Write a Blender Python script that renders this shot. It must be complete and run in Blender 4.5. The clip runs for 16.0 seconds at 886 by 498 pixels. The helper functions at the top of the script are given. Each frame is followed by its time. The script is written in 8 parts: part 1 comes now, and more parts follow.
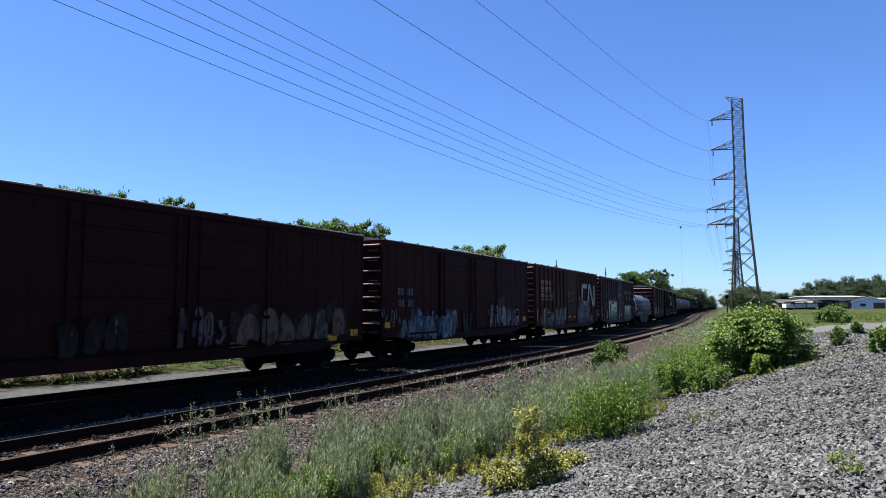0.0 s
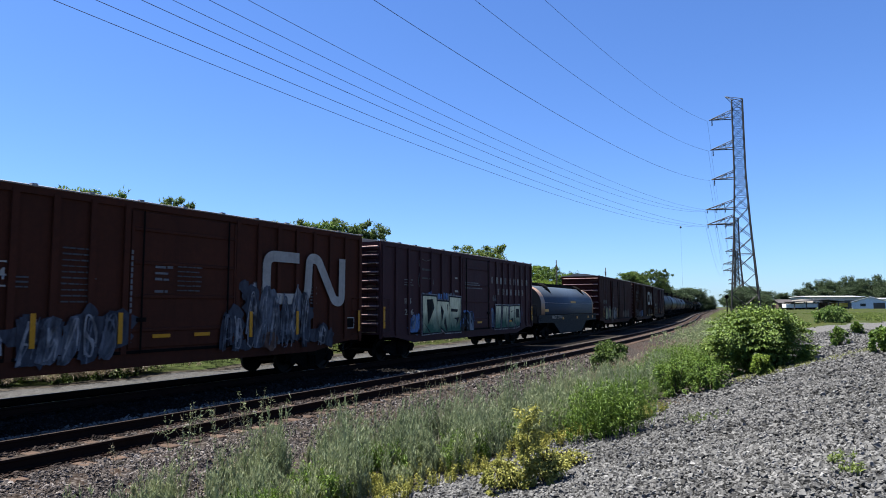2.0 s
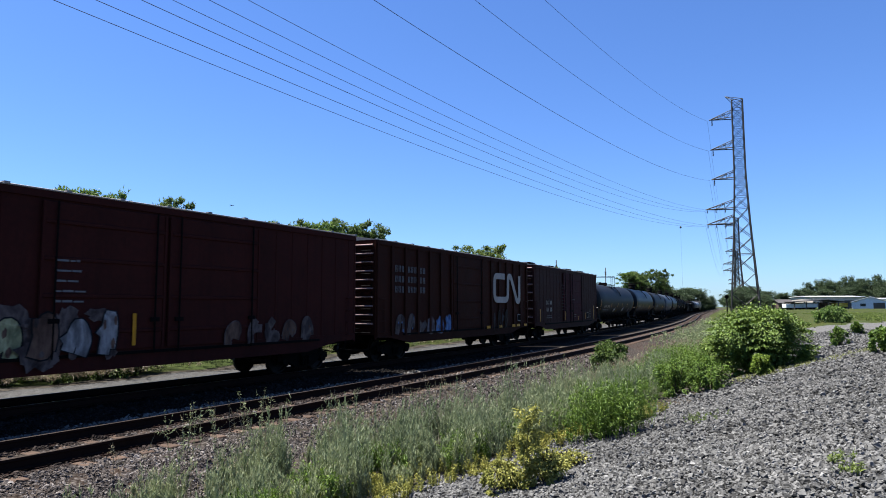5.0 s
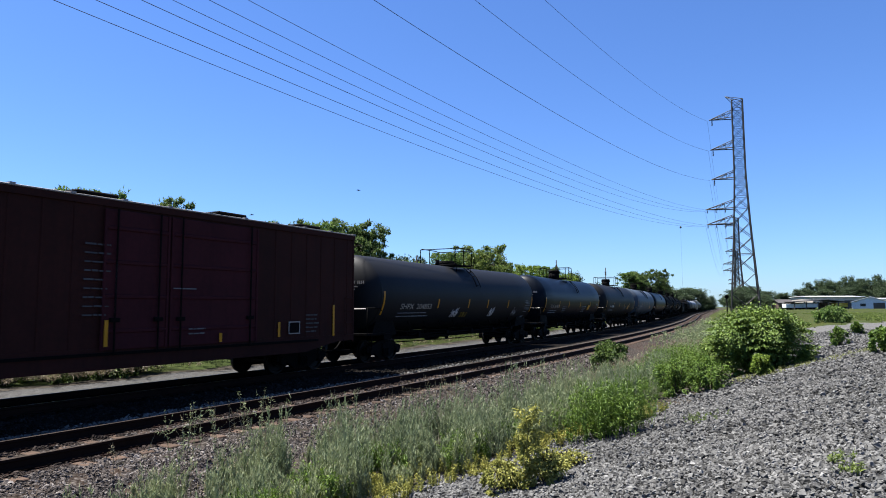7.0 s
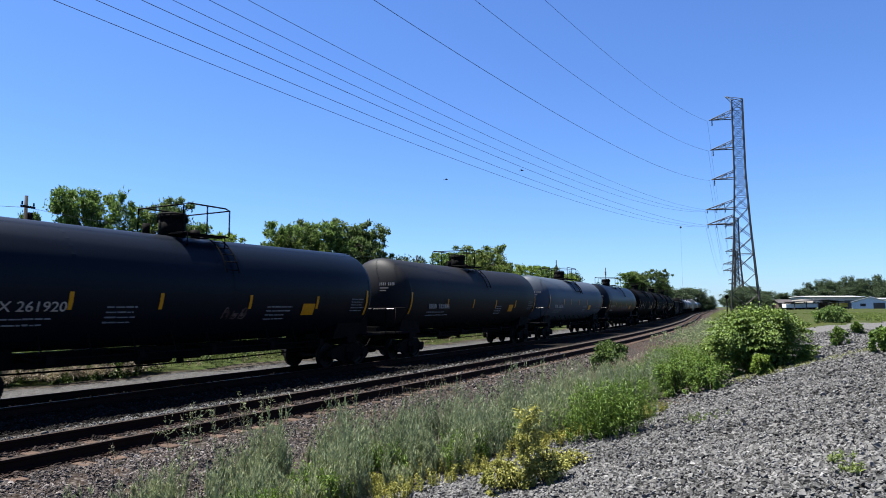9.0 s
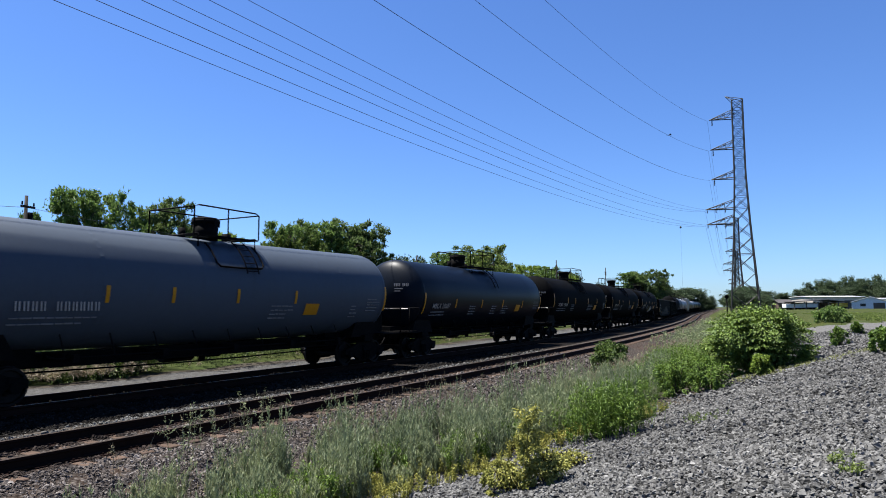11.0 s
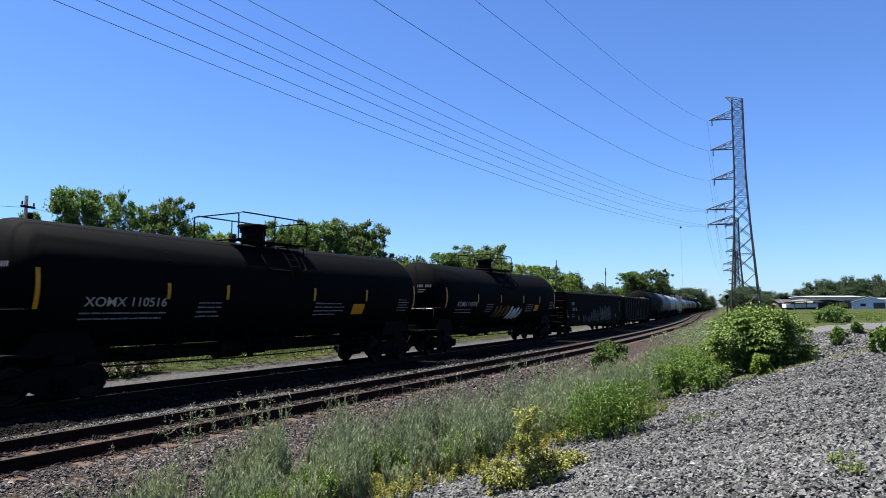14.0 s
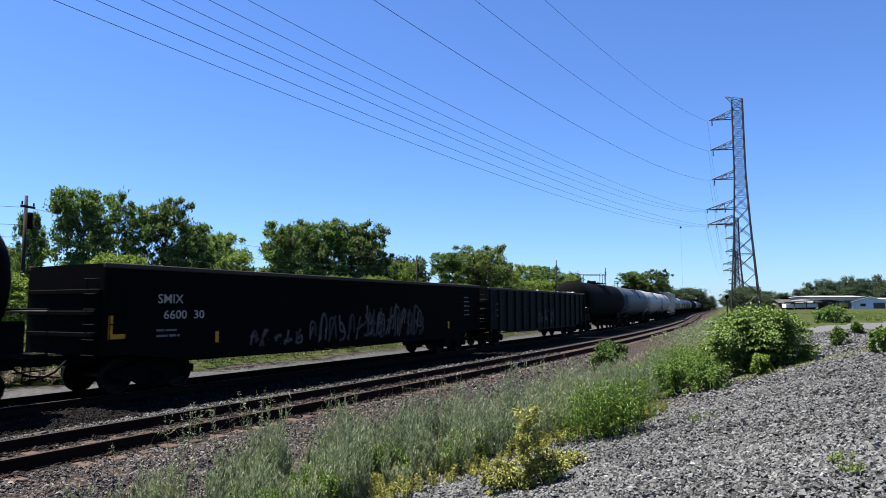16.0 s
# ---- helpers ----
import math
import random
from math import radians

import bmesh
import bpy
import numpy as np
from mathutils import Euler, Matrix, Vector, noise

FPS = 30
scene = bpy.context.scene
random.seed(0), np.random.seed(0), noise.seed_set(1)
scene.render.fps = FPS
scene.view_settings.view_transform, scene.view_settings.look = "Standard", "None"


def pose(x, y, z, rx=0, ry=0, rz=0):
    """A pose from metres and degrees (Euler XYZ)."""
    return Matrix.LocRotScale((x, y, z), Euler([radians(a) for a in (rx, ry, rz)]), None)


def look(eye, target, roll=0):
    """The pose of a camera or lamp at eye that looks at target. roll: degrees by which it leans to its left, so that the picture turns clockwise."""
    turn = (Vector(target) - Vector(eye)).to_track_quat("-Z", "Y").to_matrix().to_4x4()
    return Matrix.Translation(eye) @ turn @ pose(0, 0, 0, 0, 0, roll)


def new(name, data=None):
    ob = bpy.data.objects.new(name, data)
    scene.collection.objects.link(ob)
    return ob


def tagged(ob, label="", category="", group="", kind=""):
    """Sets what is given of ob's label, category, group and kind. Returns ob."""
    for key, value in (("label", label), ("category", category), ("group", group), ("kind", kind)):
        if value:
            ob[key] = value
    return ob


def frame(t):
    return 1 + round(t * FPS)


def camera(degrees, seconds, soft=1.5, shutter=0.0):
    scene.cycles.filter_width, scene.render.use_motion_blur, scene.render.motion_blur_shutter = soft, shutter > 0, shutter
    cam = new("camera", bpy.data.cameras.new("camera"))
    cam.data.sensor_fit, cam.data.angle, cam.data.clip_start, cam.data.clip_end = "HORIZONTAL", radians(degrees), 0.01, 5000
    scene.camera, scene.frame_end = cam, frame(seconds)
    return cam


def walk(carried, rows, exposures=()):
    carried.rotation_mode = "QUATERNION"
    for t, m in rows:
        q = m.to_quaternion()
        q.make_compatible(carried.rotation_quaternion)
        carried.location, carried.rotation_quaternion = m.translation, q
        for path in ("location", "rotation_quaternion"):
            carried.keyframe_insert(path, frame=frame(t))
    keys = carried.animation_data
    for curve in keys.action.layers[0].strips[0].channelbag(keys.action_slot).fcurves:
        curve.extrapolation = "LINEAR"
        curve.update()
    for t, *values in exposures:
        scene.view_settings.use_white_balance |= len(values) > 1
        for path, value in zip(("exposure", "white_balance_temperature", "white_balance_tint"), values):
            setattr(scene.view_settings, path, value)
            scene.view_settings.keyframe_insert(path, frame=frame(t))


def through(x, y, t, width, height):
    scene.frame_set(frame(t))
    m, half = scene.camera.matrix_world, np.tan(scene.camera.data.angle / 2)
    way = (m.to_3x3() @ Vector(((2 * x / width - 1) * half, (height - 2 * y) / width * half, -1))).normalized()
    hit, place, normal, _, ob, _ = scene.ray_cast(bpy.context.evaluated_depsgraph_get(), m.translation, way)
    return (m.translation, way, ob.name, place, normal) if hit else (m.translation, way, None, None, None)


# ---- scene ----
# ================= camera =================
EYE = (0.0, 0.0, 2.07)
AIM, PITCH = 0.5417, 0.0882
cam = camera(67.75, 16.0, soft=0.95, shutter=0.06)
TARGET = (EYE[0] + math.cos(AIM) * math.cos(PITCH), EYE[1] + math.sin(AIM) * math.cos(PITCH), EYE[2] + math.sin(PITCH))
walk(cam, [(0.0, look(EYE, TARGET, -0.17)), (16.0, look(EYE, TARGET, -0.17))],
     exposures=[(0.0, 1.7), (9.2, 1.7), (11.3, 1.57), (12.5, 1.53), (13.5, 1.65), (14.5, 1.7), (16.0, 1.7)])

# ================= light =================
SUN_ELEV, SUN_AZ = radians(66.2), radians(101)     # azimuth counted from +x towards +y
world = bpy.data.worlds.new("sky")
scene.world = world
world.use_nodes = True
wn = world.node_tree
wn.nodes.clear()
sky = wn.nodes.new("ShaderNodeTexSky")
sky.sky_type = "NISHITA"
sky.sun_disc = False
sky.sun_elevation = SUN_ELEV
sky.sun_rotation = radians(90) - SUN_AZ
sky.altitude = 50
sky.air_density, sky.dust_density, sky.ozone_density = 1.0, 0.25, 2.5
bg = wn.nodes.new("ShaderNodeBackground")
bg.inputs["Strength"].default_value = 0.05
wout = wn.nodes.new("ShaderNodeOutputWorld")
tint = wn.nodes.new("ShaderNodeMix")       # the clear deep blue of this day
tint.data_type, tint.blend_type = "RGBA", "MULTIPLY"
tint.inputs[0].default_value = 1.0
tint.inputs[7].default_value = (0.543, 0.767, 1.17, 1)
wn.links.new(sky.outputs[0], tint.inputs[6])
wn.links.new(tint.outputs[2], bg.inputs[0])
wn.links.new(bg.outputs[0], wout.inputs[0])
sun = new("sun", bpy.data.lights.new("sun", "SUN"))
sun.data.energy, sun.data.angle, sun.data.color = 5.0, radians(0.55), (1.0, 0.965, 0.91)
SUN_DIR = Vector((math.cos(SUN_ELEV) * math.cos(SUN_AZ), math.cos(SUN_ELEV) * math.sin(SUN_AZ), math.sin(SUN_ELEV)))
sun.matrix_basis = look(tuple(SUN_DIR * 60), (0, 0, 0))

# ================= the line of the track =================
K0, K1 = 0.0020, 0.1235e-4
S_END = K0 / K1
S_TURN = S_END + 64          # past its bend the line swings back a little
TH_END = K0 * S_TURN - K1 * S_TURN ** 2 / 2
_ss = np.arange(-200.0, 1201.0, 0.5)
_th = np.where(_ss < 0, K0 * _ss, np.where(_ss < S_TURN, K0 * _ss - K1 * _ss ** 2 / 2, TH_END))
_dx, _dy = np.cos(_th) * 0.5, np.sin(_th) * 0.5
_xx = np.concatenate([[0], np.cumsum((_dx[1:] + _dx[:-1]) / 2)])
_yy = np.concatenate([[0], np.cumsum((_dy[1:] + _dy[:-1]) / 2)])
_i0 = int(np.argmin(np.abs(_ss)))
_xx -= _xx[_i0]
_yy -= _yy[_i0]


def line(s, off=0.0):
    """Place and heading on a line that runs off metres to the left of the reference line."""
    th = np.interp(s, _ss, _th)
    return np.interp(s, _ss, _xx) - off * np.sin(th), np.interp(s, _ss, _yy) + off * np.cos(th), th


def unline(x, y):
    """(s, off) of a place."""
    s = np.array(x, float)
    for _ in range(12):
        px, py, th = line(s)
        s = s + (x - px) * np.cos(th) + (y - py) * np.sin(th)
    px, py, th = line(s)
    return s, -(x - px) * np.sin(th) + (y - py) * np.cos(th)


OFF_NEAR, OFF_TRAIN = 11.40, 15.85      # centre lines of the two tracks
Z_NEAR, Z_TRAIN = -0.147, 0.0           # heads of the rails


def smooth(a, b, x):
    u = np.clip((np.asarray(x, float) - a) / (b - a), 0, 1)
    return u * u * (3 - 2 * u)


def waves(x, y, size, seed):
    """Smooth uneven ground, about -1 to 1."""
    r = np.random.RandomState(seed)
    out = np.zeros_like(np.asarray(x, float))
    for k in range(7):
        a, ph, f = r.uniform(0, 6.28), r.uniform(0, 6.28), r.uniform(0.6, 1.8) / size
        out += np.sin((np.cos(a) * x + np.sin(a) * y) * f * 6.28 + ph) / 3.2
    return out


def ground_z(x, y):
    s, off = unline(np.asarray(x, float), np.asarray(y, float))
    z = np.interp(off, [-400, -60, -12, -3.0, -1.2, 0.0, 5.4, 7.2, 9.0, 20.5, 23.5, 27, 60, 400],
                  [3.0, 1.6, 1.0, 0.98, 0.95, 0.75, -0.52, -0.66, -0.64, -0.62, -0.55, -0.3, -0.2, 0.0])
    z = z + 0.035 * waves(x, y, 1.7, 3) * smooth(25, 8, np.abs(off - 0)) + 0.06 * waves(x, y, 6.0, 4)
    return z


def gz(x, y):
    return float(ground_z(np.array([x]), np.array([y]))[0])
# ================= building =================
def arrays(name, verts, faces, material=None, smooth_shade=False):
    """A mesh from numpy arrays of corners and of triangles or quads."""
    me = bpy.data.meshes.new(name)
    verts, faces = np.asarray(verts, np.float32), np.asarray(faces, np.int32)
    n, k = faces.shape
    me.vertices.add(len(verts))
    me.vertices.foreach_set("co", verts.ravel())
    me.loops.add(n * k)
    me.loops.foreach_set("vertex_index", faces.ravel())
    me.polygons.add(n)
    me.polygons.foreach_set("loop_start", np.arange(0, n * k, k, dtype=np.int32))
    me.polygons.foreach_set("use_smooth", np.full(n, smooth_shade))
    me.update(calc_edges=True)
    if material:
        me.materials.append(material)
    return me


def part(name, bm, material, parent, label="", shade=False):
    me = bpy.data.meshes.new(name)
    if shade:
        for f in bm.faces:
            f.smooth = True
    bm.to_mesh(me)
    bm.free()
    if material:
        me.materials.append(material)
    ob = new(name, me)
    ob.parent = parent
    return tagged(ob, label)


def thing(name, label, category, group="", kind="", data=None):
    return tagged(new(name, data), label, category, group, kind)


def box(bm, x0, x1, y0, y1, z0, z1, bevel=0.0):
    vs = [bm.verts.new(c) for c in ((x0, y0, z0), (x1, y0, z0), (x1, y1, z0), (x0, y1, z0), (x0, y0, z1), (x1, y0, z1), (x1, y1, z1), (x0, y1, z1))]
    fs = [bm.faces.new([vs[i] for i in q]) for q in ((3, 2, 1, 0), (4, 5, 6, 7), (0, 1, 5, 4), (1, 2, 6, 5), (2, 3, 7, 6), (3, 0, 4, 7))]
    if bevel:
        es = list({e for f in fs for e in f.edges})
        bmesh.ops.bevel(bm, geom=es, offset=bevel, segments=1, affect="EDGES", profile=0.5)
    return bm


def tube(bm, a, b, r, seg=8, r2=None, caps=True):
    """A round bar from a to b."""
    a, b = Vector(a), Vector(b)
    q = (b - a).to_track_quat("Z", "Y").to_matrix()
    r2 = r if r2 is None else r2
    ra, rb = [], []
    for i in range(seg):
        c, s = math.cos(2 * math.pi * i / seg), math.sin(2 * math.pi * i / seg)
        ra.append(bm.verts.new(a + q @ Vector((c * r, s * r, 0))))
        rb.append(bm.verts.new(b + q @ Vector((c * r2, s * r2, 0))))
    for i in range(seg):
        f = bm.faces.new((ra[i], ra[(i + 1) % seg], rb[(i + 1) % seg], rb[i]))
        f.smooth = seg > 6
    if caps:
        bm.faces.new(ra[::-1])
        bm.faces.new(rb)
    return bm


def pipe(bm, pts, r, seg=6):
    """A bent bar of one piece."""
    pts = [Vector(p) for p in pts]
    rings = []
    for i, p in enumerate(pts):
        d = (pts[min(i + 1, len(pts) - 1)] - pts[max(i - 1, 0)]).normalized()
        u = d.cross(Vector((0.31, 0.22, 0.93)) if abs(d.z) < 0.9 else Vector((1, 0.1, 0))).normalized()
        v = d.cross(u)
        rings.append([bm.verts.new(p + (u * math.cos(2 * math.pi * k / seg) + v * math.sin(2 * math.pi * k / seg)) * r) for k in range(seg)])
    for a, b in zip(rings[:-1], rings[1:]):
        for k in range(seg):
            bm.faces.new((a[k], a[(k + 1) % seg], b[(k + 1) % seg], b[k])).smooth = seg > 5
    bm.faces.new(rings[0][::-1])
    bm.faces.new(rings[-1])
    return bm


def sweep(bm, outline, x0, x1, caps=True):
    """A closed outline of (y, z) drawn along x."""
    a = [bm.verts.new((x0, y, z)) for y, z in outline]
    b = [bm.verts.new((x1, y, z)) for y, z in outline]
    n = len(outline)
    for i in range(n):
        bm.faces.new((a[i], a[(i + 1) % n], b[(i + 1) % n], b[i]))
    if caps:
        bm.faces.new(a[::-1])
        bm.faces.new(b)
    bmesh.ops.recalc_face_normals(bm, faces=bm.faces)
    return bm


def slab(bm, outline, y0, y1):
    """A closed outline of (x, z) drawn along y."""
    a = [bm.verts.new((x, y0, z)) for x, z in outline]
    b = [bm.verts.new((x, y1, z)) for x, z in outline]
    n = len(outline)
    for i in range(n):
        bm.faces.new((a[i], a[(i + 1) % n], b[(i + 1) % n], b[i]))
    bm.faces.new(a[::-1])
    bm.faces.new(b)
    bmesh.ops.recalc_face_normals(bm, faces=bm.faces)
    return bm


def along(name, outline, s0, s1, step, off, z, material, parent=None):
    """An outline of (offset, height) swept along the track's line."""
    ss = np.arange(s0, s1 + step, step)
    n = len(outline)
    V = np.zeros((len(ss), n, 3))
    for j, (o, h) in enumerate(outline):
        x, y, th = line(ss, off + o)
        V[:, j] = np.stack([x, y, np.full(len(ss), z + h)], 1)
    i, j = np.meshgrid(np.arange(len(ss) - 1), np.arange(n), indexing="ij")
    k = (j + 1) % n
    F = np.stack([i * n + j, i * n + k, (i + 1) * n + k, (i + 1) * n + j], -1).reshape(-1, 4)
    ob = new(name, arrays(name, V.reshape(-1, 3), F, material))
    ob.parent = parent
    return ob
# ================= materials =================
def nodes_of(name):
    m = bpy.data.materials.new(name)
    m.use_nodes = True
    nt = m.node_tree
    return m, nt, nt.nodes["Principled BSDF"]


def link(nt, a, b):
    nt.links.new(a, b)


def noise_tex(nt, vec, scale, detail=5.0, rough=0.55):
    n = nt.nodes.new("ShaderNodeTexNoise")
    n.inputs["Scale"].default_value, n.inputs["Detail"].default_value, n.inputs["Roughness"].default_value = scale, detail, rough
    link(nt, vec, n.inputs["Vector"])
    return n.outputs["Fac"]


def ramp(nt, fac, stops):
    r = nt.nodes.new("ShaderNodeValToRGB")
    els = r.color_ramp.elements
    while len(els) < len(stops):
        els.new(0.5)
    for e, (p, c) in zip(els, stops):
        e.position, e.color = p, (*c, 1) if len(c) == 3 else c
    link(nt, fac, r.inputs[0])
    return r.outputs[0]


def blend(nt, fac, a, b, mode="MIX"):
    n = nt.nodes.new("ShaderNodeMix")
    n.data_type, n.blend_type = "RGBA", mode
    for sock, v in ((n.inputs[0], fac), (n.inputs[6], a), (n.inputs[7], b)):
        if isinstance(v, (int, float)):
            sock.default_value = v
        elif isinstance(v, tuple):
            sock.default_value = (*v, 1)
        else:
            link(nt, v, sock)
    return n.outputs[2]


def coords(nt, scale=(1, 1, 1)):
    t, m = nt.nodes.new("ShaderNodeTexCoord"), nt.nodes.new("ShaderNodeMapping")
    m.inputs["Scale"].default_value = scale
    link(nt, t.outputs["Object"], m.inputs["Vector"])
    return m.outputs["Vector"]


def relief(nt, bsdf, fac, strength, distance):
    b = nt.nodes.new("ShaderNodeBump")
    b.inputs["Strength"].default_value, b.inputs["Distance"].default_value = strength, distance
    link(nt, fac, b.inputs["Height"])
    link(nt, b.outputs[0], bsdf.inputs["Normal"])


def worn(name, c, dirt, rough=0.6, metal=0.0, patch=0.7, grain=14, amount=0.5, streak=True, bump=0.15, vary=0.0, spec=0.18):
    """Painted or bare metal, wood and the like: patches of dirt, streaks that run down, fine grain."""
    m, nt, b = nodes_of(name)
    v = coords(nt)
    big = ramp(nt, noise_tex(nt, v, patch, 6, 0.62), [(0.38, (0, 0, 0)), (0.68, (1, 1, 1))])
    col = blend(nt, big, c, tuple(c[i] * (1 - amount) + dirt[i] * amount for i in range(3)))
    if streak:
        st = ramp(nt, noise_tex(nt, coords(nt, (5, 5, 0.35)), 1.3, 5, 0.6), [(0.5, (0, 0, 0)), (0.74, (1, 1, 1))])
        col = blend(nt, st, col, blend(nt, 0.55 * amount + 0.1, col, dirt))
    fine = noise_tex(nt, v, grain, 4)
    col = blend(nt, 0.5 if bump > 0.02 else 0.12, col, ramp(nt, fine, [(0.3, (0.55, 0.55, 0.55)), (0.7, (1, 1, 1))]), "MULTIPLY")
    if vary:
        info = nt.nodes.new("ShaderNodeObjectInfo")
        col = blend(nt, vary, col, ramp(nt, info.outputs["Random"], [(0, (0.35, 0.35, 0.35)), (1, (1.5, 1.4, 1.3))]), "MULTIPLY")
    link(nt, col, b.inputs["Base Color"])
    b.inputs["Metallic"].default_value = metal
    b.inputs["Specular IOR Level"].default_value = spec
    rr = ramp(nt, fine, [(0.3, (rough * 0.8,) * 3), (0.75, (min(1, rough * 1.25),) * 3)])
    if bump > 0.02:
        link(nt, rr, b.inputs["Roughness"])
        relief(nt, b, fine, bump, 0.01)
    else:
        b.inputs["Roughness"].default_value = rough
    return m


def leafy(name, dark, light, through=0.35, dry=None):
    """Leaves: each differs from the next, and lets some light through."""
    m, nt, b = nodes_of(name)
    geo = nt.nodes.new("ShaderNodeNewGeometry")
    stops = [(0.0, dark), (0.8, light)] + ([(1.0, dry)] if dry else [])
    col = ramp(nt, geo.outputs["Random Per Island"], stops)
    big = noise_tex(nt, coords(nt), 0.55, 3)
    col = blend(nt, 0.7, col, ramp(nt, big, [(0.3, (0.6, 0.66, 0.6)), (0.7, (1.25, 1.15, 0.95))]), "MULTIPLY")
    link(nt, col, b.inputs["Base Color"])
    b.inputs["Roughness"].default_value = 0.55
    b.inputs["Specular IOR Level"].default_value = 0.22
    tr, mx = nt.nodes.new("ShaderNodeBsdfTranslucent"), nt.nodes.new("ShaderNodeMixShader")
    link(nt, col, tr.inputs["Color"])
    mx.inputs[0].default_value = through
    link(nt, b.outputs[0], mx.inputs[1])
    link(nt, tr.outputs[0], mx.inputs[2])
    link(nt, mx.outputs[0], nt.nodes["Material Output"].inputs["Surface"])
    return m


def stony(name, tones, patchy=(0.75, 1.15)):
    """Loose stones: each its own tone."""
    m, nt, b = nodes_of(name)
    geo = nt.nodes.new("ShaderNodeNewGeometry")
    col = ramp(nt, geo.outputs["Random Per Island"], tones)
    v = coords(nt)
    col = blend(nt, 0.8, col, ramp(nt, noise_tex(nt, v, 30, 4), [(0.3, (0.65,) * 3), (0.7, (1.15,) * 3)]), "MULTIPLY")
    col = blend(nt, 0.8, col, ramp(nt, noise_tex(nt, v, 0.45, 4), [(0.35, (patchy[0],) * 3), (0.65, (patchy[1],) * 3)]), "MULTIPLY")
    link(nt, col, b.inputs["Base Color"])
    b.inputs["Roughness"].default_value = 0.9
    b.inputs["Specular IOR Level"].default_value = 0.08
    return m


def ground_material():
    m, nt, b = nodes_of("ground_cover")
    v = coords(nt)

    def zone(n):
        a = nt.nodes.new("ShaderNodeAttribute")
        a.attribute_name = n
        mixed = nt.nodes.new("ShaderNodeMath")
        mixed.operation = "MULTIPLY_ADD"
        link(nt, noise_tex(nt, v, 1.1, 6, 0.7), mixed.inputs[0])
        mixed.inputs[1].default_value = 0.9
        off = nt.nodes.new("ShaderNodeMath")
        off.operation = "SUBTRACT"
        link(nt, a.outputs["Fac"], off.inputs[0])
        off.inputs[1].default_value = 0.45
        link(nt, off.outputs[0], mixed.inputs[2])
        return ramp(nt, mixed.outputs[0], [(0.42, (0, 0, 0)), (0.58, (1, 1, 1))])
    vor = nt.nodes.new("ShaderNodeTexVoronoi")
    vor.inputs["Scale"].default_value = 15
    vor.inputs["Randomness"].default_value = 1.0
    link(nt, v, vor.inputs["Vector"])
    cell = nt.nodes.new("ShaderNodeSeparateColor")
    link(nt, vor.outputs["Color"], cell.inputs[0])
    stone = ramp(nt, cell.outputs[0], [(0, (0.014, 0.0138, 0.013)), (0.6, (0.046, 0.045, 0.043)), (1, (0.1, 0.098, 0.093))])
    stone = blend(nt, 0.9, stone, ramp(nt, vor.outputs["Distance"], [(0.2, (1, 1, 1)), (0.75, (0.25, 0.25, 0.25))]), "MULTIPLY")
    big = noise_tex(nt, v, 0.35, 5, 0.6)
    fine = noise_tex(nt, v, 22, 5, 0.7)
    grass = ramp(nt, fine, [(0.3, (0.016, 0.023, 0.008)), (0.55, (0.037, 0.046, 0.016)), (0.75, (0.066, 0.064, 0.03))])
    grass = blend(nt, 0.9, grass, ramp(nt, big, [(0.3, (0.7, 0.85, 0.6)), (0.7, (1.25, 1.1, 0.95))]), "MULTIPLY")
    soil = ramp(nt, fine, [(0.3, (0.02, 0.017, 0.013)), (0.6, (0.052, 0.045, 0.036)), (0.8, (0.1, 0.092, 0.078))])
    road = ramp(nt, noise_tex(nt, v, 30, 6, 0.8), [(0.34, (0.014, 0.0138, 0.0132)), (0.5, (0.06, 0.0585, 0.056)), (0.66, (0.155, 0.152, 0.147))])
    road = blend(nt, 0.8, road, ramp(nt, big, [(0.3, (0.75,) * 3), (0.7, (1.12,) * 3)]), "MULTIPLY")
    road = blend(nt, 0.9, road, ramp(nt, noise_tex(nt, v, 5.5, 7, 0.75), [(0.36, (0.5, 0.49, 0.47)), (0.6, (1.0, 1.0, 1.0)), (0.74, (1.3, 1.3, 1.3))]), "MULTIPLY")
    col = blend(nt, zone("soil"), grass, soil)
    col = blend(nt, zone("road"), col, road)
    col = blend(nt, zone("gravel"), col, stone)
    packed = ramp(nt, noise_tex(nt, v, 30, 5, 0.75), [(0.32, (0.03, 0.0295, 0.029)), (0.5, (0.085, 0.083, 0.08)), (0.68, (0.15, 0.147, 0.142))])
    col = blend(nt, zone("track"), col, packed)
    link(nt, col, b.inputs["Base Color"])
    b.inputs["Roughness"].default_value = 0.95
    b.inputs["Specular IOR Level"].default_value = 0.05
    relief(nt, b, fine, 0.6, 0.05)
    return m


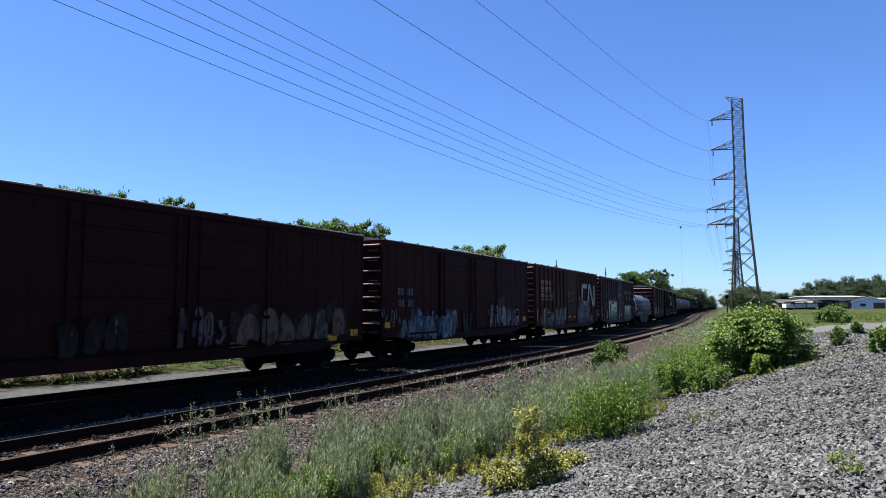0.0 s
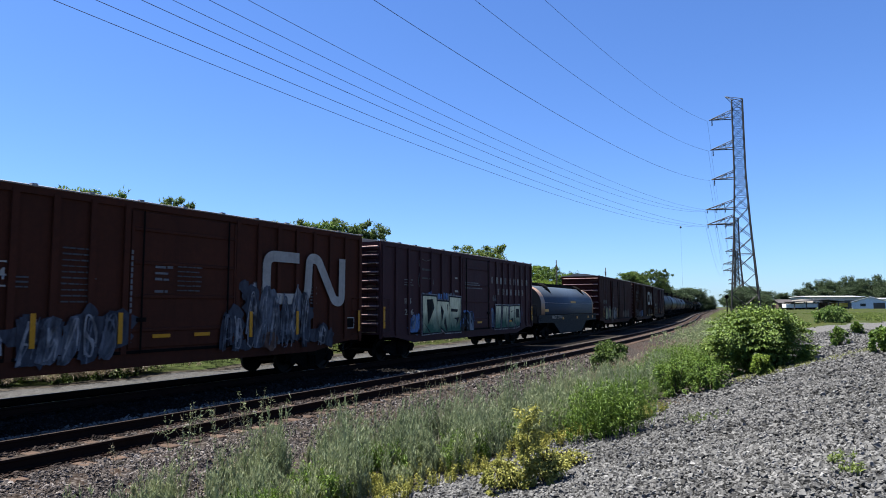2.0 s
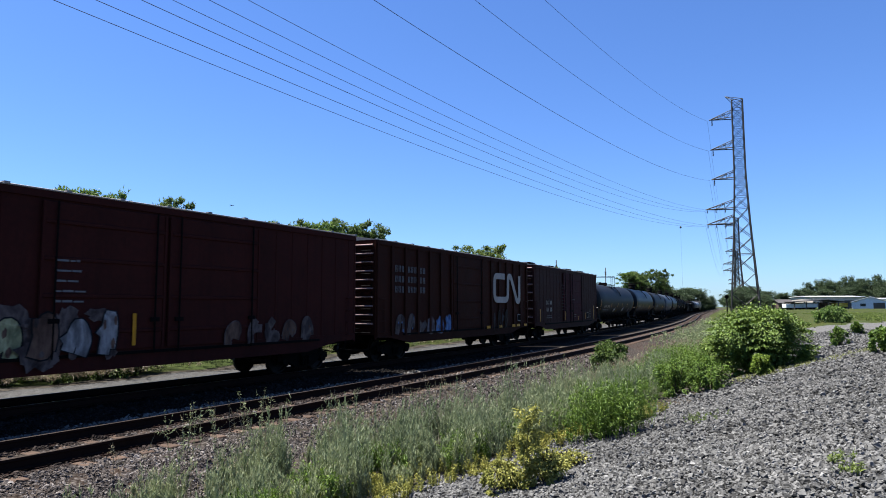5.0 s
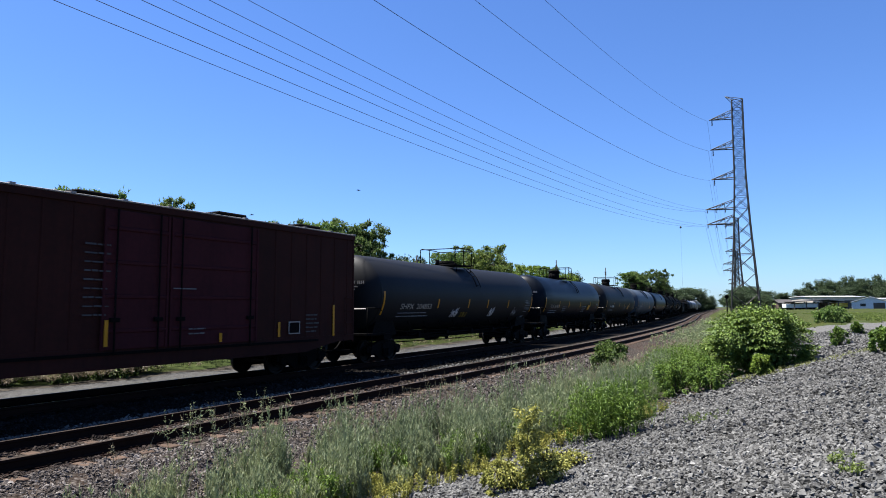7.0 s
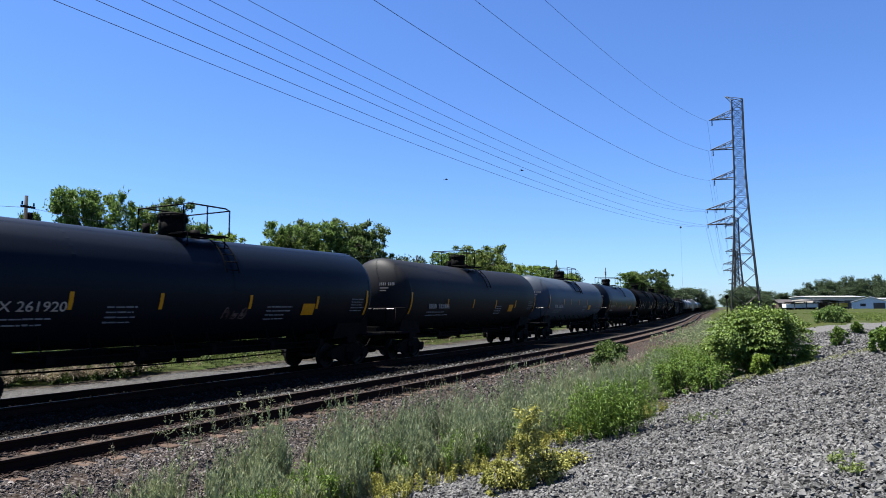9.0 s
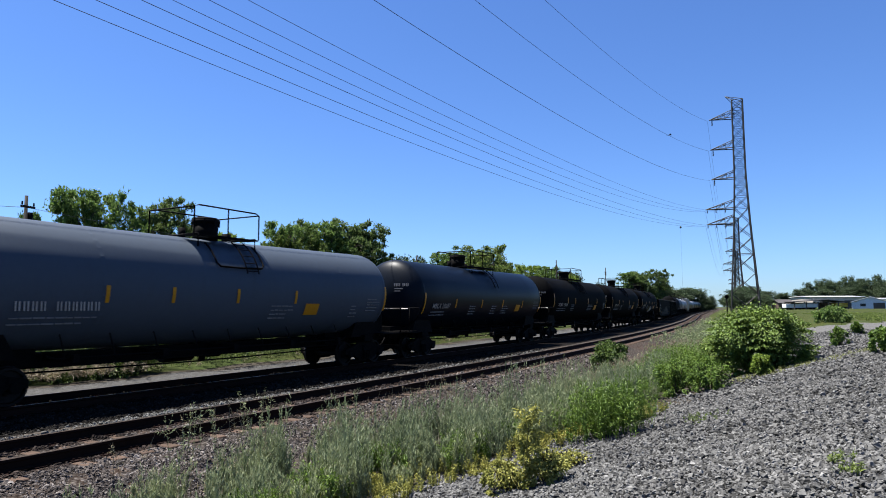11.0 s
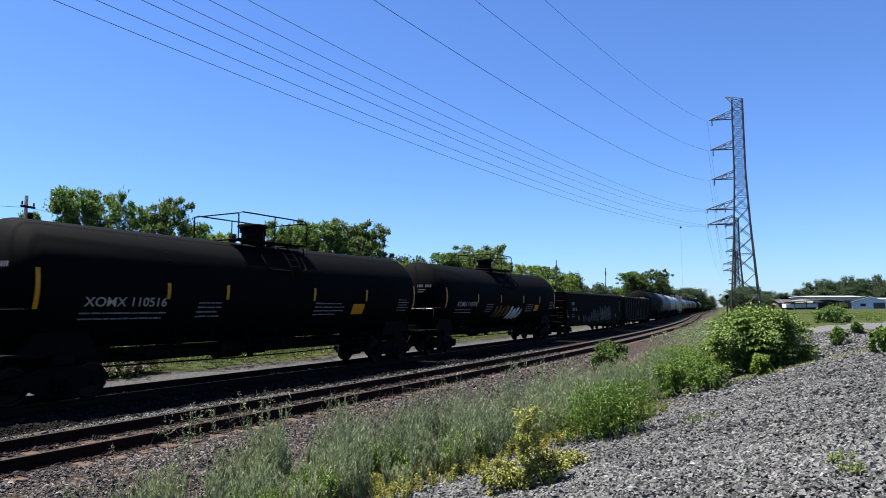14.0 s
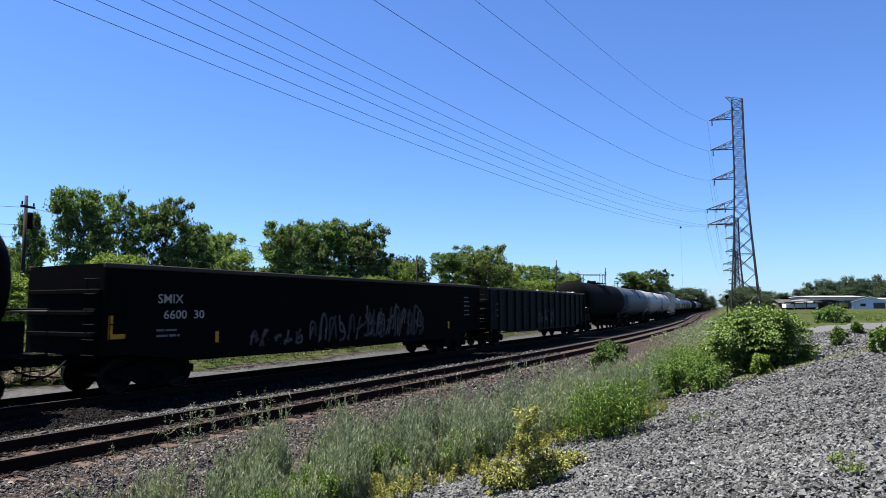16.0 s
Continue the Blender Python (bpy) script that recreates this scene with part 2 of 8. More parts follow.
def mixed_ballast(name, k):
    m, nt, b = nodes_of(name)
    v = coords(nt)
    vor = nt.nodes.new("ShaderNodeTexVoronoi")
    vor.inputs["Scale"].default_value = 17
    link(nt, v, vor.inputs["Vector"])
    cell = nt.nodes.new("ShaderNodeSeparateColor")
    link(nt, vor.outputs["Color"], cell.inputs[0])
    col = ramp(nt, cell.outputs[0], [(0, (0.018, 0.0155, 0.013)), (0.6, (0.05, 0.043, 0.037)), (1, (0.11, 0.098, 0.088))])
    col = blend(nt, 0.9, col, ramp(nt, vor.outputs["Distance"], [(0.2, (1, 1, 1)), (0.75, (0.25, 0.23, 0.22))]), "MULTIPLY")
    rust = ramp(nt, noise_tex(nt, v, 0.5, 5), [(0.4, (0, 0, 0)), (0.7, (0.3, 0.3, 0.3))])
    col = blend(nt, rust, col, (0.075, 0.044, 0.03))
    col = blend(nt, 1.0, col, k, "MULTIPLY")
    link(nt, col, b.inputs["Base Color"])
    b.inputs["Roughness"].default_value, b.inputs["Specular IOR Level"].default_value = 0.95, 0.05
    relief(nt, b, vor.outputs["Distance"], 0.8, -0.03)
    return m


M_GROUND = ground_material()
M_BALLAST = mixed_ballast("ballast_stone", (1.0, 1.0, 1.0))
# ballast with the shade under the train multiplied into its colour
M_SHADEBALLAST = mixed_ballast("oil_darkened_ballast", (0.15, 0.15, 0.15))
M_GREYBALLAST = mixed_ballast("light_grey_ballast", (1.15, 1.2, 1.2))
M_STONE = stony("grey_stones", [(0, (0.026, 0.0258, 0.0245)), (0.4, (0.094, 0.0925, 0.0885)), (0.97, (0.168, 0.165, 0.158)), (1, (0.24, 0.236, 0.225))])
BSTONES = [(0, (0.018, 0.0155, 0.014)), (0.45, (0.066, 0.056, 0.05)), (0.85, (0.122, 0.106, 0.097)), (1, (0.22, 0.2, 0.186))]
M_BSTONE = stony("brown_stones", BSTONES)
M_DARKSTONE = stony("rust_stained_stones", [(p, (0.36 * q[0], 0.31 * q[1], 0.29 * q[2])) for p, q in BSTONES])
M_GREYSTONE = stony("track_side_stones", [(0, (0.024, 0.023, 0.0215)), (0.4, (0.09, 0.087, 0.081)), (0.97, (0.165, 0.16, 0.15)), (1, (0.22, 0.213, 0.2))])
# the ballast stones' tones, cut down to carry the train's shade
M_SHADESTONE = stony("oil_darkened_stones", [(p, (0.13 * q[0], 0.128 * q[1], 0.122 * q[2])) for p, q in BSTONES])
M_RAIL = worn("rusty_rail_steel", (0.014, 0.0075, 0.006), (0.026, 0.0125, 0.0088), 0.8, 0.0, 1.5, 30, 0.6, False, spec=0.05)
M_RAILTOP = worn("worn_rail_head", (0.05, 0.037, 0.031), (0.035, 0.025, 0.02), 0.45, 0.5, 0.8, 20, 0.6, False)
M_TIE = worn("weathered_tie", (0.085, 0.06, 0.047), (0.045, 0.034, 0.028), 0.9, 0, 2.0, 25, 0.7, False, 0.4, 0.5, 0.05)
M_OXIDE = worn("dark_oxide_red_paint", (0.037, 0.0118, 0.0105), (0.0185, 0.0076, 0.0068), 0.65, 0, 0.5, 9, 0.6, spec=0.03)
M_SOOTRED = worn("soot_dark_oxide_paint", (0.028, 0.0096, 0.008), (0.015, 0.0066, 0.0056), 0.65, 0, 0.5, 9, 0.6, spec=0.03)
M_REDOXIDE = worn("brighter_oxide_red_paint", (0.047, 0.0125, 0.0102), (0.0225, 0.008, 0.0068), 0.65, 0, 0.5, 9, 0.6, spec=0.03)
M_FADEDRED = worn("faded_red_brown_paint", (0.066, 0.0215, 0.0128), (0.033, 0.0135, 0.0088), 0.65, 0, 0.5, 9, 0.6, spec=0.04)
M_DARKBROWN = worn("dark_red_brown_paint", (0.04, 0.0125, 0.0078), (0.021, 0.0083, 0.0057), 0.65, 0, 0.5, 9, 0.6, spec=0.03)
M_WCRED = worn("maroon_paint", (0.062, 0.028, 0.0285), (0.032, 0.0165, 0.017), 0.65, 0, 0.5, 9, 0.6, spec=0.06)
M_DOORRED = worn("redder_door_paint", (0.056, 0.0148, 0.0175), (0.028, 0.0095, 0.011), 0.65, 0, 0.5, 9, 0.6, spec=0.03)
M_ROOF = worn("galvanised_roof_steel", (0.22, 0.21, 0.2), (0.1, 0.07, 0.058), 0.5, 0.3, 0.8, 12, 0.6, False)
M_ROOFEDGE = worn("pale_roof_edge_paint", (0.3, 0.28, 0.265), (0.1, 0.08, 0.07), 0.6, 0, 1.1, 9, 0.6, False)
# both rib paints are lightened for the sunlight on the rib tops
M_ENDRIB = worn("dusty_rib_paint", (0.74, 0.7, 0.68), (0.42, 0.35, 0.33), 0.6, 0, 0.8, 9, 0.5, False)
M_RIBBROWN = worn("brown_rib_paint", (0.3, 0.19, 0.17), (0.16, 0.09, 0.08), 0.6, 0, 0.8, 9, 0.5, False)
M_WARMRED = worn("warm_oxide_red_paint", (0.042, 0.014, 0.0112), (0.021, 0.0092, 0.0076), 0.65, 0, 0.5, 9, 0.6, spec=0.04)
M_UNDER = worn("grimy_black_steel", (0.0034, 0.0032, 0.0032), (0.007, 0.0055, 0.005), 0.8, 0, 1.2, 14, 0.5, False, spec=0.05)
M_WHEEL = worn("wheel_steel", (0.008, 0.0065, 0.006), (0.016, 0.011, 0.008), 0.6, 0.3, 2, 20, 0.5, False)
M_TANKBLACK = worn("satin_black_tank_paint", (0.003, 0.003, 0.0033), (0.006, 0.006, 0.006), 0.34, 0, 0.35, 6, 0.4, True, 0.0, spec=0.22)
M_TANKMATT = worn("matt_black_tank_paint", (0.0024, 0.0025, 0.0028), (0.0038, 0.0038, 0.004), 0.8, 0, 0.35, 6, 0.5, True, 0.0, spec=0.03)
M_TANKDUSTY = worn("dusty_black_tank_paint", (0.0095, 0.0102, 0.0118), (0.0135, 0.0135, 0.0145), 0.55, 0, 0.35, 6, 0.4, True, 0.0, spec=0.1)
M_TANKBLUE = worn("glossy_blue_black_tank_paint", (0.003, 0.0056, 0.0108), (0.004, 0.0052, 0.0075), 0.42, 0, 0.35, 6, 0.3, True, 0.0, spec=0.09)
M_TANKGREY = worn("slate_blue_tank_paint", (0.052, 0.065, 0.084), (0.047, 0.055, 0.066), 0.5, 0, 0.4, 6, 0.3, True, 0.0, spec=0.08)
M_TANKWHITE = worn("white_tank_paint", (0.3, 0.305, 0.31), (0.17, 0.155, 0.14), 0.45, 0, 0.4, 6, 0.5, True, 0.04)
M_HOOD = worn("blue_grey_hood_paint", (0.052, 0.075, 0.108), (0.054, 0.061, 0.07), 0.6, 0, 0.5, 7, 0.5, True, 0.05, spec=0.14)
M_HOODEND = worn("dark_hood_end_paint", (0.012, 0.016, 0.022), (0.012, 0.012, 0.013), 0.5, 0, 0.6, 7, 0.5)
M_TAN = worn("tan_band_paint", (0.36, 0.23, 0.15), (0.22, 0.14, 0.09), 0.5, 0, 0.8, 8, 0.4)
M_COILBODY = worn("blue_black_body_paint", (0.011, 0.0135, 0.0195), (0.011, 0.0105, 0.011), 0.6, 0, 0.6, 8, 0.5, spec=0.06)
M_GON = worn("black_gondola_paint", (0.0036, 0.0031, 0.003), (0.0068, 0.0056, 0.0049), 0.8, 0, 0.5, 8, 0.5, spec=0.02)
# rust-brown, with the light on the top edge put into the colour
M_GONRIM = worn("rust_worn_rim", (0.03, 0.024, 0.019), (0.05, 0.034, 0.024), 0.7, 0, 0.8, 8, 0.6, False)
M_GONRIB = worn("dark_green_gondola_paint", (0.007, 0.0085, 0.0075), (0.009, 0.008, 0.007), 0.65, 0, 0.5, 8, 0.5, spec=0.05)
M_HOPPER = worn("pale_hopper_paint", (0.33, 0.315, 0.27), (0.2, 0.17, 0.13), 0.5, 0, 0.5, 8, 0.5)
M_HYELLOW = worn("yellow_trim_paint", (0.6, 0.42, 0.06), (0.4, 0.3, 0.1), 0.5, 0, 0.5, 8, 0.4)
M_YELLOW = worn("yellow_reflective_tape", (0.5, 0.21, 0.006), (0.27, 0.125, 0.015), 0.35, 0, 2, 20, 0.3, False, 0.05)
M_LETTER = worn("faded_white_lettering", (0.36, 0.325, 0.285), (0.18, 0.15, 0.125), 0.6, 0, 1.5, 14, 0.6, True, 0.05)
M_WHITEMARK = worn("weathered_white_paint", (0.37, 0.33, 0.285), (0.2, 0.17, 0.145), 0.6, 0, 1.2, 12, 0.6, True, 0.05)
M_LETTERDIM = worn("dim_white_lettering", (0.15, 0.145, 0.145), (0.07, 0.06, 0.06), 0.6, 0, 1.5, 14, 0.6, True, 0.05)
M_LETTERFAINT = worn("worn_off_lettering", (0.07, 0.066, 0.066), (0.035, 0.03, 0.03), 0.6, 0, 1.5, 14, 0.6, True, 0.05)
M_RUNG = worn("pale_grab_iron", (0.33, 0.31, 0.3), (0.15, 0.1, 0.08), 0.5, 0.2, 3, 20, 0.5, False)


def sprayed(name, under, main, light, other):
    """Old spray paint: tones that run into one another, worn through to the dark paint below."""
    m, nt, b = nodes_of(name)
    n = nt.nodes.new("ShaderNodeTexNoise")
    n.inputs["Scale"].default_value, n.inputs["Detail"].default_value, n.inputs["Distortion"].default_value = 1.5, 4, 0.6
    link(nt, coords(nt, (1.5, 1, 0.9)), n.inputs["Vector"])
    col = ramp(nt, n.outputs["Fac"], [(0.3, under), (0.38, main), (0.5, light), (0.6, main), (0.68, other), (0.8, light)])
    worn_off = ramp(nt, noise_tex(nt, coords(nt, (3.2, 3.2, 1.0)), 3.0, 8, 0.7), [(0.46, (1, 1, 1)), (0.7, (0.35, 0.32, 0.32))])
    col = blend(nt, 0.8, col, worn_off, "MULTIPLY")
    link(nt, col, b.inputs["Base Color"])
    b.inputs["Roughness"].default_value, b.inputs["Specular IOR Level"].default_value = 0.6, 0.1
    return m


M_SPRAY = {k: sprayed("spray_paint_" + k, *c) for k, c in {
    "pale": ((0.02, 0.014, 0.014), (0.095, 0.092, 0.095), (0.25, 0.24, 0.24), (0.05, 0.055, 0.08)),
    "cream": ((0.05, 0.055, 0.03), (0.18, 0.18, 0.095), (0.34, 0.33, 0.18), (0.12, 0.13, 0.07)),
    "lilac": ((0.018, 0.012, 0.014), (0.06, 0.05, 0.06), (0.17, 0.145, 0.16), (0.085, 0.036, 0.038)),
    "blue": ((0.012, 0.016, 0.03), (0.035, 0.075, 0.19), (0.11, 0.2, 0.36), (0.02, 0.03, 0.06)),
    "sky": ((0.014, 0.015, 0.02), (0.05, 0.072, 0.1), (0.18, 0.205, 0.23), (0.025, 0.045, 0.1)),
    "green": ((0.012, 0.035, 0.022), (0.025, 0.09, 0.05), (0.07, 0.16, 0.085), (0.018, 0.06, 0.045)),
    "black": ((0.005, 0.005, 0.006), (0.006, 0.006, 0.008), (0.01, 0.01, 0.012), (0.005, 0.004, 0.004)),
    "rust": ((0.02, 0.01, 0.008), (0.07, 0.037, 0.026), (0.12, 0.07, 0.05), (0.04, 0.02, 0.015)),
    "ochre": ((0.02, 0.014, 0.004), (0.12, 0.08, 0.014), (0.2, 0.15, 0.04), (0.05, 0.03, 0.01)),
    "dullochre": ((0.012, 0.009, 0.003), (0.06, 0.042, 0.009), (0.1, 0.075, 0.02), (0.03, 0.02, 0.006)),
    "dim": ((0.009, 0.003, 0.003), (0.0125, 0.0065, 0.005), (0.026, 0.015, 0.0115), (0.008, 0.0035, 0.0035)),
    "white": ((0.16, 0.16, 0.17), (0.42, 0.42, 0.43), (0.55, 0.55, 0.55), (0.3, 0.3, 0.32)),
    "teal": ((0.014, 0.024, 0.032), (0.036, 0.07, 0.1), (0.055, 0.1, 0.14), (0.028, 0.05, 0.075)),
    "slate": ((0.022, 0.02, 0.022), (0.06, 0.063, 0.074), (0.115, 0.12, 0.138), (0.034, 0.033, 0.04)),
    "haze": ((0.016, 0.013, 0.015), (0.03, 0.031, 0.039), (0.046, 0.049, 0.061), (0.022, 0.02, 0.024)),
    "murk": ((0.012, 0.01, 0.011), (0.02, 0.018, 0.02), (0.036, 0.034, 0.038), (0.014, 0.012, 0.014)),
    "dun": ((0.015, 0.009, 0.009), (0.045, 0.032, 0.03), (0.1, 0.075, 0.07), (0.03, 0.02, 0.022))}.items()}
def faded_spray(name, low, high, z0, z1):
    """Spray paint that runs from one colour at the foot to another at the top, with a cloudy border."""
    m, nt, b = nodes_of(name)
    sep = nt.nodes.new("ShaderNodeSeparateXYZ")
    link(nt, coords(nt), sep.inputs[0])
    mp = nt.nodes.new("ShaderNodeMapRange")
    mp.inputs[1].default_value, mp.inputs[2].default_value = z0, z1
    link(nt, sep.outputs["Z"], mp.inputs[0])
    add = nt.nodes.new("ShaderNodeMath")
    add.operation = "MULTIPLY_ADD"
    link(nt, noise_tex(nt, coords(nt), 1.6, 5, 0.6), add.inputs[0])
    add.inputs[1].default_value = 0.7
    shift = nt.nodes.new("ShaderNodeMath")
    shift.operation = "SUBTRACT"
    link(nt, mp.outputs[0], shift.inputs[0])
    shift.inputs[1].default_value = 0.35
    link(nt, shift.outputs[0], add.inputs[2])
    col = ramp(nt, add.outputs[0], [(0.18, low), (0.55, tuple((p + q) / 2 for p, q in zip(low, high))), (0.8, high)])
    col = blend(nt, 0.7, col, ramp(nt, noise_tex(nt, coords(nt, (3, 3, 1)), 3.0, 7, 0.65), [(0.4, (1, 1, 1)), (0.7, (0.5, 0.48, 0.46))]), "MULTIPLY")
    link(nt, col, b.inputs["Base Color"])
    b.inputs["Roughness"].default_value, b.inputs["Specular IOR Level"].default_value = 0.6, 0.1
    return m


M_PIECE = faded_spray("cream_to_green_spray", (0.03, 0.09, 0.06), (0.6, 0.56, 0.35), 0.95, 2.15)
M_GALV = worn("weathered_galvanised_steel", (0.034, 0.034, 0.033), (0.02, 0.018, 0.016), 0.6, 0.2, 0.5, 6, 0.5, False)
M_WIRE = worn("dull_wire", (0.05, 0.05, 0.055), (0.03, 0.03, 0.03), 0.5, 0.5, 1, 4, 0.4, False, 0)
M_INSUL = worn("dark_glazed_insulator", (0.05, 0.04, 0.04), (0.03, 0.03, 0.03), 0.3, 0, 2, 8, 0.4, False, 0)
M_POLE = worn("creosoted_pole_wood", (0.022, 0.018, 0.016), (0.014, 0.012, 0.01), 0.9, 0, 1.5, 20, 0.6)
M_BARK = worn("grey_brown_bark", (0.075, 0.06, 0.048), (0.03, 0.025, 0.02), 0.95, 0, 2, 12, 0.7, True, 0.6)
M_LEAF = {"maple": leafy("mid_green_leaves", (0.036, 0.072, 0.02), (0.145, 0.225, 0.06), 0.42),
          "dark": leafy("dark_green_leaves", (0.035, 0.062, 0.022), (0.125, 0.18, 0.06), 0.42),
          "olive": leafy("olive_green_leaves", (0.046, 0.076, 0.02), (0.165, 0.218, 0.056), 0.42),
          "bright": leafy("bright_green_leaves", (0.066, 0.108, 0.017), (0.185, 0.26, 0.045), 0.42),
          "knot": leafy("broad_bright_leaves", (0.042, 0.08, 0.015), (0.15, 0.222, 0.042), 0.12),
          "yellow": leafy("yellow_green_leaves", (0.14, 0.15, 0.03), (0.33, 0.325, 0.09), 0.3),
          "weed": leafy("grey_green_leaves", (0.124, 0.16, 0.09), (0.222, 0.268, 0.152), 0.28, (0.27, 0.285, 0.185)),
          "herb": leafy("fresh_green_leaves", (0.044, 0.088, 0.014), (0.125, 0.2, 0.032), 0.26),
          "fern": leafy("dark_feathery_leaves", (0.03, 0.06, 0.011), (0.096, 0.15, 0.03), 0.2),
          "verge": leafy("shaded_verge_grass", (0.04, 0.066, 0.014), (0.13, 0.178, 0.042), 0.26),
          "plume": leafy("dry_grass_plumes", (0.13, 0.105, 0.08), (0.26, 0.215, 0.165), 0.25),
          "straw": leafy("dry_straw_stems", (0.12, 0.1, 0.06), (0.3, 0.26, 0.17), 0.15),
          "straw_green": leafy("pale_dry_green_blades", (0.1, 0.11, 0.035), (0.24, 0.25, 0.1), 0.25),
          # haze of distance is mixed into these bluish leaf colours
          "far": leafy("distant_green_leaves", (0.024, 0.043, 0.024), (0.07, 0.104, 0.05), 0.25)}
M_TANWALL = worn("pale_tan_siding", (0.46, 0.42, 0.36), (0.32, 0.28, 0.23), 0.7, 0, 0.3, 3, 0.5)
M_WHITEWALL = worn("white_siding", (0.66, 0.665, 0.67), (0.5, 0.495, 0.49), 0.6, 0, 0.3, 3, 0.4)
M_BLUEWALL = worn("pale_blue_siding", (0.56, 0.63, 0.72), (0.46, 0.5, 0.56), 0.6, 0, 0.3, 3, 0.4)
M_DARKROOF = worn("dark_canopy_metal", (0.09, 0.08, 0.075), (0.05, 0.05, 0.05), 0.6, 0.2, 0.3, 3, 0.4, False)
M_BRICK = worn("brown_masonry", (0.13, 0.1, 0.08), (0.08, 0.065, 0.05), 0.85, 0, 0.3, 3, 0.4)
M_FEATHER = worn("dark_feathers", (0.03, 0.03, 0.03), (0.02, 0.02, 0.02), 0.8, 0, 2, 20, 0.4, False)
M_GLASS = worn("dark_window_glass", (0.02, 0.025, 0.03), (0.03, 0.03, 0.03), 0.08, 0, 1, 3, 0.3, False, 0)
# ================= ground =================
def gravel_edge(s):
    return np.interp(s, [-30, 0, 6, 8.5, 12.5, 16, 20, 30, 60], [6.3, 6.1, 5.7, 5.2, 3.2, 2.0, 1.3, 0.9, 0.8])


def make_ground():
    gx = np.concatenate([[-3500, -900, -250, -90, -50], np.arange(-30, 44, 0.4), np.arange(44, 130, 1.2), np.arange(130, 330, 5), np.arange(330, 800, 25), [1000, 1700, 3500]])
    gy = np.concatenate([[-3500, -900, -250, -100], np.arange(-60, -8, 2.5), np.arange(-8, 27, 0.4), np.arange(27, 70, 1.5), np.arange(70, 200, 8), [260, 500, 1200, 3500]])
    X, Y = np.meshgrid(gx, gy, indexing="ij")
    X, Y = X.ravel(), Y.ravel()
    n = len(gy)
    i, j = np.meshgrid(np.arange(len(gx) - 1), np.arange(n - 1), indexing="ij")
    F = np.stack([i * n + j, (i + 1) * n + j, (i + 1) * n + j + 1, i * n + j + 1], -1).reshape(-1, 4)
    me = arrays("ground", np.stack([X, Y, ground_z(X, Y)], 1), F, M_GROUND, True)
    s, off = unline(X, Y)
    e = gravel_edge(s)
    near_bank = smooth(e + 0.35, e - 0.35, off) * np.where(s < 26, 1, smooth(-3.8, -3.0, off))
    near_bank = near_bank * smooth(120, 60, s)
    soil = smooth(e - 0.6, e + 0.1, off) * smooth(9.6, 9.0, off) * smooth(60, 30, s) + smooth(8.6, 9.3, off) * smooth(24.2, 23.0, off)
    road = smooth(17.5, 18.0, off) * smooth(23.0, 22.4, off)
    front, back = 36 + 2.0 * np.maximum(0, -Y), 45 + 3.6 * np.maximum(0, -Y)
    track = smooth(front - 1, front + 0.6, X) * smooth(back + 2.5, back - 1.0, X) * smooth(2.6, 1.6, Y) * smooth(-30, -24, Y)
    near_bank = near_bank * smooth(front + 0.6, front - 1, X)
    for nm, val in (("gravel", near_bank), ("soil", soil), ("road", road), ("track", track)):
        a = me.attributes.new(nm, "FLOAT", "POINT")
        a.data.foreach_set("value", np.clip(val, 0, 1).astype(np.float32))
    return thing("ground", "grassy ground with bare soil, gravel bank and service road", "ground", kind="structure", data=me)


make_ground()


# ---------- loose stones ----------
def stones(name, xs, ys, zs, sizes, material, label, category, seed, flat=0.62):
    """Broken stones, each an uneven six-cornered lump with a chipped top."""
    r = np.random.RandomState(seed)
    n = len(xs)
    base = np.array([(-1, -0.7, -0.7), (1, -0.8, -0.7), (0.9, 0.8, -0.7), (-0.9, 0.75, -0.7), (-0.6, -0.45, 0.7), (0.65, -0.5, 0.6), (0.6, 0.45, 0.75), (-0.5, 0.5, 0.55)])
    faces = np.array([(0, 1, 5, 4), (1, 2, 6, 5), (2, 3, 7, 6), (3, 0, 4, 7), (4, 5, 6, 7)])
    V = base[None] + r.uniform(-0.33, 0.33, (n, 8, 3))
    V = V * np.stack([r.uniform(0.9, 1.3, n), r.uniform(0.6, 1.0, n), r.uniform(0.5, 0.95, n) * flat / 0.62], 1)[:, None]
    V = V * (np.asarray(sizes) / 2)[:, None, None]
    rz, tx, ty = r.uniform(0, 6.28, n), r.normal(0, 0.4, n), r.normal(0, 0.4, n)
    V[:, :, 2], V[:, :, 0] = V[:, :, 2] * np.cos(tx)[:, None] - V[:, :, 0] * np.sin(tx)[:, None], V[:, :, 2] * np.sin(tx)[:, None] + V[:, :, 0] * np.cos(tx)[:, None]
    V[:, :, 2], V[:, :, 1] = V[:, :, 2] * np.cos(ty)[:, None] - V[:, :, 1] * np.sin(ty)[:, None], V[:, :, 2] * np.sin(ty)[:, None] + V[:, :, 1] * np.cos(ty)[:, None]
    c, sn = np.cos(rz)[:, None], np.sin(rz)[:, None]
    V[:, :, 0], V[:, :, 1] = V[:, :, 0] * c - V[:, :, 1] * sn, V[:, :, 0] * sn + V[:, :, 1] * c
    V += np.stack([xs, ys, zs], 1)[:, None]
    F = (faces[None] + (np.arange(n) * 8)[:, None, None]).reshape(-1, 4)
    return thing(name, label, category, kind="stuff", data=arrays(name, V.reshape(-1, 3), F, material))


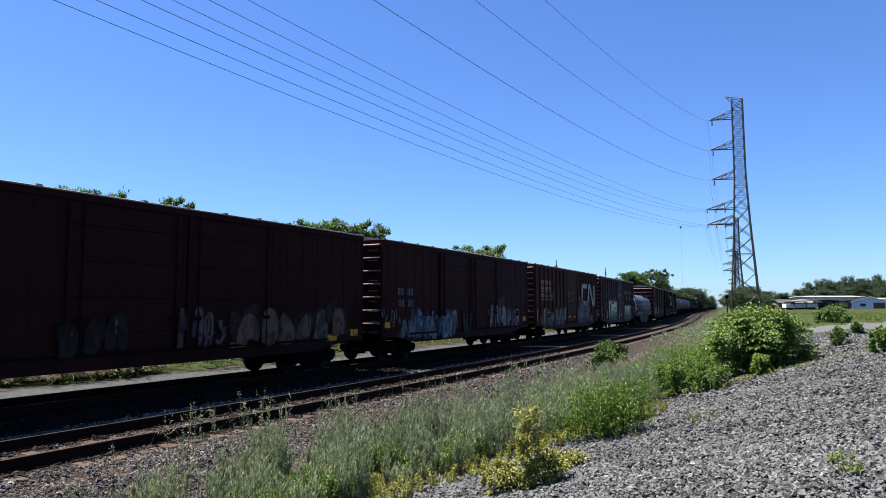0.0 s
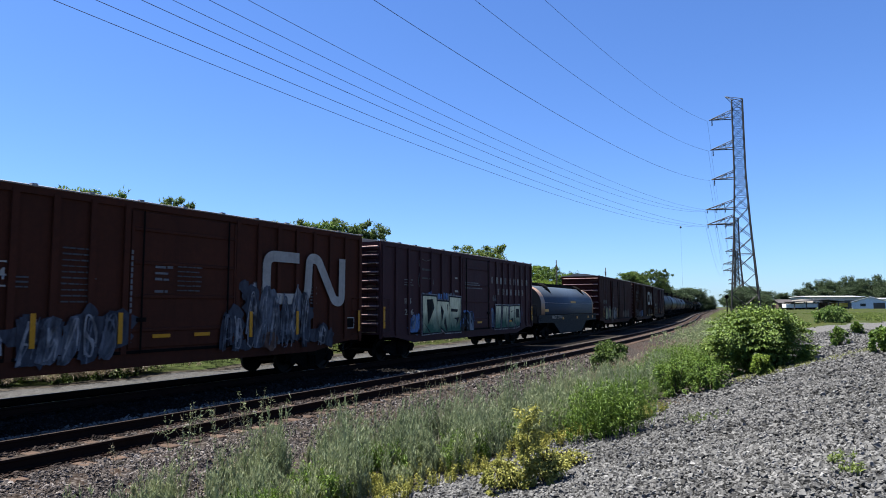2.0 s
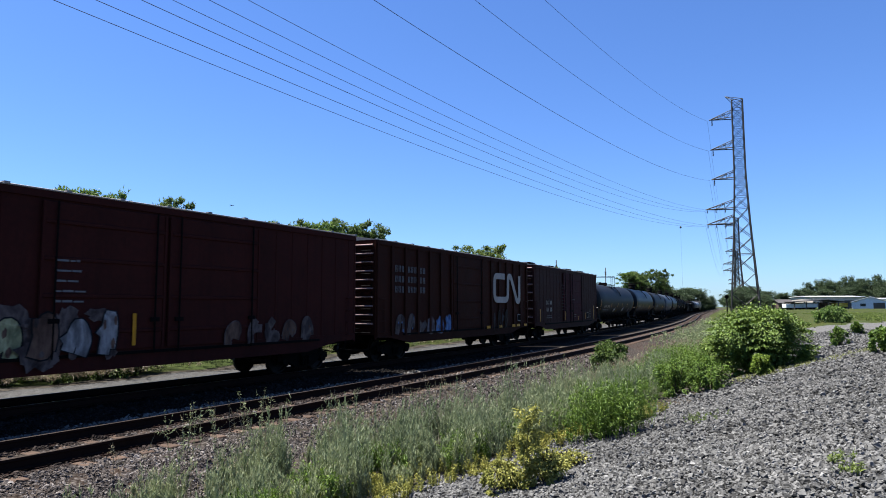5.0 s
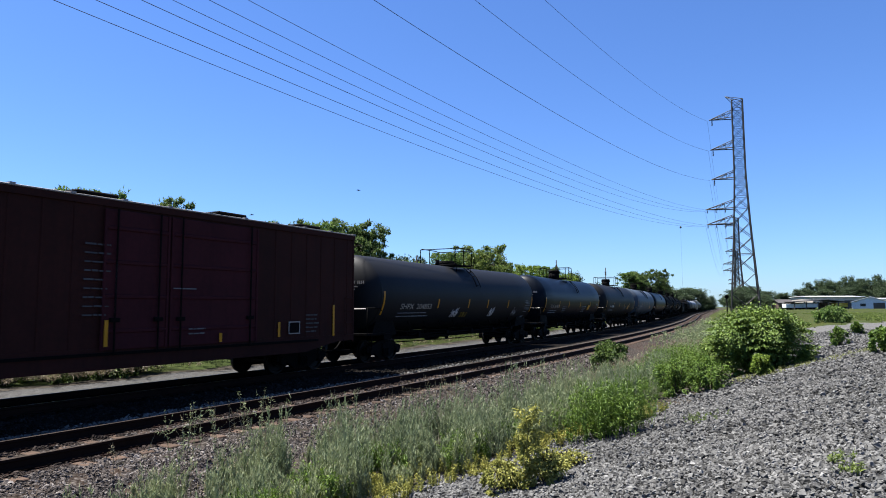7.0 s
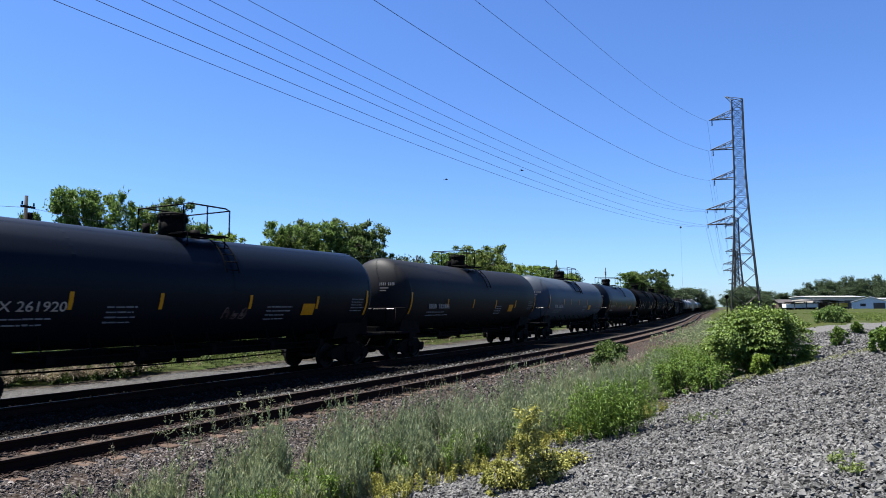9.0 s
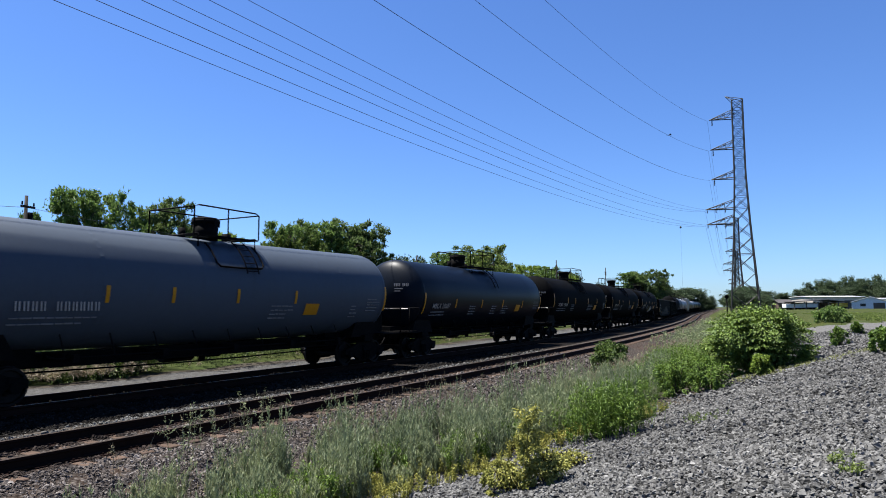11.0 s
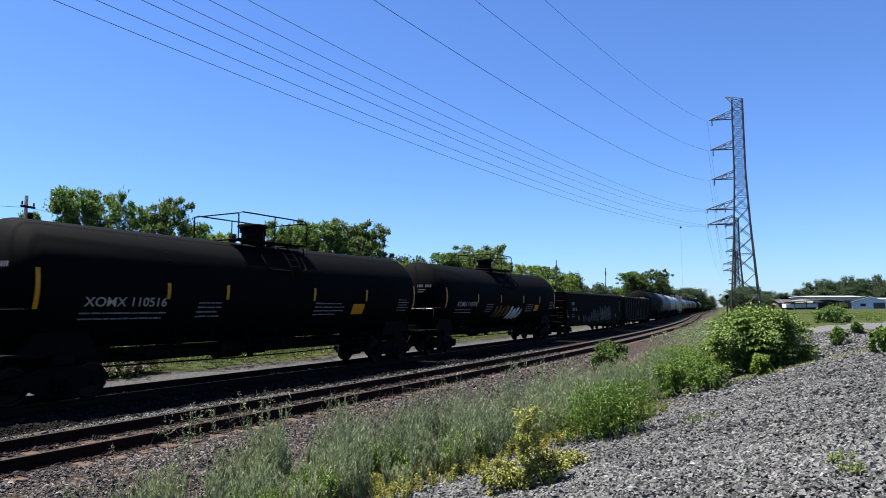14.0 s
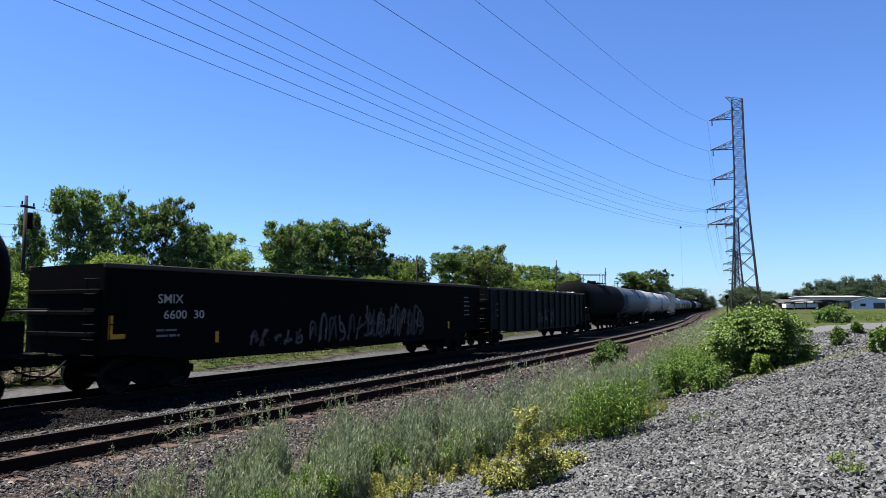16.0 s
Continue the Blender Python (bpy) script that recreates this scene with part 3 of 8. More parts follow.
def gravel_bank():
    r = np.random.RandomState(11)
    X, Y, S = [], [], []
    for x0, x1, y0, y1, per, sz in ((-8, 3.2, -7, 6.3, 150, 0.062), (3.2, 21, -7, -0.8, 150, 0.062), (3.2, 9, -0.8, 6.3, 1450, 0.034), (9, 14, -0.8, 6.2, 980, 0.038), (14, 21, -0.8, 4.4, 480, 0.048), (12, 21, -2.2, -0.8, 300, 0.05), (21, 36, -3.6, 1.6, 240, 0.055)):
        n = int((x1 - x0) * (y1 - y0) * per)
        x, y = r.uniform(x0, x1, n), r.uniform(y0, y1, n)
        s, off = unline(x, y)
        keep = off < gravel_edge(s) + 0.25 * waves(x, y, 1.2, 8) + r.normal(0, 0.25, n) + r.exponential(0.3, n)
        X.append(x[keep]), Y.append(y[keep]), S.append(sz * np.exp(r.normal(0, 0.24, keep.sum())))
    X, Y, S = map(np.concatenate, (X, Y, S))
    stones("gravel", X, Y, ground_z(X, Y) + S * r.uniform(0.0, 0.55, len(X)), S, M_STONE,
           "loose crushed grey stone spread over the bank", "gravel", 12)


# ================= railway =================
track_bed = along("ballast_bed", [(-3.0, -0.66), (-1.5, -0.40), (-1.0, -0.365), (0.84, -0.352), (0.84, -0.9), (-3.0, -0.9)], -60, 1000, 2, OFF_NEAR, 0, M_BALLAST)
mid_bed = along("ballast_bed", [(0.84, -0.352), (0.9, -0.25), (1.0, -0.2), (1.3, -0.19), (1.3, -0.9), (0.84, -0.9)], -60, 1000, 2, OFF_NEAR, 0, M_GREYBALLAST)
tagged(mid_bed, "light grey stone bed between the two tracks", "ballast", kind="structure")
# this bed's colour holds the shade that lies under the train
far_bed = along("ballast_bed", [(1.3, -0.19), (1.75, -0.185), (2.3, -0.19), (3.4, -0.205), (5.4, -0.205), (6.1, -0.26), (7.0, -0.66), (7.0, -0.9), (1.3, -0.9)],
                -60, 1000, 2, OFF_NEAR, 0, M_SHADEBALLAST)
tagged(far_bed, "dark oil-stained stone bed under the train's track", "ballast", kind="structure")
tagged(track_bed, "brown-grey crushed stone bed under the railway tracks", "ballast", kind="structure")


def ballast_stones():
    r = np.random.RandomState(21)
    outline_o = np.array([-3.0, -1.5, -1.0, 0.84, 0.9, 1.0, 1.75, 3.4, 5.4])
    outline_z = np.array([-0.66, -0.40, -0.365, -0.352, -0.25, -0.2, -0.185, -0.205, -0.205])
    S, O, D = [], [], []
    for s0, s1, o0, o1, per, sz in ((3.2, 10, -3.4, -0.85, 1000, 0.038), (3.5, 24, 0.87, 1.5, 620, 0.04), (3.5, 16, -1.1, -0.85, 500, 0.045), (3.5, 16, 0.38, 0.65, 500, 0.045), (3.5, 11, -3.3, 3.2, 560, 0.04), (11, 19, -3.3, 3.0, 300, 0.05), (19, 34, -3.3, 2.6, 110, 0.07), (5, 20, 2.6, 5.4, 70, 0.06)):
        n = int((s1 - s0) * (o1 - o0) * per)
        S.append(r.uniform(s0, s1, n)), O.append(r.uniform(o0, o1, n)), D.append(sz * np.exp(r.normal(0, 0.3, n)))
    S, O, D = map(np.concatenate, (S, O, D))
    keep = (np.abs(np.abs(O) - 0.7525) > 0.12) & ~((np.abs(O) < 1.3) & (np.abs(((S + 8) % 0.53) - 0.0) < 0.13) & (r.uniform(0, 1, len(S)) < 0.75)) & ~((np.abs(O) < 1.3) & (((S + 8) % 0.53) > 0.41) & (r.uniform(0, 1, len(S)) < 0.75))
    S, O, D = S[keep], O[keep], D[keep]
    x, y, _ = line(S, OFF_NEAR + O)
    z = np.interp(O, outline_o, outline_z) + 0.02 * waves(x, y, 0.9, 5)
    z = z + D * r.uniform(0, 0.3, len(D))
    # past the split, stones have the train's shade put into their colour
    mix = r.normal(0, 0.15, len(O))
    # stones close to the near side of each rail are darker
    by_rail = ((O > -1.1) & (O < -0.72)) | ((O > 0.38) & (O < 0.78))
    for q, mat, label in (((O < 0.85) & by_rail, M_DARKSTONE, "rust-stained dark stones along the rails"), ((O < 0.85) & ~by_rail, M_BSTONE, "loose brown-grey ballast stones along the track"), ((O >= 0.85) & (O < 1.3 + 0.5 * mix), M_GREYSTONE, "light grey ballast stones between the tracks"),
                          (O >= 1.3 + 0.5 * mix, M_SHADESTONE, "loose oil-darkened ballast stones beside the train's track")):
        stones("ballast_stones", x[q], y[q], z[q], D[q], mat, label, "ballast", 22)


RAIL = [(-0.037, 0), (0.037, 0), (0.038, -0.04), (0.011, -0.06), (0.010, -0.15), (0.07, -0.166), (0.07, -0.186), (-0.07, -0.186), (-0.07, -0.166), (-0.010, -0.15), (-0.011, -0.06), (-0.038, -0.04)]


def make_track(off, z, label):
    t = thing("railway_track", label, "railway track", "railway tracks", kind="structure")
    for d in (-0.7525, 0.7525):
        rail = along("rail", RAIL, -60, 1000, 2, off + d, z, M_RAIL, t)
        rail.data.materials.append(M_RAILTOP)
        k = len(RAIL)
        idx = np.zeros(len(rail.data.polygons), np.int32)
        idx[::k] = 1
        rail.data.polygons.foreach_set("material_index", idx)
        tagged(rail, "rusty steel rail with a worn head")
    bm = bmesh.new()
    box(bm, -0.115, 0.115, -1.3, 1.3, -0.18, 0, 0.012)
    tie_me = bpy.data.meshes.new("tie")
    bm.to_mesh(tie_me)
    bm.free()
    tie_me.materials.append(M_TIE)
    bm = bmesh.new()
    for d in (-0.7525, 0.7525):
        box(bm, -0.09, 0.09, d - 0.17, d + 0.17, 0.001, 0.022)
        for q in (-0.05, 0.05):
            for e in (-0.11, 0.11):
                box(bm, q - 0.012, q + 0.012, d + e - 0.012, d + e + 0.012, 0.02, 0.05)
    plate_me = bpy.data.meshes.new("tie_plates")
    bm.to_mesh(plate_me)
    bm.free()
    plate_me.materials.append(M_RAIL)
    r = random.Random(int(off * 100))
    far_v, far_f = [], []
    for i in range(900):
        s = -8 + i * 0.53 + r.uniform(-0.03, 0.03)
        if s > 240:
            break
        x, y, th = line(s, off + r.uniform(-0.05, 0.05))
        m = pose(x, y, z - 0.205, 0, 0, math.degrees(th) + r.uniform(-1.2, 1.2))
        if 1 < s < 84:
            tie = new("tie", tie_me)
            tie.parent, tie.matrix_basis = t, m
            if s < 40:
                pl = new("tie_plate", plate_me)
                pl.parent = tie
        else:
            b = len(far_v)
            for c in ((-0.11, -1.3, 0), (0.11, -1.3, 0), (0.11, 1.3, 0), (-0.11, 1.3, 0), (-0.11, -1.3, -0.15), (0.11, -1.3, -0.15), (0.11, 1.3, -0.15), (-0.11, 1.3, -0.15)):
                far_v.append(tuple(m @ Vector(c)))
            far_f += [(b, b + 1, b + 2, b + 3), (b + 4, b + 5, b + 1, b), (b + 6, b + 7, b + 3, b + 2), (b + 5, b + 6, b + 2, b + 1), (b + 7, b + 4, b, b + 3)]
    far = new("far_ties", arrays("far_ties", far_v, far_f, M_TIE))
    far.parent = t
    tagged(far, kind="stuff")
    return t


make_track(OFF_NEAR, Z_NEAR, "empty near track with rusty rails on worn wooden ties")
make_track(OFF_TRAIN, Z_TRAIN, "far track with steel rails, carrying the freight train")
gravel_bank()
ballast_stones()
# ================= freight train =================
CACHE = {}


def cached(key, build, material, shade=False):
    if key not in CACHE:
        bm = bmesh.new()
        build(bm)
        me = bpy.data.meshes.new(key)
        if shade:
            for f in bm.faces:
                f.smooth = True
        bm.to_mesh(me)
        bm.free()
        me.materials.append(material)
        CACHE[key] = me
    return CACHE[key]


def put(name, key, build, material, parent, m=None, label="", shade=False):
    """A part whose mesh is shared by all that look like it."""
    ob = new(name, cached(key, build, material, shade))
    ob.parent = parent
    if m is not None:
        ob.matrix_basis = m
    return tagged(ob, label)


WHEELSETS = []
WHEEL_R = 0.42


def b_wheelset(bm):
    tube(bm, (0, -0.95, 0), (0, 0.95, 0), 0.075, 10)
    for sgn in (-1, 1):
        prof = [(0.0, 0.66), (0.16, 0.655), (0.17, 0.69), (0.33, 0.71), (0.35, 0.665), (WHEEL_R + 0.028, 0.668), (WHEEL_R + 0.02, 0.70), (WHEEL_R, 0.71), (WHEEL_R - 0.01, 0.80), (0.355, 0.80), (0.335, 0.745), (0.18, 0.735), (0.16, 0.81), (0.0, 0.81)]
        n = 20
        rings = [[bm.verts.new((r * math.cos(6.2832 * k / n), sgn * y, r * math.sin(6.2832 * k / n))) for k in range(n)] if r > 0 else [bm.verts.new((0, sgn * y, 0))] for r, y in prof]
        for a, b in zip(rings[:-1], rings[1:]):
            for k in range(n):
                q = [a[k % len(a)], a[(k + 1) % len(a)], b[(k + 1) % len(b)], b[k % len(b)]]
                q = list(dict.fromkeys(q))
                if len(q) > 2:
                    bm.faces.new(q)
    bmesh.ops.recalc_face_normals(bm, faces=bm.faces)


def b_sideframe(bm):
    top = [(-1.16, 0.40), (-1.16, 0.58), (-0.75, 0.66), (-0.35, 0.80), (0.35, 0.80), (0.75, 0.66), (1.16, 0.58), (1.16, 0.40), (0.72, 0.40), (0.62, 0.30), (0.36, 0.17), (-0.36, 0.17), (-0.62, 0.30), (-0.72, 0.40)]
    slab(bm, top, -1.06, -0.93)
    for q in (-0.889, 0.889):
        tube(bm, (q, -1.12, WHEEL_R), (q, -0.9, WHEEL_R), 0.13, 10)
        box(bm, q - 0.16, q + 0.16, -1.08, -0.9, 0.52, 0.62)


def b_spring(bm):
    """One coil spring as a stack of swelling turns."""
    n, rings = 10, []
    for k in range(13):
        rad, z = (0.05 if k % 2 == 0 else 0.07), 0.24 + k * 0.0235
        rings.append([bm.verts.new((rad * math.cos(6.2832 * q / n), -1.11 + rad * math.sin(6.2832 * q / n), z)) for q in range(n)])
    for a, b in zip(rings[:-1], rings[1:]):
        for q in range(n):
            bm.faces.new((a[q], a[(q + 1) % n], b[(q + 1) % n], b[q]))
    bm.faces.new(rings[0][::-1])
    bm.faces.new(rings[-1])


def b_bolster(bm):
    box(bm, -0.2, 0.2, -1.1, 1.1, 0.48, 0.72, 0.03)
    tube(bm, (0, 0, 0.7), (0, 0, 0.86), 0.2, 12)
    for q in (-0.42, 0.42):
        tube(bm, (q, -0.8, 0.36), (q, 0.8, 0.36), 0.05, 6)


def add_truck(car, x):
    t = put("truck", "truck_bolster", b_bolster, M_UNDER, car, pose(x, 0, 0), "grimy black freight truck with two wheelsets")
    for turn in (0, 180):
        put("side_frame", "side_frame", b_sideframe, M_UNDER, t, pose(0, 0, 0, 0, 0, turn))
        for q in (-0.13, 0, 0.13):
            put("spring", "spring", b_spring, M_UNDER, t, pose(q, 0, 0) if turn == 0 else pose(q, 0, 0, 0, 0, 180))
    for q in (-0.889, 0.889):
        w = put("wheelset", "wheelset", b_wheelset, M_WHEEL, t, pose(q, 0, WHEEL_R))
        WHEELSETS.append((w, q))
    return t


def add_coupler(car, x, way):
    def b(bm):
        box(bm, 0, 0.62, -0.09, 0.09, 0.78, 0.98, 0.02)
        box(bm, 0.5, 0.86, -0.17, 0.12, 0.74, 1.02, 0.04)

    def hose(bm):
        pipe(bm, [(0.1, 0.35, 0.85), (0.35, 0.36, 0.62), (0.62, 0.33, 0.5), (0.86, 0.2, 0.46)], 0.025)

    def lever(bm):
        pipe(bm, [(0.12, -0.5, 0.9), (0.05, -0.5, 0.6), (0.6, -0.95, 0.55)], 0.018)
    for nm, make in (("coupler", b), ("air_hose", hose), ("uncoupling_lever", lever)):
        put(nm, nm, make, M_UNDER, car, pose(x, 0, 0, 0, 0, 0 if way > 0 else 180))


def add_ladder(car, x, y, z0, z1, width, facing, n=None, mat=None):
    """A ladder against a side (facing 'y') or an end (facing 'x')."""
    n = n or int((z1 - z0) / 0.38)
    key = "ladder_%.2f_%.2f_%.2f_%s_%s" % (z0, z1, width, facing, (mat or M_RUNG).name)

    def b(bm):
        for a in (-width / 2, width / 2):
            p = (a, 0.06, 0) if facing == "y" else (0.06, a, 0)
            tube(bm, (p[0], p[1], z0), (p[0], p[1], z1), 0.012, 4)
        for k in range(n + 1):
            z = z0 + (z1 - z0) * k / n
            a, c = (-width / 2, width / 2)
            if facing == "y":
                tube(bm, (a, 0, z), (c, 0, z), 0.014, 5)
                tube(bm, (a, 0, z), (a, 0.07, z), 0.012, 4)
                tube(bm, (c, 0, z), (c, 0.07, z), 0.012, 4)
            else:
                tube(bm, (0, a, z), (0, c, z), 0.014, 5)
                tube(bm, (0, a, z), (0.07, a, z), 0.012, 4)
                tube(bm, (0, c, z), (0.07, c, z), 0.012, 4)
    put("ladder", key, b, mat or M_RUNG, car, pose(x, y, 0), "" if mat else "pale steel grab irons")


def strip(car, x, z0, h=0.85, w=0.1, y=-1.56, mat=None, name="reflective_strip"):
    def b(bm):
        box(bm, -w / 2, w / 2, -0.004, 0.004, 0, h)
    put(name, "%s_%.2f_%.2f" % (name, h, w) + (mat or M_YELLOW).name, b, mat or M_YELLOW, car, pose(x, y, z0), "yellow reflective strip" if not mat else "")


def blob(bm, cx, cz, w, h, y, r, n=18, square=3.0, slant=0.0, rough=0.1):
    """A rounded, uneven patch on a car's side."""
    ring = []
    for k in range(n):
        a = 2 * math.pi * k / n
        c, s = math.cos(a), math.sin(a)
        q = (abs(c) ** square + abs(s) ** square) ** (-1 / square)
        u, v = c * q * w / 2 * (1 + r.uniform(-rough, rough)), s * q * h / 2 * (1 + r.uniform(-rough, rough))
        ring.append(bm.verts.new((cx + u + slant * v, y, cz + v)))
    f = bm.faces.new(ring)
    if f.normal.y > 0:
        f.normal_flip()
    return f


def sprayed_strokes(r):
    """Two or three loose strokes in a unit square: hooks, arches and slashes that spell nothing."""
    out = []
    for k in range(r.choice((2, 2, 3))):
        kind, a, b = r.random(), r.uniform(0.0, 0.35), r.uniform(0.65, 1.0)
        if kind < 0.35:
            out.append([(a, r.uniform(0, 0.3)), (a + r.uniform(-0.1, 0.2), b), ((a + b) / 2, 1.0), (b, r.uniform(0.5, 0.9)), (b + r.uniform(-0.2, 0.1), r.uniform(0.0, 0.5))])
        elif kind < 0.6:
            out.append([(a, r.uniform(0.6, 1)), (r.uniform(0.2, 0.5), r.uniform(0.2, 0.5)), (b, r.uniform(0.3, 0.9)), (r.uniform(0.5, 0.9), 0.0), (a, r.uniform(0.0, 0.2))])
        elif kind < 0.8:
            out.append([(a, 0.0), (r.uniform(0.1, 0.5), r.uniform(0.4, 0.7)), (r.uniform(0.3, 0.8), 1.0)])
        else:
            out.append([(a, r.uniform(0.3, 0.6)), (0.5, r.uniform(0.1, 0.8)), (b, r.uniform(0.3, 0.7))])
    return out


def ribbon(bm, pts, half, y):
    """A painted stroke of even width along bent points (x, z)."""
    pts = [Vector((p[0], 0, p[1])) for p in pts]
    for _ in range(2):
        bent = [pts[0]]
        for a, b in zip(pts[:-1], pts[1:]):
            bent += [a.lerp(b, 0.25), a.lerp(b, 0.75)]
        pts = bent + [pts[-1]]
    first, last = (pts[0] - pts[1]).normalized(), (pts[-1] - pts[-2]).normalized()
    pts = [pts[0] + first * half * 0.5] + pts + [pts[-1] + last * half * 0.5]
    rows = []
    for k, p in enumerate(pts):
        d = (pts[min(k + 1, len(pts) - 1)] - pts[max(k - 1, 0)]).normalized()
        n = Vector((-d.z, 0, d.x)) * half
        rows.append([bm.verts.new(p + n * q + Vector((0, y - 0.00004 * k, 0))) for q in (-1, 1)])
    for (a, b), (c, d) in zip(rows[:-1], rows[1:]):
        bm.faces.new((a, c, d, b))


def graffiti(car, x0, x1, z0, z1, n, fills, seed, back=None, y=-1.556, edge="black", slant=0.1, rim=None, thick=0.3, surf=None):
    """A row of sprayed shapes, each of fat strokes with a dark rim; nothing to read."""
    r = random.Random(seed)
    low = 0.74
    deep = 0.078 if y > -1.59 else 0.03

    def face(x):
        """Paint on a door lies farther out."""
        return y - deep if any(a - 0.1 < x < c + 0.1 for a, c in DOORS.get(car.name, ())) else y

    def settle(bm):
        for v in bm.verts:
            if surf:
                v.co.y += surf(v.co.z) - y
            else:
                v.co.z = max(low, v.co.z)
    if back:
        bm = bmesh.new()
        for k in range(int((x1 - x0) * 5)):
            bx = r.uniform(x0 - 0.1, x1 + 0.1)
            blob(bm, bx, r.uniform(z0 + 0.1, z1 - 0.15), r.uniform(0.3, 0.9), r.uniform(0.25, 0.7), face(bx) - 0.0003 * k, r, 16, 2.2, 0, 0.35)
        settle(bm)
        tagged(part("spray_cloud", bm, M_SPRAY[back], car, "sprayed background cloud"), "sprayed background cloud", kind="stuff")
    step = (x1 - x0) / n
    for k in range(n):
        w, h = step * r.uniform(0.78, 0.95), (z1 - z0) * r.uniform(0.72, 1.0)
        cx, lean = x0 + step * (k + 0.5), r.uniform(-0.12, 0.16) + slant * 0.4
        half = w * thick * r.uniform(0.4, 0.56)
        yy = face(cx) - 0.014 - 0.002 * (k % 2)
        bm = bmesh.new()
        lines = []
        for stroke in sprayed_strokes(r):
            lines.append([(cx + (u - 0.5 + r.uniform(-0.05, 0.05)) * (w - half) + lean * (v - 0.5) * h, z0 + half * 0.6 + (v + r.uniform(-0.05, 0.05)) * (h - half * 1.4)) for u, v in stroke])
        layers = ([(half + 0.085, 4)] if rim else []) + ([(half, 1)] if edge is None else [(half + 0.035, 0), (half, 1)])
        for m, (wide, index) in enumerate(layers):
            c0 = len(bm.faces)
            for q, pts in enumerate(lines):
                ribbon(bm, pts, wide, yy - 0.003 * m - 0.0009 * q)
            bm.faces.ensure_lookup_table()
            for f in bm.faces[c0:]:
                f.material_index = index
        c0 = len(bm.faces)
        for q in range(0 if edge is None else r.choice((2, 3))):
            blob(bm, cx + w * r.uniform(-0.3, 0.3), z0 + h * r.uniform(0.1, 0.8), half * r.uniform(0.4, 1.0), h * r.uniform(0.1, 0.25), yy - 0.011 - 0.0003 * q, r, 12, 2.2, lean, 0.25)
        bm.faces.ensure_lookup_table()
        for f in bm.faces[c0:]:
            f.material_index = 2
        settle(bm)
        ob = part("spray_letter", bm, M_SPRAY[edge or fills[0]], car, "unreadable sprayed letter")
        for name in (r.choice(fills), r.choice(fills), edge or fills[0], rim or edge or fills[0]):
            ob.data.materials.append(M_SPRAY[name])


def grown(pts, d):
    """A closed outline pushed outwards by d."""
    out, n = [], len(pts)
    turn = sum(pts[i][0] * pts[(i + 1) % n][1] - pts[(i + 1) % n][0] * pts[i][1] for i in range(n))
    for i in range(n):
        a, b, c = (Vector(pts[(i + q) % n]) for q in (-1, 0, 1))
        u, v = (b - a).normalized(), (c - b).normalized()
        nu, nv = Vector((u.y, -u.x)), Vector((v.y, -v.x))
        m = (nu + nv) / max(0.6, 1 + nu.dot(nv)) * (d if turn > 0 else -d)
        out.append((b.x + m.x, b.y + m.y))
    return out


def block_piece(car, shapes, cuts, y, fill):
    """Big flat-cornered sprayed shapes: pale rim, black outline, fill that runs from cream to green, dark cuts."""
    for k, pts in enumerate(shapes):
        bm = bmesh.new()
        for m, (d, index) in enumerate(((0.11, 0), (0.06, 1), (0.0, 2))):
            f = bm.faces.new([bm.verts.new((px, y - 0.004 * m - 0.0006 * k, pz)) for px, pz in grown(pts, d)])
            f.material_index = index
        for q, hole in enumerate(cuts[k]):
            bm.faces.new([bm.verts.new((px, y - 0.013 - 0.0006 * (k + q), pz)) for px, pz in hole]).material_index = 1
        bmesh.ops.triangulate(bm, faces=bm.faces[:])
        for f in bm.faces:
            if f.normal.y > 0:
                f.normal_flip()
        ob = part("spray_letter", bm, M_SPRAY["pale"], car, "unreadable sprayed block letter")
        ob.data.materials.append(M_SPRAY["black"])
        ob.data.materials.append(fill)


def lettering(car, body, x0, x1, z0, z1, mat, y=-1.562, surf=None, label="white painted lettering"):
    """Painted letters between two corners on a car's side, or on a tank's shell."""
    cu = bpy.data.curves.new("lettering", "FONT")
    cu.body, cu.resolution_u, cu.offset = body, 3, 0.007
    holder = bpy.data.objects.new("lettering", cu)
    me = bpy.data.meshes.new_from_object(holder)
    bpy.data.objects.remove(holder)
    bpy.data.curves.remove(cu)
    co = np.zeros(len(me.vertices) * 3, np.float32)
    me.vertices.foreach_get("co", co)
    co = co.reshape(-1, 3)
    lo, hi = co.min(0), co.max(0)
    X = x0 + (co[:, 0] - lo[0]) / (hi[0] - lo[0]) * (x1 - x0)
    Z = z0 + (co[:, 1] - lo[1]) / (hi[1] - lo[1]) * (z1 - z0)
    Y = np.array([surf(z) for z in Z]) if surf else np.full(len(X), y)
    me.vertices.foreach_set("co", np.stack([X, Y, Z], 1).astype(np.float32).ravel())
    me.materials.clear()
    me.materials.append(mat)
    me.update()
    ob = new("lettering", me)
    ob.parent = car
    return tagged(ob, label)


def dashes(car, x0, x1, zs, h, mat, seed, y=-1.562, surf=None):
    """Small writing as plain bars, word by word."""
    r, bm = random.Random(seed), bmesh.new()
    for z in zs:
        x = x0
        end = x0 + (x1 - x0) * r.uniform(0.7, 1.0)
        while x < end:
            w = min(r.uniform(1.5, 5.0) * h, end - x)
            yy = surf(z + h / 2) if surf else y
            t = h * r.uniform(0.5, 0.75)
            box(bm, x, x + w, yy - 0.002, yy + 0.002, z, z + t)
            x += w + h * r.uniform(0.3, 0.6)
    tagged(part("lettering", bm, mat, car), "small faded white lettering", kind="stuff")


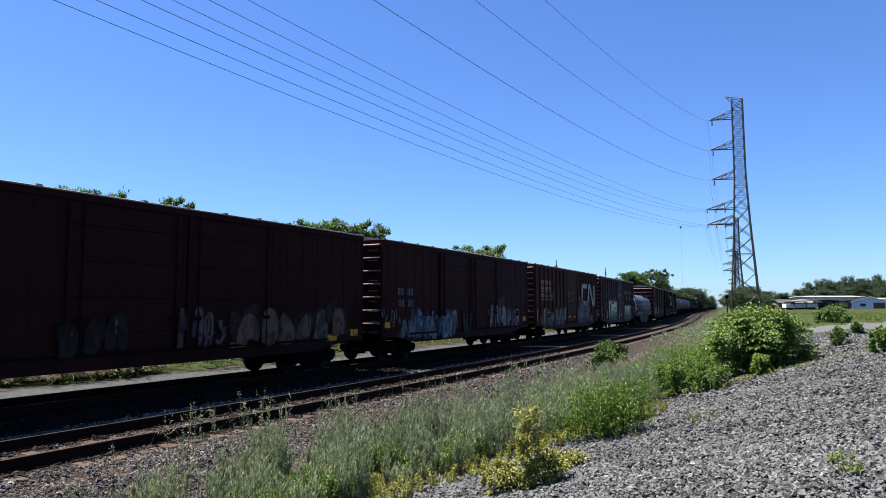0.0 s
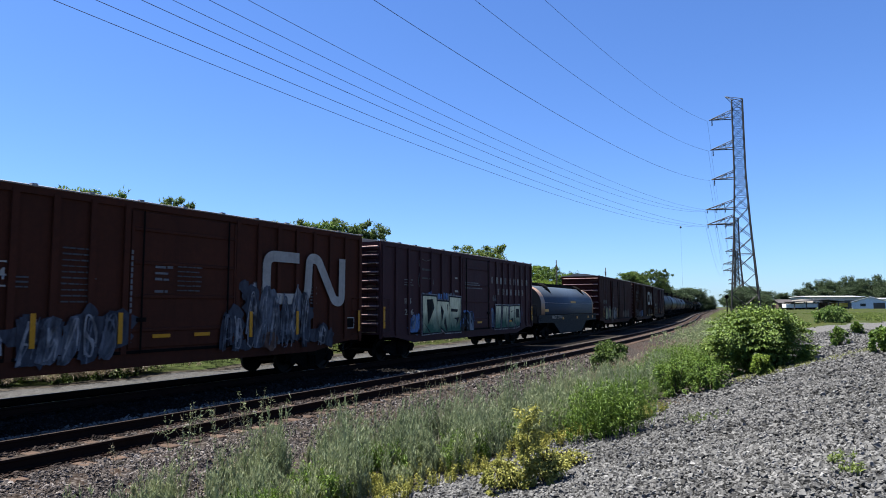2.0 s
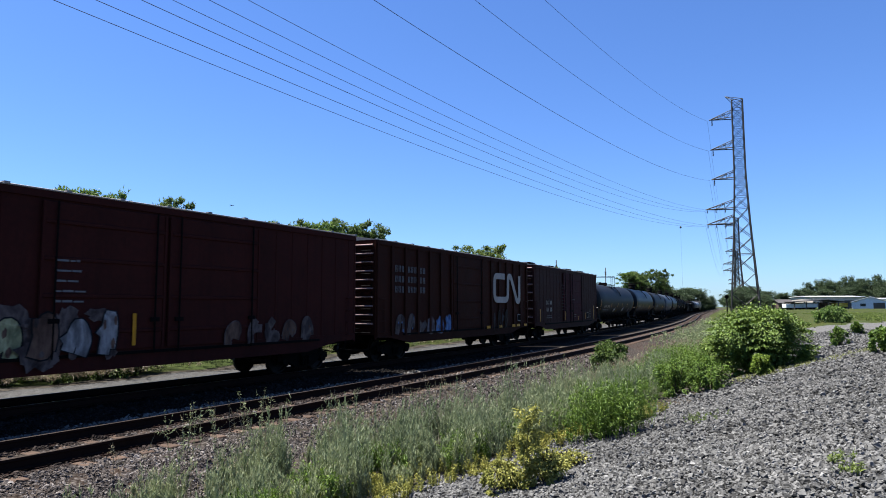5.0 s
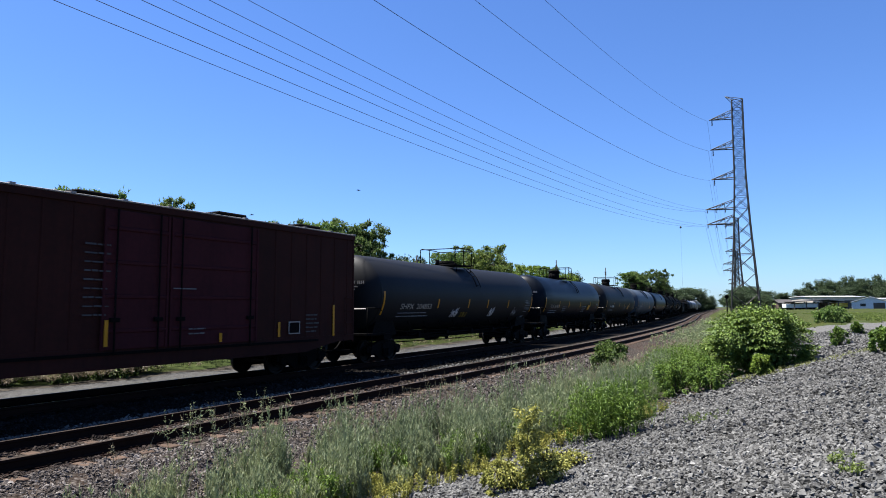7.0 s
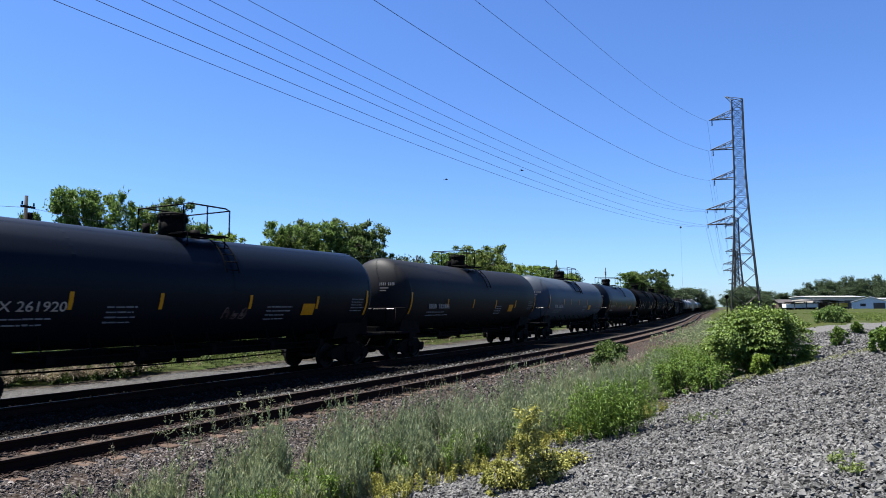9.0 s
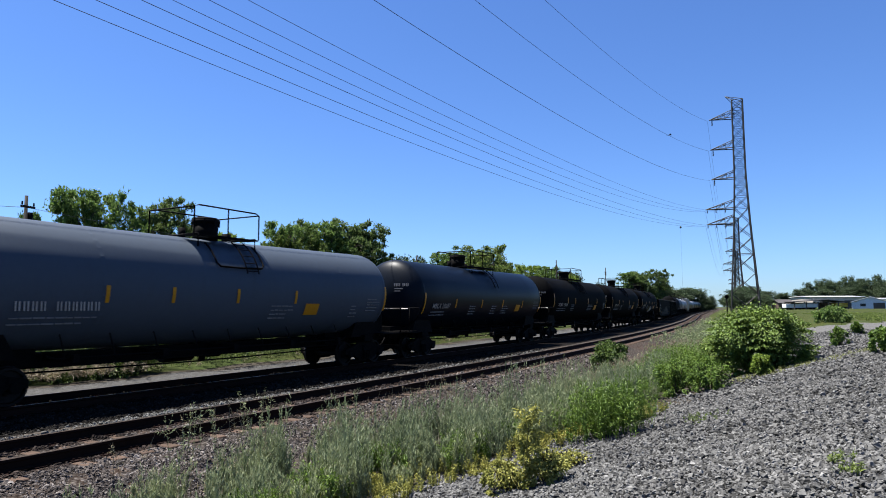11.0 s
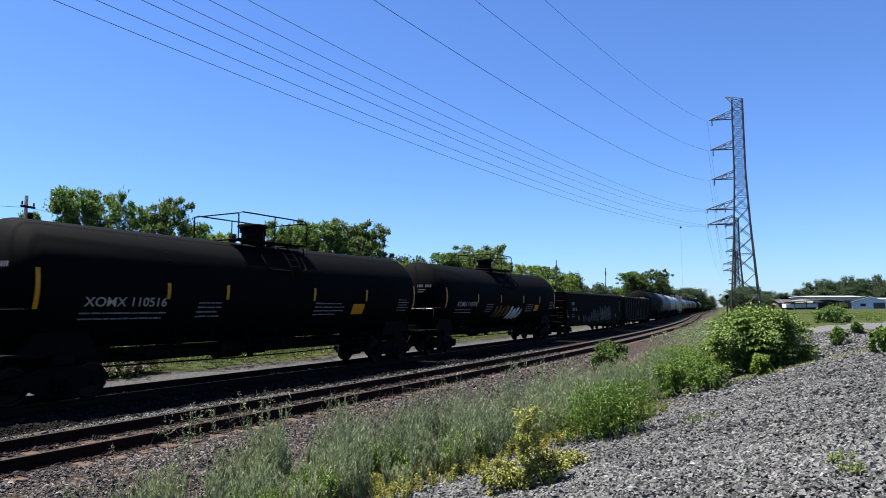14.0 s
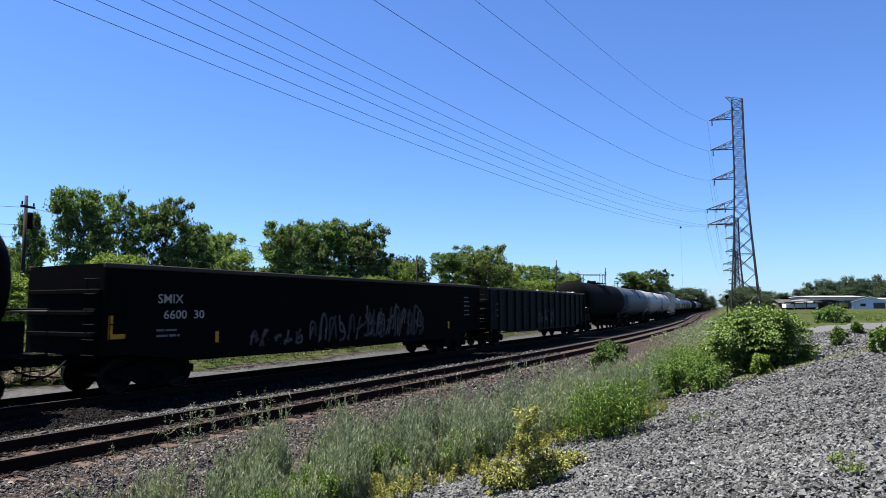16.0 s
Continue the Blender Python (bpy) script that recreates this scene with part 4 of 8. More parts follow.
def letter_bars(car, x0, pitch, n, z0, h, mat, skip=(), y=-1.562):
    """A line of large letters, each as two plain upright bars."""
    bm = bmesh.new()
    for k in range(n):
        if k not in skip:
            for d in (0.0, 0.42):
                xa = x0 + k * pitch + d * h * 0.9
                yy = y - 0.046 if any(abs(xa + 0.03 - p) < 0.12 for p in POSTS.get(car.name, ())) else y
                box(bm, xa, xa + 0.17 * h, yy - 0.002, yy + 0.002, z0, z0 + h)
    tagged(part("lettering", bm, mat, car), "faded white lettering", kind="stuff")


def placard(car, x, z, w=0.5, h=0.38, y=-1.566):
    """A framed notice board of thin pale bars."""
    def b(bm):
        box(bm, -w / 2, w / 2, -0.006, 0.0, -h / 2, -h / 2 + 0.03)
        box(bm, -w / 2, w / 2, -0.006, 0.0, h / 2 - 0.03, h / 2)
        box(bm, -w / 2, -w / 2 + 0.03, -0.006, 0.0, -h / 2 + 0.03, h / 2 - 0.03)
        box(bm, w / 2 - 0.03, w / 2, -0.006, 0.0, -h / 2 + 0.03, h / 2 - 0.03)
    put("placard_frame", "placard_frame", b, M_LETTER, car, pose(x, y - 0.02, z), "pale placard frame")
    def note(bm):
        box(bm, -w / 2 + 0.03, w / 2 - 0.03, -0.003, 0.0, -h / 2 + 0.03, h / 2 - 0.03)
    put("placard_board", "placard_board", note, M_UNDER, car, pose(x, y - 0.018, z))


def tag_scrawl(car, x0, x1, z0, z1, mat, seed, y=-1.56, n=8):
    """A thin unreadable scrawl."""
    r = random.Random(seed)
    bm = bmesh.new()
    step = (x1 - x0) / n
    for k in range(n):
        pts = [(x0 + step * (k + r.uniform(0, 1)), r.uniform(z0, z1)) for _ in range(4)]
        for (xa, za), (xb, zb) in zip(pts[:-1], pts[1:]):
            d = Vector((xb - xa, 0, zb - za))
            if d.length < 0.05:
                continue
            nrm = Vector((-d.z, 0, d.x)).normalized() * 0.022
            q = [Vector((xa, y, za)) - nrm, Vector((xb, y, zb)) - nrm, Vector((xb, y, zb)) + nrm, Vector((xa, y, za)) + nrm]
            bm.faces.new([bm.verts.new(p + Vector((0, -0.0003 * k, 0))) for p in q])
    part("scrawl", bm, mat, car, "thin sprayed scrawl")


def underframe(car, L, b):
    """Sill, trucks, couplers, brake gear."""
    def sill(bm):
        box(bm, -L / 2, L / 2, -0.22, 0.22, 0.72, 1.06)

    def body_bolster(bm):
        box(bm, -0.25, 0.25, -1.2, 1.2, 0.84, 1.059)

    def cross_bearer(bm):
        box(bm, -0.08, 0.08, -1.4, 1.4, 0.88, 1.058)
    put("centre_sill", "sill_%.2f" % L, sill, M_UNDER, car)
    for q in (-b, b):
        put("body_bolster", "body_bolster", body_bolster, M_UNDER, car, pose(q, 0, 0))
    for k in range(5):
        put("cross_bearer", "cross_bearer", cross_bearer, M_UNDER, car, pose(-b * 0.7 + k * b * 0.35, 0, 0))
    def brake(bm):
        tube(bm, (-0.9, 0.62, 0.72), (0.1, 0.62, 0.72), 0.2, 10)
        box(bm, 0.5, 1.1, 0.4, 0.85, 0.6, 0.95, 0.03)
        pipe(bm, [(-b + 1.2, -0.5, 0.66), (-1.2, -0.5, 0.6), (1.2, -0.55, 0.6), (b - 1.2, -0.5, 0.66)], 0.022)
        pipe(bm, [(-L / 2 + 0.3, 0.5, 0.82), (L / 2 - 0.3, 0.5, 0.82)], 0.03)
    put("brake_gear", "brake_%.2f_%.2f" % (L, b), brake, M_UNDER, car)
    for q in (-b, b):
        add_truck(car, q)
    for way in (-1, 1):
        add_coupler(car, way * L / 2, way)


def train_car(name, label, category, a, e, L, b):
    car = thing(name, label, category, "cars of the freight train")
    TRAIN.append((car, (a + e) / 2, b))
    underframe(car, L, b)
    return car


TRAIN = []
DOORS = {}              # door openings of each boxcar
POSTS = {}              # places of its outside posts


def boxcar(a, e, paint, label, eave=4.58, posts=0, door=None, bright=1.0, vents=False):
    L, W, b = e - a - 1.7, 1.55, (e - a - 1.7) / 2 - 2.05
    car = train_car("boxcar", label, "boxcar", a, e, L, b)
    DOORS[car.name] = door or ((-1.5, 1.5),)
    POSTS[car.name] = set()
    sill_z, h = 1.06, L / 2
    key = "%.2f_%.2f_%s" % (L, eave, paint.name)

    def body(bm):
        box(bm, -h + 0.06, h - 0.06, -W + 0.02, W - 0.02, sill_z, eave)
    put("body", "boxbody_" + key, body, paint, car)

    def side_sill(bm):
        # deeper between the trucks
        slab(bm, [(-h, 1.16), (h, 1.16), (h, 0.96), (b + 1.1, 0.94), (b - 0.4, 0.68), (-b + 0.4, 0.68), (-b - 1.1, 0.94), (-h, 0.96)], -W - 0.006, -W + 0.036)

    def chord(bm):
        box(bm, -h, h, -W - 0.03, -W + 0.03, eave - 0.16, eave)
    for turn in (0, 180):
        put("top_chord", "top_chord_" + key, chord, paint, car, pose(0, 0, 0, 0, 0, turn))
        put("side_sill", "side_sill_" + key, side_sill, paint, car, pose(0, 0, 0, 0, 0, turn))

    def end(bm):
        # pressed-steel end with rounded ribs
        slab(bm, [(0.0, sill_z), (0.0, eave), (0.05, eave), (0.05, sill_z)], -W + 0.06, W - 0.06)

    def gable_end(bm):
        va = [bm.verts.new(c) for c in ((0, -W, eave), (0, W, eave), (0, 0.35, eave + 0.15), (0, -0.35, eave + 0.15))]
        vb = [bm.verts.new(v.co + Vector((0.05, 0, 0))) for v in va]
        bm.faces.new(va[::-1])
        bm.faces.new(vb)
        for k in range(4):
            bm.faces.new((va[k], va[(k + 1) % 4], vb[(k + 1) % 4], vb[k]))
        bmesh.ops.recalc_face_normals(bm, faces=bm.faces)

    def corner_post(bm):
        box(bm, -0.02, 0.06, 0, 0.07, 0.9, eave, 0.01)
    for x, turn in ((-h, 0), (h, 180)):
        wall = put("end_wall", "boxend_" + key, end, paint, car, pose(x, 0, 0, 0, 0, turn), "pressed-steel end wall with rounded ribs")
        put("gable", "boxgable_" + key, gable_end, paint, wall)
        for y in (-W, W - 0.07):
            put("corner_post", "boxcorner_" + key, corner_post, paint, wall, pose(0, y, 0))
        # a strip paler than the wall, its colour standing for sun on the rib
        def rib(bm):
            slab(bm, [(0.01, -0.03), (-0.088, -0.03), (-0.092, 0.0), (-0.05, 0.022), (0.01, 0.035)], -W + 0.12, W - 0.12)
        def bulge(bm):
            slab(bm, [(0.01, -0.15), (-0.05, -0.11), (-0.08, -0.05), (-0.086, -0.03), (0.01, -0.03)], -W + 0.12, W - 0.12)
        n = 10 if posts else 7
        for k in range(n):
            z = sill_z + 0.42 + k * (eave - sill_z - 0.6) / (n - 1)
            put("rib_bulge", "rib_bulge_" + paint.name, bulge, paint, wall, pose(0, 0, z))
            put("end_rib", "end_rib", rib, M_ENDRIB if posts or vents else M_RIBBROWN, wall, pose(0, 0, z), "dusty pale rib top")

    def roof(bm):
        sweep(bm, [(-W - 0.03, eave + 0.003), (-0.35, eave + 0.16), (0.35, eave + 0.16), (W + 0.03, eave + 0.003)], -h - 0.02, h + 0.02)
        n = int(L / 1.22)
        for k in range(n + 1):
            x = -h + 0.05 + k * (L - 0.1) / n
            sweep(bm, [(-W - 0.03, eave + 0.006), (-0.36, eave + 0.21), (0.36, eave + 0.21), (W + 0.03, eave + 0.006), (0.3, eave + 0.15), (-0.3, eave + 0.15)], x - 0.045, x + 0.045)
    put("roof", "boxroof_" + key, roof, M_ROOF, car, None, "weathered galvanised roof with cross ribs")
    def roof_edge(bm):
        # rolled lip along the eaves, with the ends of the cross ribs
        tube(bm, (-h - 0.02, 0, 0), (h + 0.02, 0, 0), 0.02, 8)
        n = int(L / 1.22)
        for k in range(n + 1):
            x = -h + 0.05 + k * (L - 0.1) / n
            box(bm, x - 0.06, x + 0.06, -0.025, 0.09, 0.0, 0.05)
    for y in (-W - 0.03, W + 0.03):
        put("roof_edge", "roof_edge_%.2f" % L, roof_edge, M_ROOFEDGE, car, pose(0, y, eave + 0.012, 0, 0, 0 if y < 0 else 180), "pale rolled roof edge")
    if vents:
        def hatch(bm):
            box(bm, -0.55, 0.55, -0.5, 0.5, 0, 0.1, 0.03)
        for q in (-5.6, -1.4, 2.8, 6.2):
            put("roof_hatch", "roof_hatch", hatch, M_UNDER, car, pose(q, -0.25, eave + 0.19))
    # doors
    for sgn in (-1, 1):
        for k, (d0, d1) in enumerate(door or ((-1.5, 1.5),)):
            def leaf(bm, w=d1 - d0):
                box(bm, 0, w, -0.045, 0, 1.12, eave - 0.22, 0.012)
                box(bm, 0.0, 0.06, -0.07, -0.04, 1.12, eave - 0.22)
                box(bm, w - 0.06, w, -0.07, -0.04, 1.12, eave - 0.22)
            m = pose(d0, -W, 0) if sgn < 0 else pose(d1, W, 0, 0, 0, 180)
            dr = put("door", "boxdoor_%.2f_%s_%d" % (d1 - d0, key, vents), leaf, M_DOORRED if vents else paint, car, m, "ribbed sliding plug door")
            def door_rib(bm, w=d1 - d0):
                box(bm, 0.06, w - 0.06, -0.075, -0.04, 0, 0.1, 0.02)
            for q in range(4):
                put("door_rib", "door_rib_%.2f_%s" % (d1 - d0, dr.data.materials[0].name), door_rib, dr.data.materials[0], dr, pose(0, 0, 1.5 + q * (eave - 2.2) / 3))
            def rods(bm):
                tube(bm, (0, -0.1, 1.0), (0, -0.1, eave - 0.2), 0.022, 6)
                box(bm, -0.12, 0.12, -0.12, -0.08, 1.75, 1.85)
            for q in (0.3, d1 - d0 - 0.3):
                put("door_rod", "boxrod_%.2f" % eave, rods, M_UNDER, dr, pose(q, 0, 0))
        def track(bm):
            box(bm, -h * 0.75, h * 0.75, -0.05, 0.0, 1.0, 1.07)
        put("door_track", "door_track_%.1f" % L, track, M_UNDER, car, pose(0, sgn * W, 0) if sgn < 0 else pose(0, W, 0, 0, 0, 180))
        # outside posts
        if posts:
            lo, hi = (door or ((-1.5, 1.5),))[0][0] - 0.1, (door or ((-1.5, 1.5),))[-1][1] + 0.1
            for k in range(posts + 1):
                for x in (-h + 0.1 + k * (lo + h - 0.1) / posts, hi + k * (h - 0.1 - hi) / posts):
                    POSTS[car.name].add(x)
                    def post(bm):
                        slab(bm, [(-0.07, 1.0), (0.07, 1.0), (0.07, eave - 0.1), (-0.07, eave - 0.1)], -0.055, 0.0)
                    put("side_post", "side_post_%.2f_%s" % (eave, paint.name), post, paint, car, pose(x, -W if sgn < 0 else W, 0, 0, 0, 0 if sgn < 0 else 180))
        else:
            n = 22
            for k in range(n):
                x = -h + 0.35 + k * (L - 0.7) / (n - 1)
                if any(d0 - 0.1 < x < d1 + 0.1 for d0, d1 in (door or ((-1.5, 1.5),))):
                    continue
                def seam(bm):
                    box(bm, -0.03, 0.03, -0.012, 0.0, 1.16, eave - 0.16)
                put("side_rib", "side_rib_%.2f_%s" % (eave, paint.name), seam, paint, car, pose(x, -W + 0.02 if sgn < 0 else W - 0.02, 0, 0, 0, 0 if sgn < 0 else 180))
    for x, sx in ((-h, 1), (h, -1)):
        add_ladder(car, x + sx * 0.32, -W - 0.075, 1.15, 2.4, 0.42, "y", None, paint)
        add_ladder(car, x + sx * -0.1, -W + 0.38, 1.15, eave - 0.4, 0.42, "x", None, M_UNDER)
        def step(bm):
            pipe(bm, [(-0.2, 0, 1.0), (-0.2, 0, 0.5), (0.2, 0, 0.5), (0.2, 0, 1.0)], 0.018)
        put("sill_step", "sill_step", step, M_UNDER, car, pose(x + sx * 0.35, -W, 0))
    def platform(bm):
        box(bm, -0.5, 0.05, -0.9, 0.9, 1.12, 1.15)
        pipe(bm, [(-0.3, -1.0, 1.3), (-0.3, 0.2, 1.3), (-0.3, 0.2, 1.0)], 0.018)
    put("crossover_platform", "crossover_platform", platform, M_UNDER, car, pose(-h, 0, 0))
    return car, h


# box cars, from the first to leave the view onwards
def smooth_boxcars():
    r = random.Random(5)
    D2 = ((-3.1, -0.05), (0.05, 3.1))
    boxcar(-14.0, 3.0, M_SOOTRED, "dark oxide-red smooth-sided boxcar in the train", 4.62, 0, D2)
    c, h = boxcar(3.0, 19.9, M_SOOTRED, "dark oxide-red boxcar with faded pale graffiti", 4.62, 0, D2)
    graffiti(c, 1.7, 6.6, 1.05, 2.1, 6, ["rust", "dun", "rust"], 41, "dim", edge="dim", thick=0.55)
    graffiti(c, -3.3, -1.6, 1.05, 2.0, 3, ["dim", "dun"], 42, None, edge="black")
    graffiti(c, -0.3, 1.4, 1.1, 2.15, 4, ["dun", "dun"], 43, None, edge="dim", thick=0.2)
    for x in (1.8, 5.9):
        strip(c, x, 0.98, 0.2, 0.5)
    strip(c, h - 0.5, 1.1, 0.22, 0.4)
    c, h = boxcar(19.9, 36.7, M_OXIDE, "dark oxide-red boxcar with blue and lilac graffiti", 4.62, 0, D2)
    graffiti(c, -6.3, -5.3, 0.9, 1.75, 2, ["lilac", "slate"], 50, "haze", edge=None, thick=0.45)
    graffiti(c, -5.3, -1.6, 0.82, 2.08, 5, ["sky", "pale", "lilac", "sky"], 51, "haze", edge="black", thick=0.62)
    for k in range(2):
        graffiti(c, -5.3, -1.6, 0.86, 2.02, 6, ["pale", "teal"], 52 + 3 * k, None, -1.578 - 0.004 * k, None, 0.1, None, 0.1)
    graffiti(c, -1.05, -0.1, 0.95, 1.95, 3, ["murk", "dun"], 57, None, edge="dim", thick=0.3)
    graffiti(c, 1.95, 4.3, 1.05, 2.48, 4, ["dun", "lilac", "pale"], 54, "dim", edge="dim", thick=0.4)
    graffiti(c, 4.4, 6.15, 1.02, 2.0, 3, ["murk", "lilac", "dun"], 59, "dim", edge="dim", thick=0.45)
    placard(c, 5.82, 1.75)
    letter_bars(c, -6.5, 0.24, 5, 2.55, 0.28, M_LETTERDIM, (2,))
    letter_bars(c, -6.45, 0.24, 5, 2.1, 0.28, M_LETTERDIM, (2,))
    tag_scrawl(c, -7.7, -6.3, 1.3, 2.1, M_LETTERDIM, 53)
    strip(c, -7.25, 1.3, 0.22, 0.4)
    strip(c, h - 0.6, 1.3, 0.24, 0.42)
    c, h = boxcar(87.01, 104.16, M_REDOXIDE, "dark oxide-red boxcar with grey graffiti panels", 4.58, 0, D2)
    graffiti(c, -5.5, -1.2, 1.0, 2.1, 6, ["pale", "dun", "cream", "rust"], 61, "dun", edge="black", thick=0.5)
    graffiti(c, 1.8, 5.6, 1.05, 1.9, 5, ["dun", "rust"], 62, None, edge="dun")
    letter_bars(c, -6.25, 0.26, 5, 2.35, 0.27, M_LETTERDIM, (2,))
    letter_bars(c, -6.2, 0.26, 5, 1.85, 0.27, M_LETTERDIM, (2,))
    dashes(c, -2.8, -2.1, [2.2 + 0.22 * k for k in range(5)], 0.07, M_LETTERDIM, 62, -1.632)
    for x in (-6.2, -3.9):
        strip(c, x, 1.2, 0.75, 0.09)
    strip(c, -0.9, 1.2, 0.75, 0.09, -1.65)
    c, h = boxcar(121.3, 138.2, M_WARMRED, "dark oxide-red boxcar with a redder plug door", 4.58, 0, ((-1.75, 0.0), (0.05, 3.0)), vents=True)
    letter_bars(c, -5.4, 0.24, 5, 2.22, 0.25, M_LETTER, (2,))
    letter_bars(c, -5.36, 0.24, 5, 1.79, 0.25, M_LETTER, (2,))
    dashes(c, -5.35, -4.1, (1.38, 1.5), 0.06, M_LETTERDIM, 63)
    dashes(c, -2.2, -1.55, [1.9 + 0.2 * k for k in range(9)], 0.06, M_LETTERFAINT, 64, -1.605)
    dashes(c, 0.6, 1.2, (1.4, 1.52), 0.05, M_LETTERDIM, 65, -1.66)
    strip(c, 0.45, 2.55, 0.03, 0.7, -1.66, M_LETTERDIM, "painted_line")
    strip(c, -1.45, 1.95, 1.2, 0.03, -1.66, M_LETTERDIM, "painted_line")
    placard(c, 4.58, 1.46)
    strip(c, 1.64, 1.16, 0.24, 0.09, -1.66)
    strip(c, 3.95, 1.2, 0.44, 0.09)
    strip(c, 6.5, 1.14, 1.02, 0.09)
    dashes(c, 5.13, 5.78, [1.3 + 0.13 * k for k in range(5)], 0.07, M_LETTERFAINT, 66)
    strip(c, -6.6, 1.2, 0.75, 0.09)
    strip(c, -1.66, 1.2, 0.6, 0.09, -1.66)


def emblem(car, x, z, w, h, y=-1.615):
    """A plain bent band in white, its corners rounded."""
    way = [Vector((x + u * w, 0, z + v * h)) for u, v in ((0.4, 0.91), (0.03, 0.91), (0.03, 0.09), (0.505, 0.09), (0.53, 0.93), (0.635, 0.93), (0.865, 0.05), (0.965, 0.05), (0.97, 0.98))]
    pts = [way[0]]
    for a, b, c in zip(way[:-2], way[1:-1], way[2:]):
        reach = min(0.34, 0.49 * (a - b).length, 0.49 * (c - b).length)
        p, q = b + (a - b).normalized() * reach, b + (c - b).normalized() * reach
        for k in range(9):
            pts.append(p.lerp(b, k / 8).lerp(b.lerp(q, k / 8), k / 8))
    pts.append(way[-1])
    half, bm, rows = h * 0.105, bmesh.new(), []
    for k, p in enumerate(pts):
        d = (pts[min(k + 1, len(pts) - 1)] - pts[max(k - 1, 0)]).normalized()
        n = Vector((-d.z, 0, d.x)) * half
        rows.append([bm.verts.new(p + n * q + Vector((0, y, 0))) for q in (-1, 1)])
    for (a, b), (d, g) in zip(rows[:-1], rows[1:]):
        bm.faces.new((a, d, g, b))
    bmesh.ops.recalc_face_normals(bm, faces=bm.faces)
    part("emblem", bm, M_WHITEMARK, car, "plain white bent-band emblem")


def post_boxcars():
    r = random.Random(6)
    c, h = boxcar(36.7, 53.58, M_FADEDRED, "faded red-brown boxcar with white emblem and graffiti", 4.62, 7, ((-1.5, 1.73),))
    for z, groups in ((3.46, ((-6.55, 3), (-5.72, 3), (-4.95, 2))), (3.09, ((-6.55, 3), (-5.72, 3), (-4.95, 2))), (2.65, ((-6.55, 3),))):
        for x, n in groups:
            letter_bars(c, x, 0.235, n, z, 0.26, M_LETTER)
    lettering(c, "413", -5.68, -5.1, 2.65, 2.9, M_LETTER)
    lettering(c, "594", -4.84, -4.22, 2.65, 2.9, M_LETTER)
    for z in (2.51, 3.0):
        for x in (-6.55, -5.72, -4.87):
            strip(c, x + 0.33, z, 0.035, 0.64, -1.562, M_LETTER, "painted_line")
    emblem(c, 2.8, 2.2, 3.75, 1.55)
    for x0, x1, z1, n, sd in ((-6.65, -4.95, 2.1, 4, 71), (-4.9, -4.2, 1.9, 1, 75), (-4.0, -1.75, 2.0, 5, 72), (1.2, 2.1, 1.95, 2, 76), (2.1, 4.85, 2.85, 6, 73), (5.1, 5.75, 1.75, 1, 79)):
        graffiti(c, x0, x1, 0.9, z1, n, ["slate", "haze"], sd, "haze", -1.612, None, 0.1, None, 0.6)
        for k in range(2):
            graffiti(c, x0 + 0.03, x1 - 0.03, 0.9 + 0.04 * k, z1 - 0.05 * k, n, ["pale", "slate"], sd + 20 * k, None, -1.63 - 0.004 * k, None, 0.1, None, 0.1 + 0.03 * k)
    placard(c, -5.35, 1.55, y=-1.668)
    graffiti(c, 2.7, 3.4, 0.9, 1.4, 1, ["rust"], 74, None, -1.625, None, 0.0, None, 0.9)
    graffiti(c, 2.3, 2.75, 2.3, 2.9, 1, ["pale"], 77, None, edge="dun", thick=0.5)
    dashes(c, 4.9, 5.2, [2.2 + 0.1 * k for k in range(6)], 0.06, M_LETTERDIM, 78, -1.57)
    placard(c, 6.9, 1.55)
    dashes(c, -4.05, -3.7, [2.5 + 0.1 * k for k in range(3)], 0.06, M_LETTERFAINT, 79)
    dashes(c, -3.1, -2.3, [2.2 + 0.13 * k for k in range(10)], 0.05, M_LETTERFAINT, 80)
    dashes(c, -0.85, -0.35, (2.45, 2.75, 2.9, 3.05), 0.09, M_LETTERDIM, 801, -1.632)
    dashes(c, -0.2, 0.6, [2.5 + 0.12 * k for k in range(6)], 0.05, M_LETTERFAINT, 802, -1.632)
    for k in range(11):
        strip(c, -1.48, 1.95 + 0.14 * k, 0.1, 0.05, -1.632, M_LETTERDIM, "painted_dash")
    for x in (-h + 0.06, -6.25, -3.71, -1.75, 2.28, 4.2, h - 0.26):
        strip(c, x, 1.25, 0.72, 0.11, -1.672)
    for x in (-0.62, 0.61):
        strip(c, x, 1.35, 0.09, 0.5, -1.64)
    c, h = boxcar(104.16, 121.3, M_DARKBROWN, "red-brown boxcar with a large white emblem", 4.58, 6, ((-1.6, 1.6),))
    emblem(c, 2.87, 2.32, 3.63, 1.49)
    for k in range(3):
        letter_bars(c, -6.4, 0.24, 10, 3.45 - 0.4 * k, 0.25, M_LETTERDIM, (3, 7))
    graffiti(c, -6.4, -1.6, 1.0, 1.9, 6, ["dun", "lilac", "blue"], 81, None, edge="dun")
    for k in range(2):
        graffiti(c, 3.3 + 0.08 * k, 4.75 - 0.1 * k, 0.95 + 0.12 * k, 2.08 - 0.1 * k, 3, ["dim", "murk"], 82 + k, None, -1.616 - 0.004 * k, None, thick=0.13)
    graffiti(c, 2.75, 3.1, 0.95, 1.9, 1, ["murk", "dim"], 85, None, -1.616, None, thick=0.15)
    placard(c, 6.4, 1.5)
    for x in (2.2, 3.77, 5.51, 6.18, 7.25):
        strip(c, x, 1.02, 0.13, 0.42, -1.618)
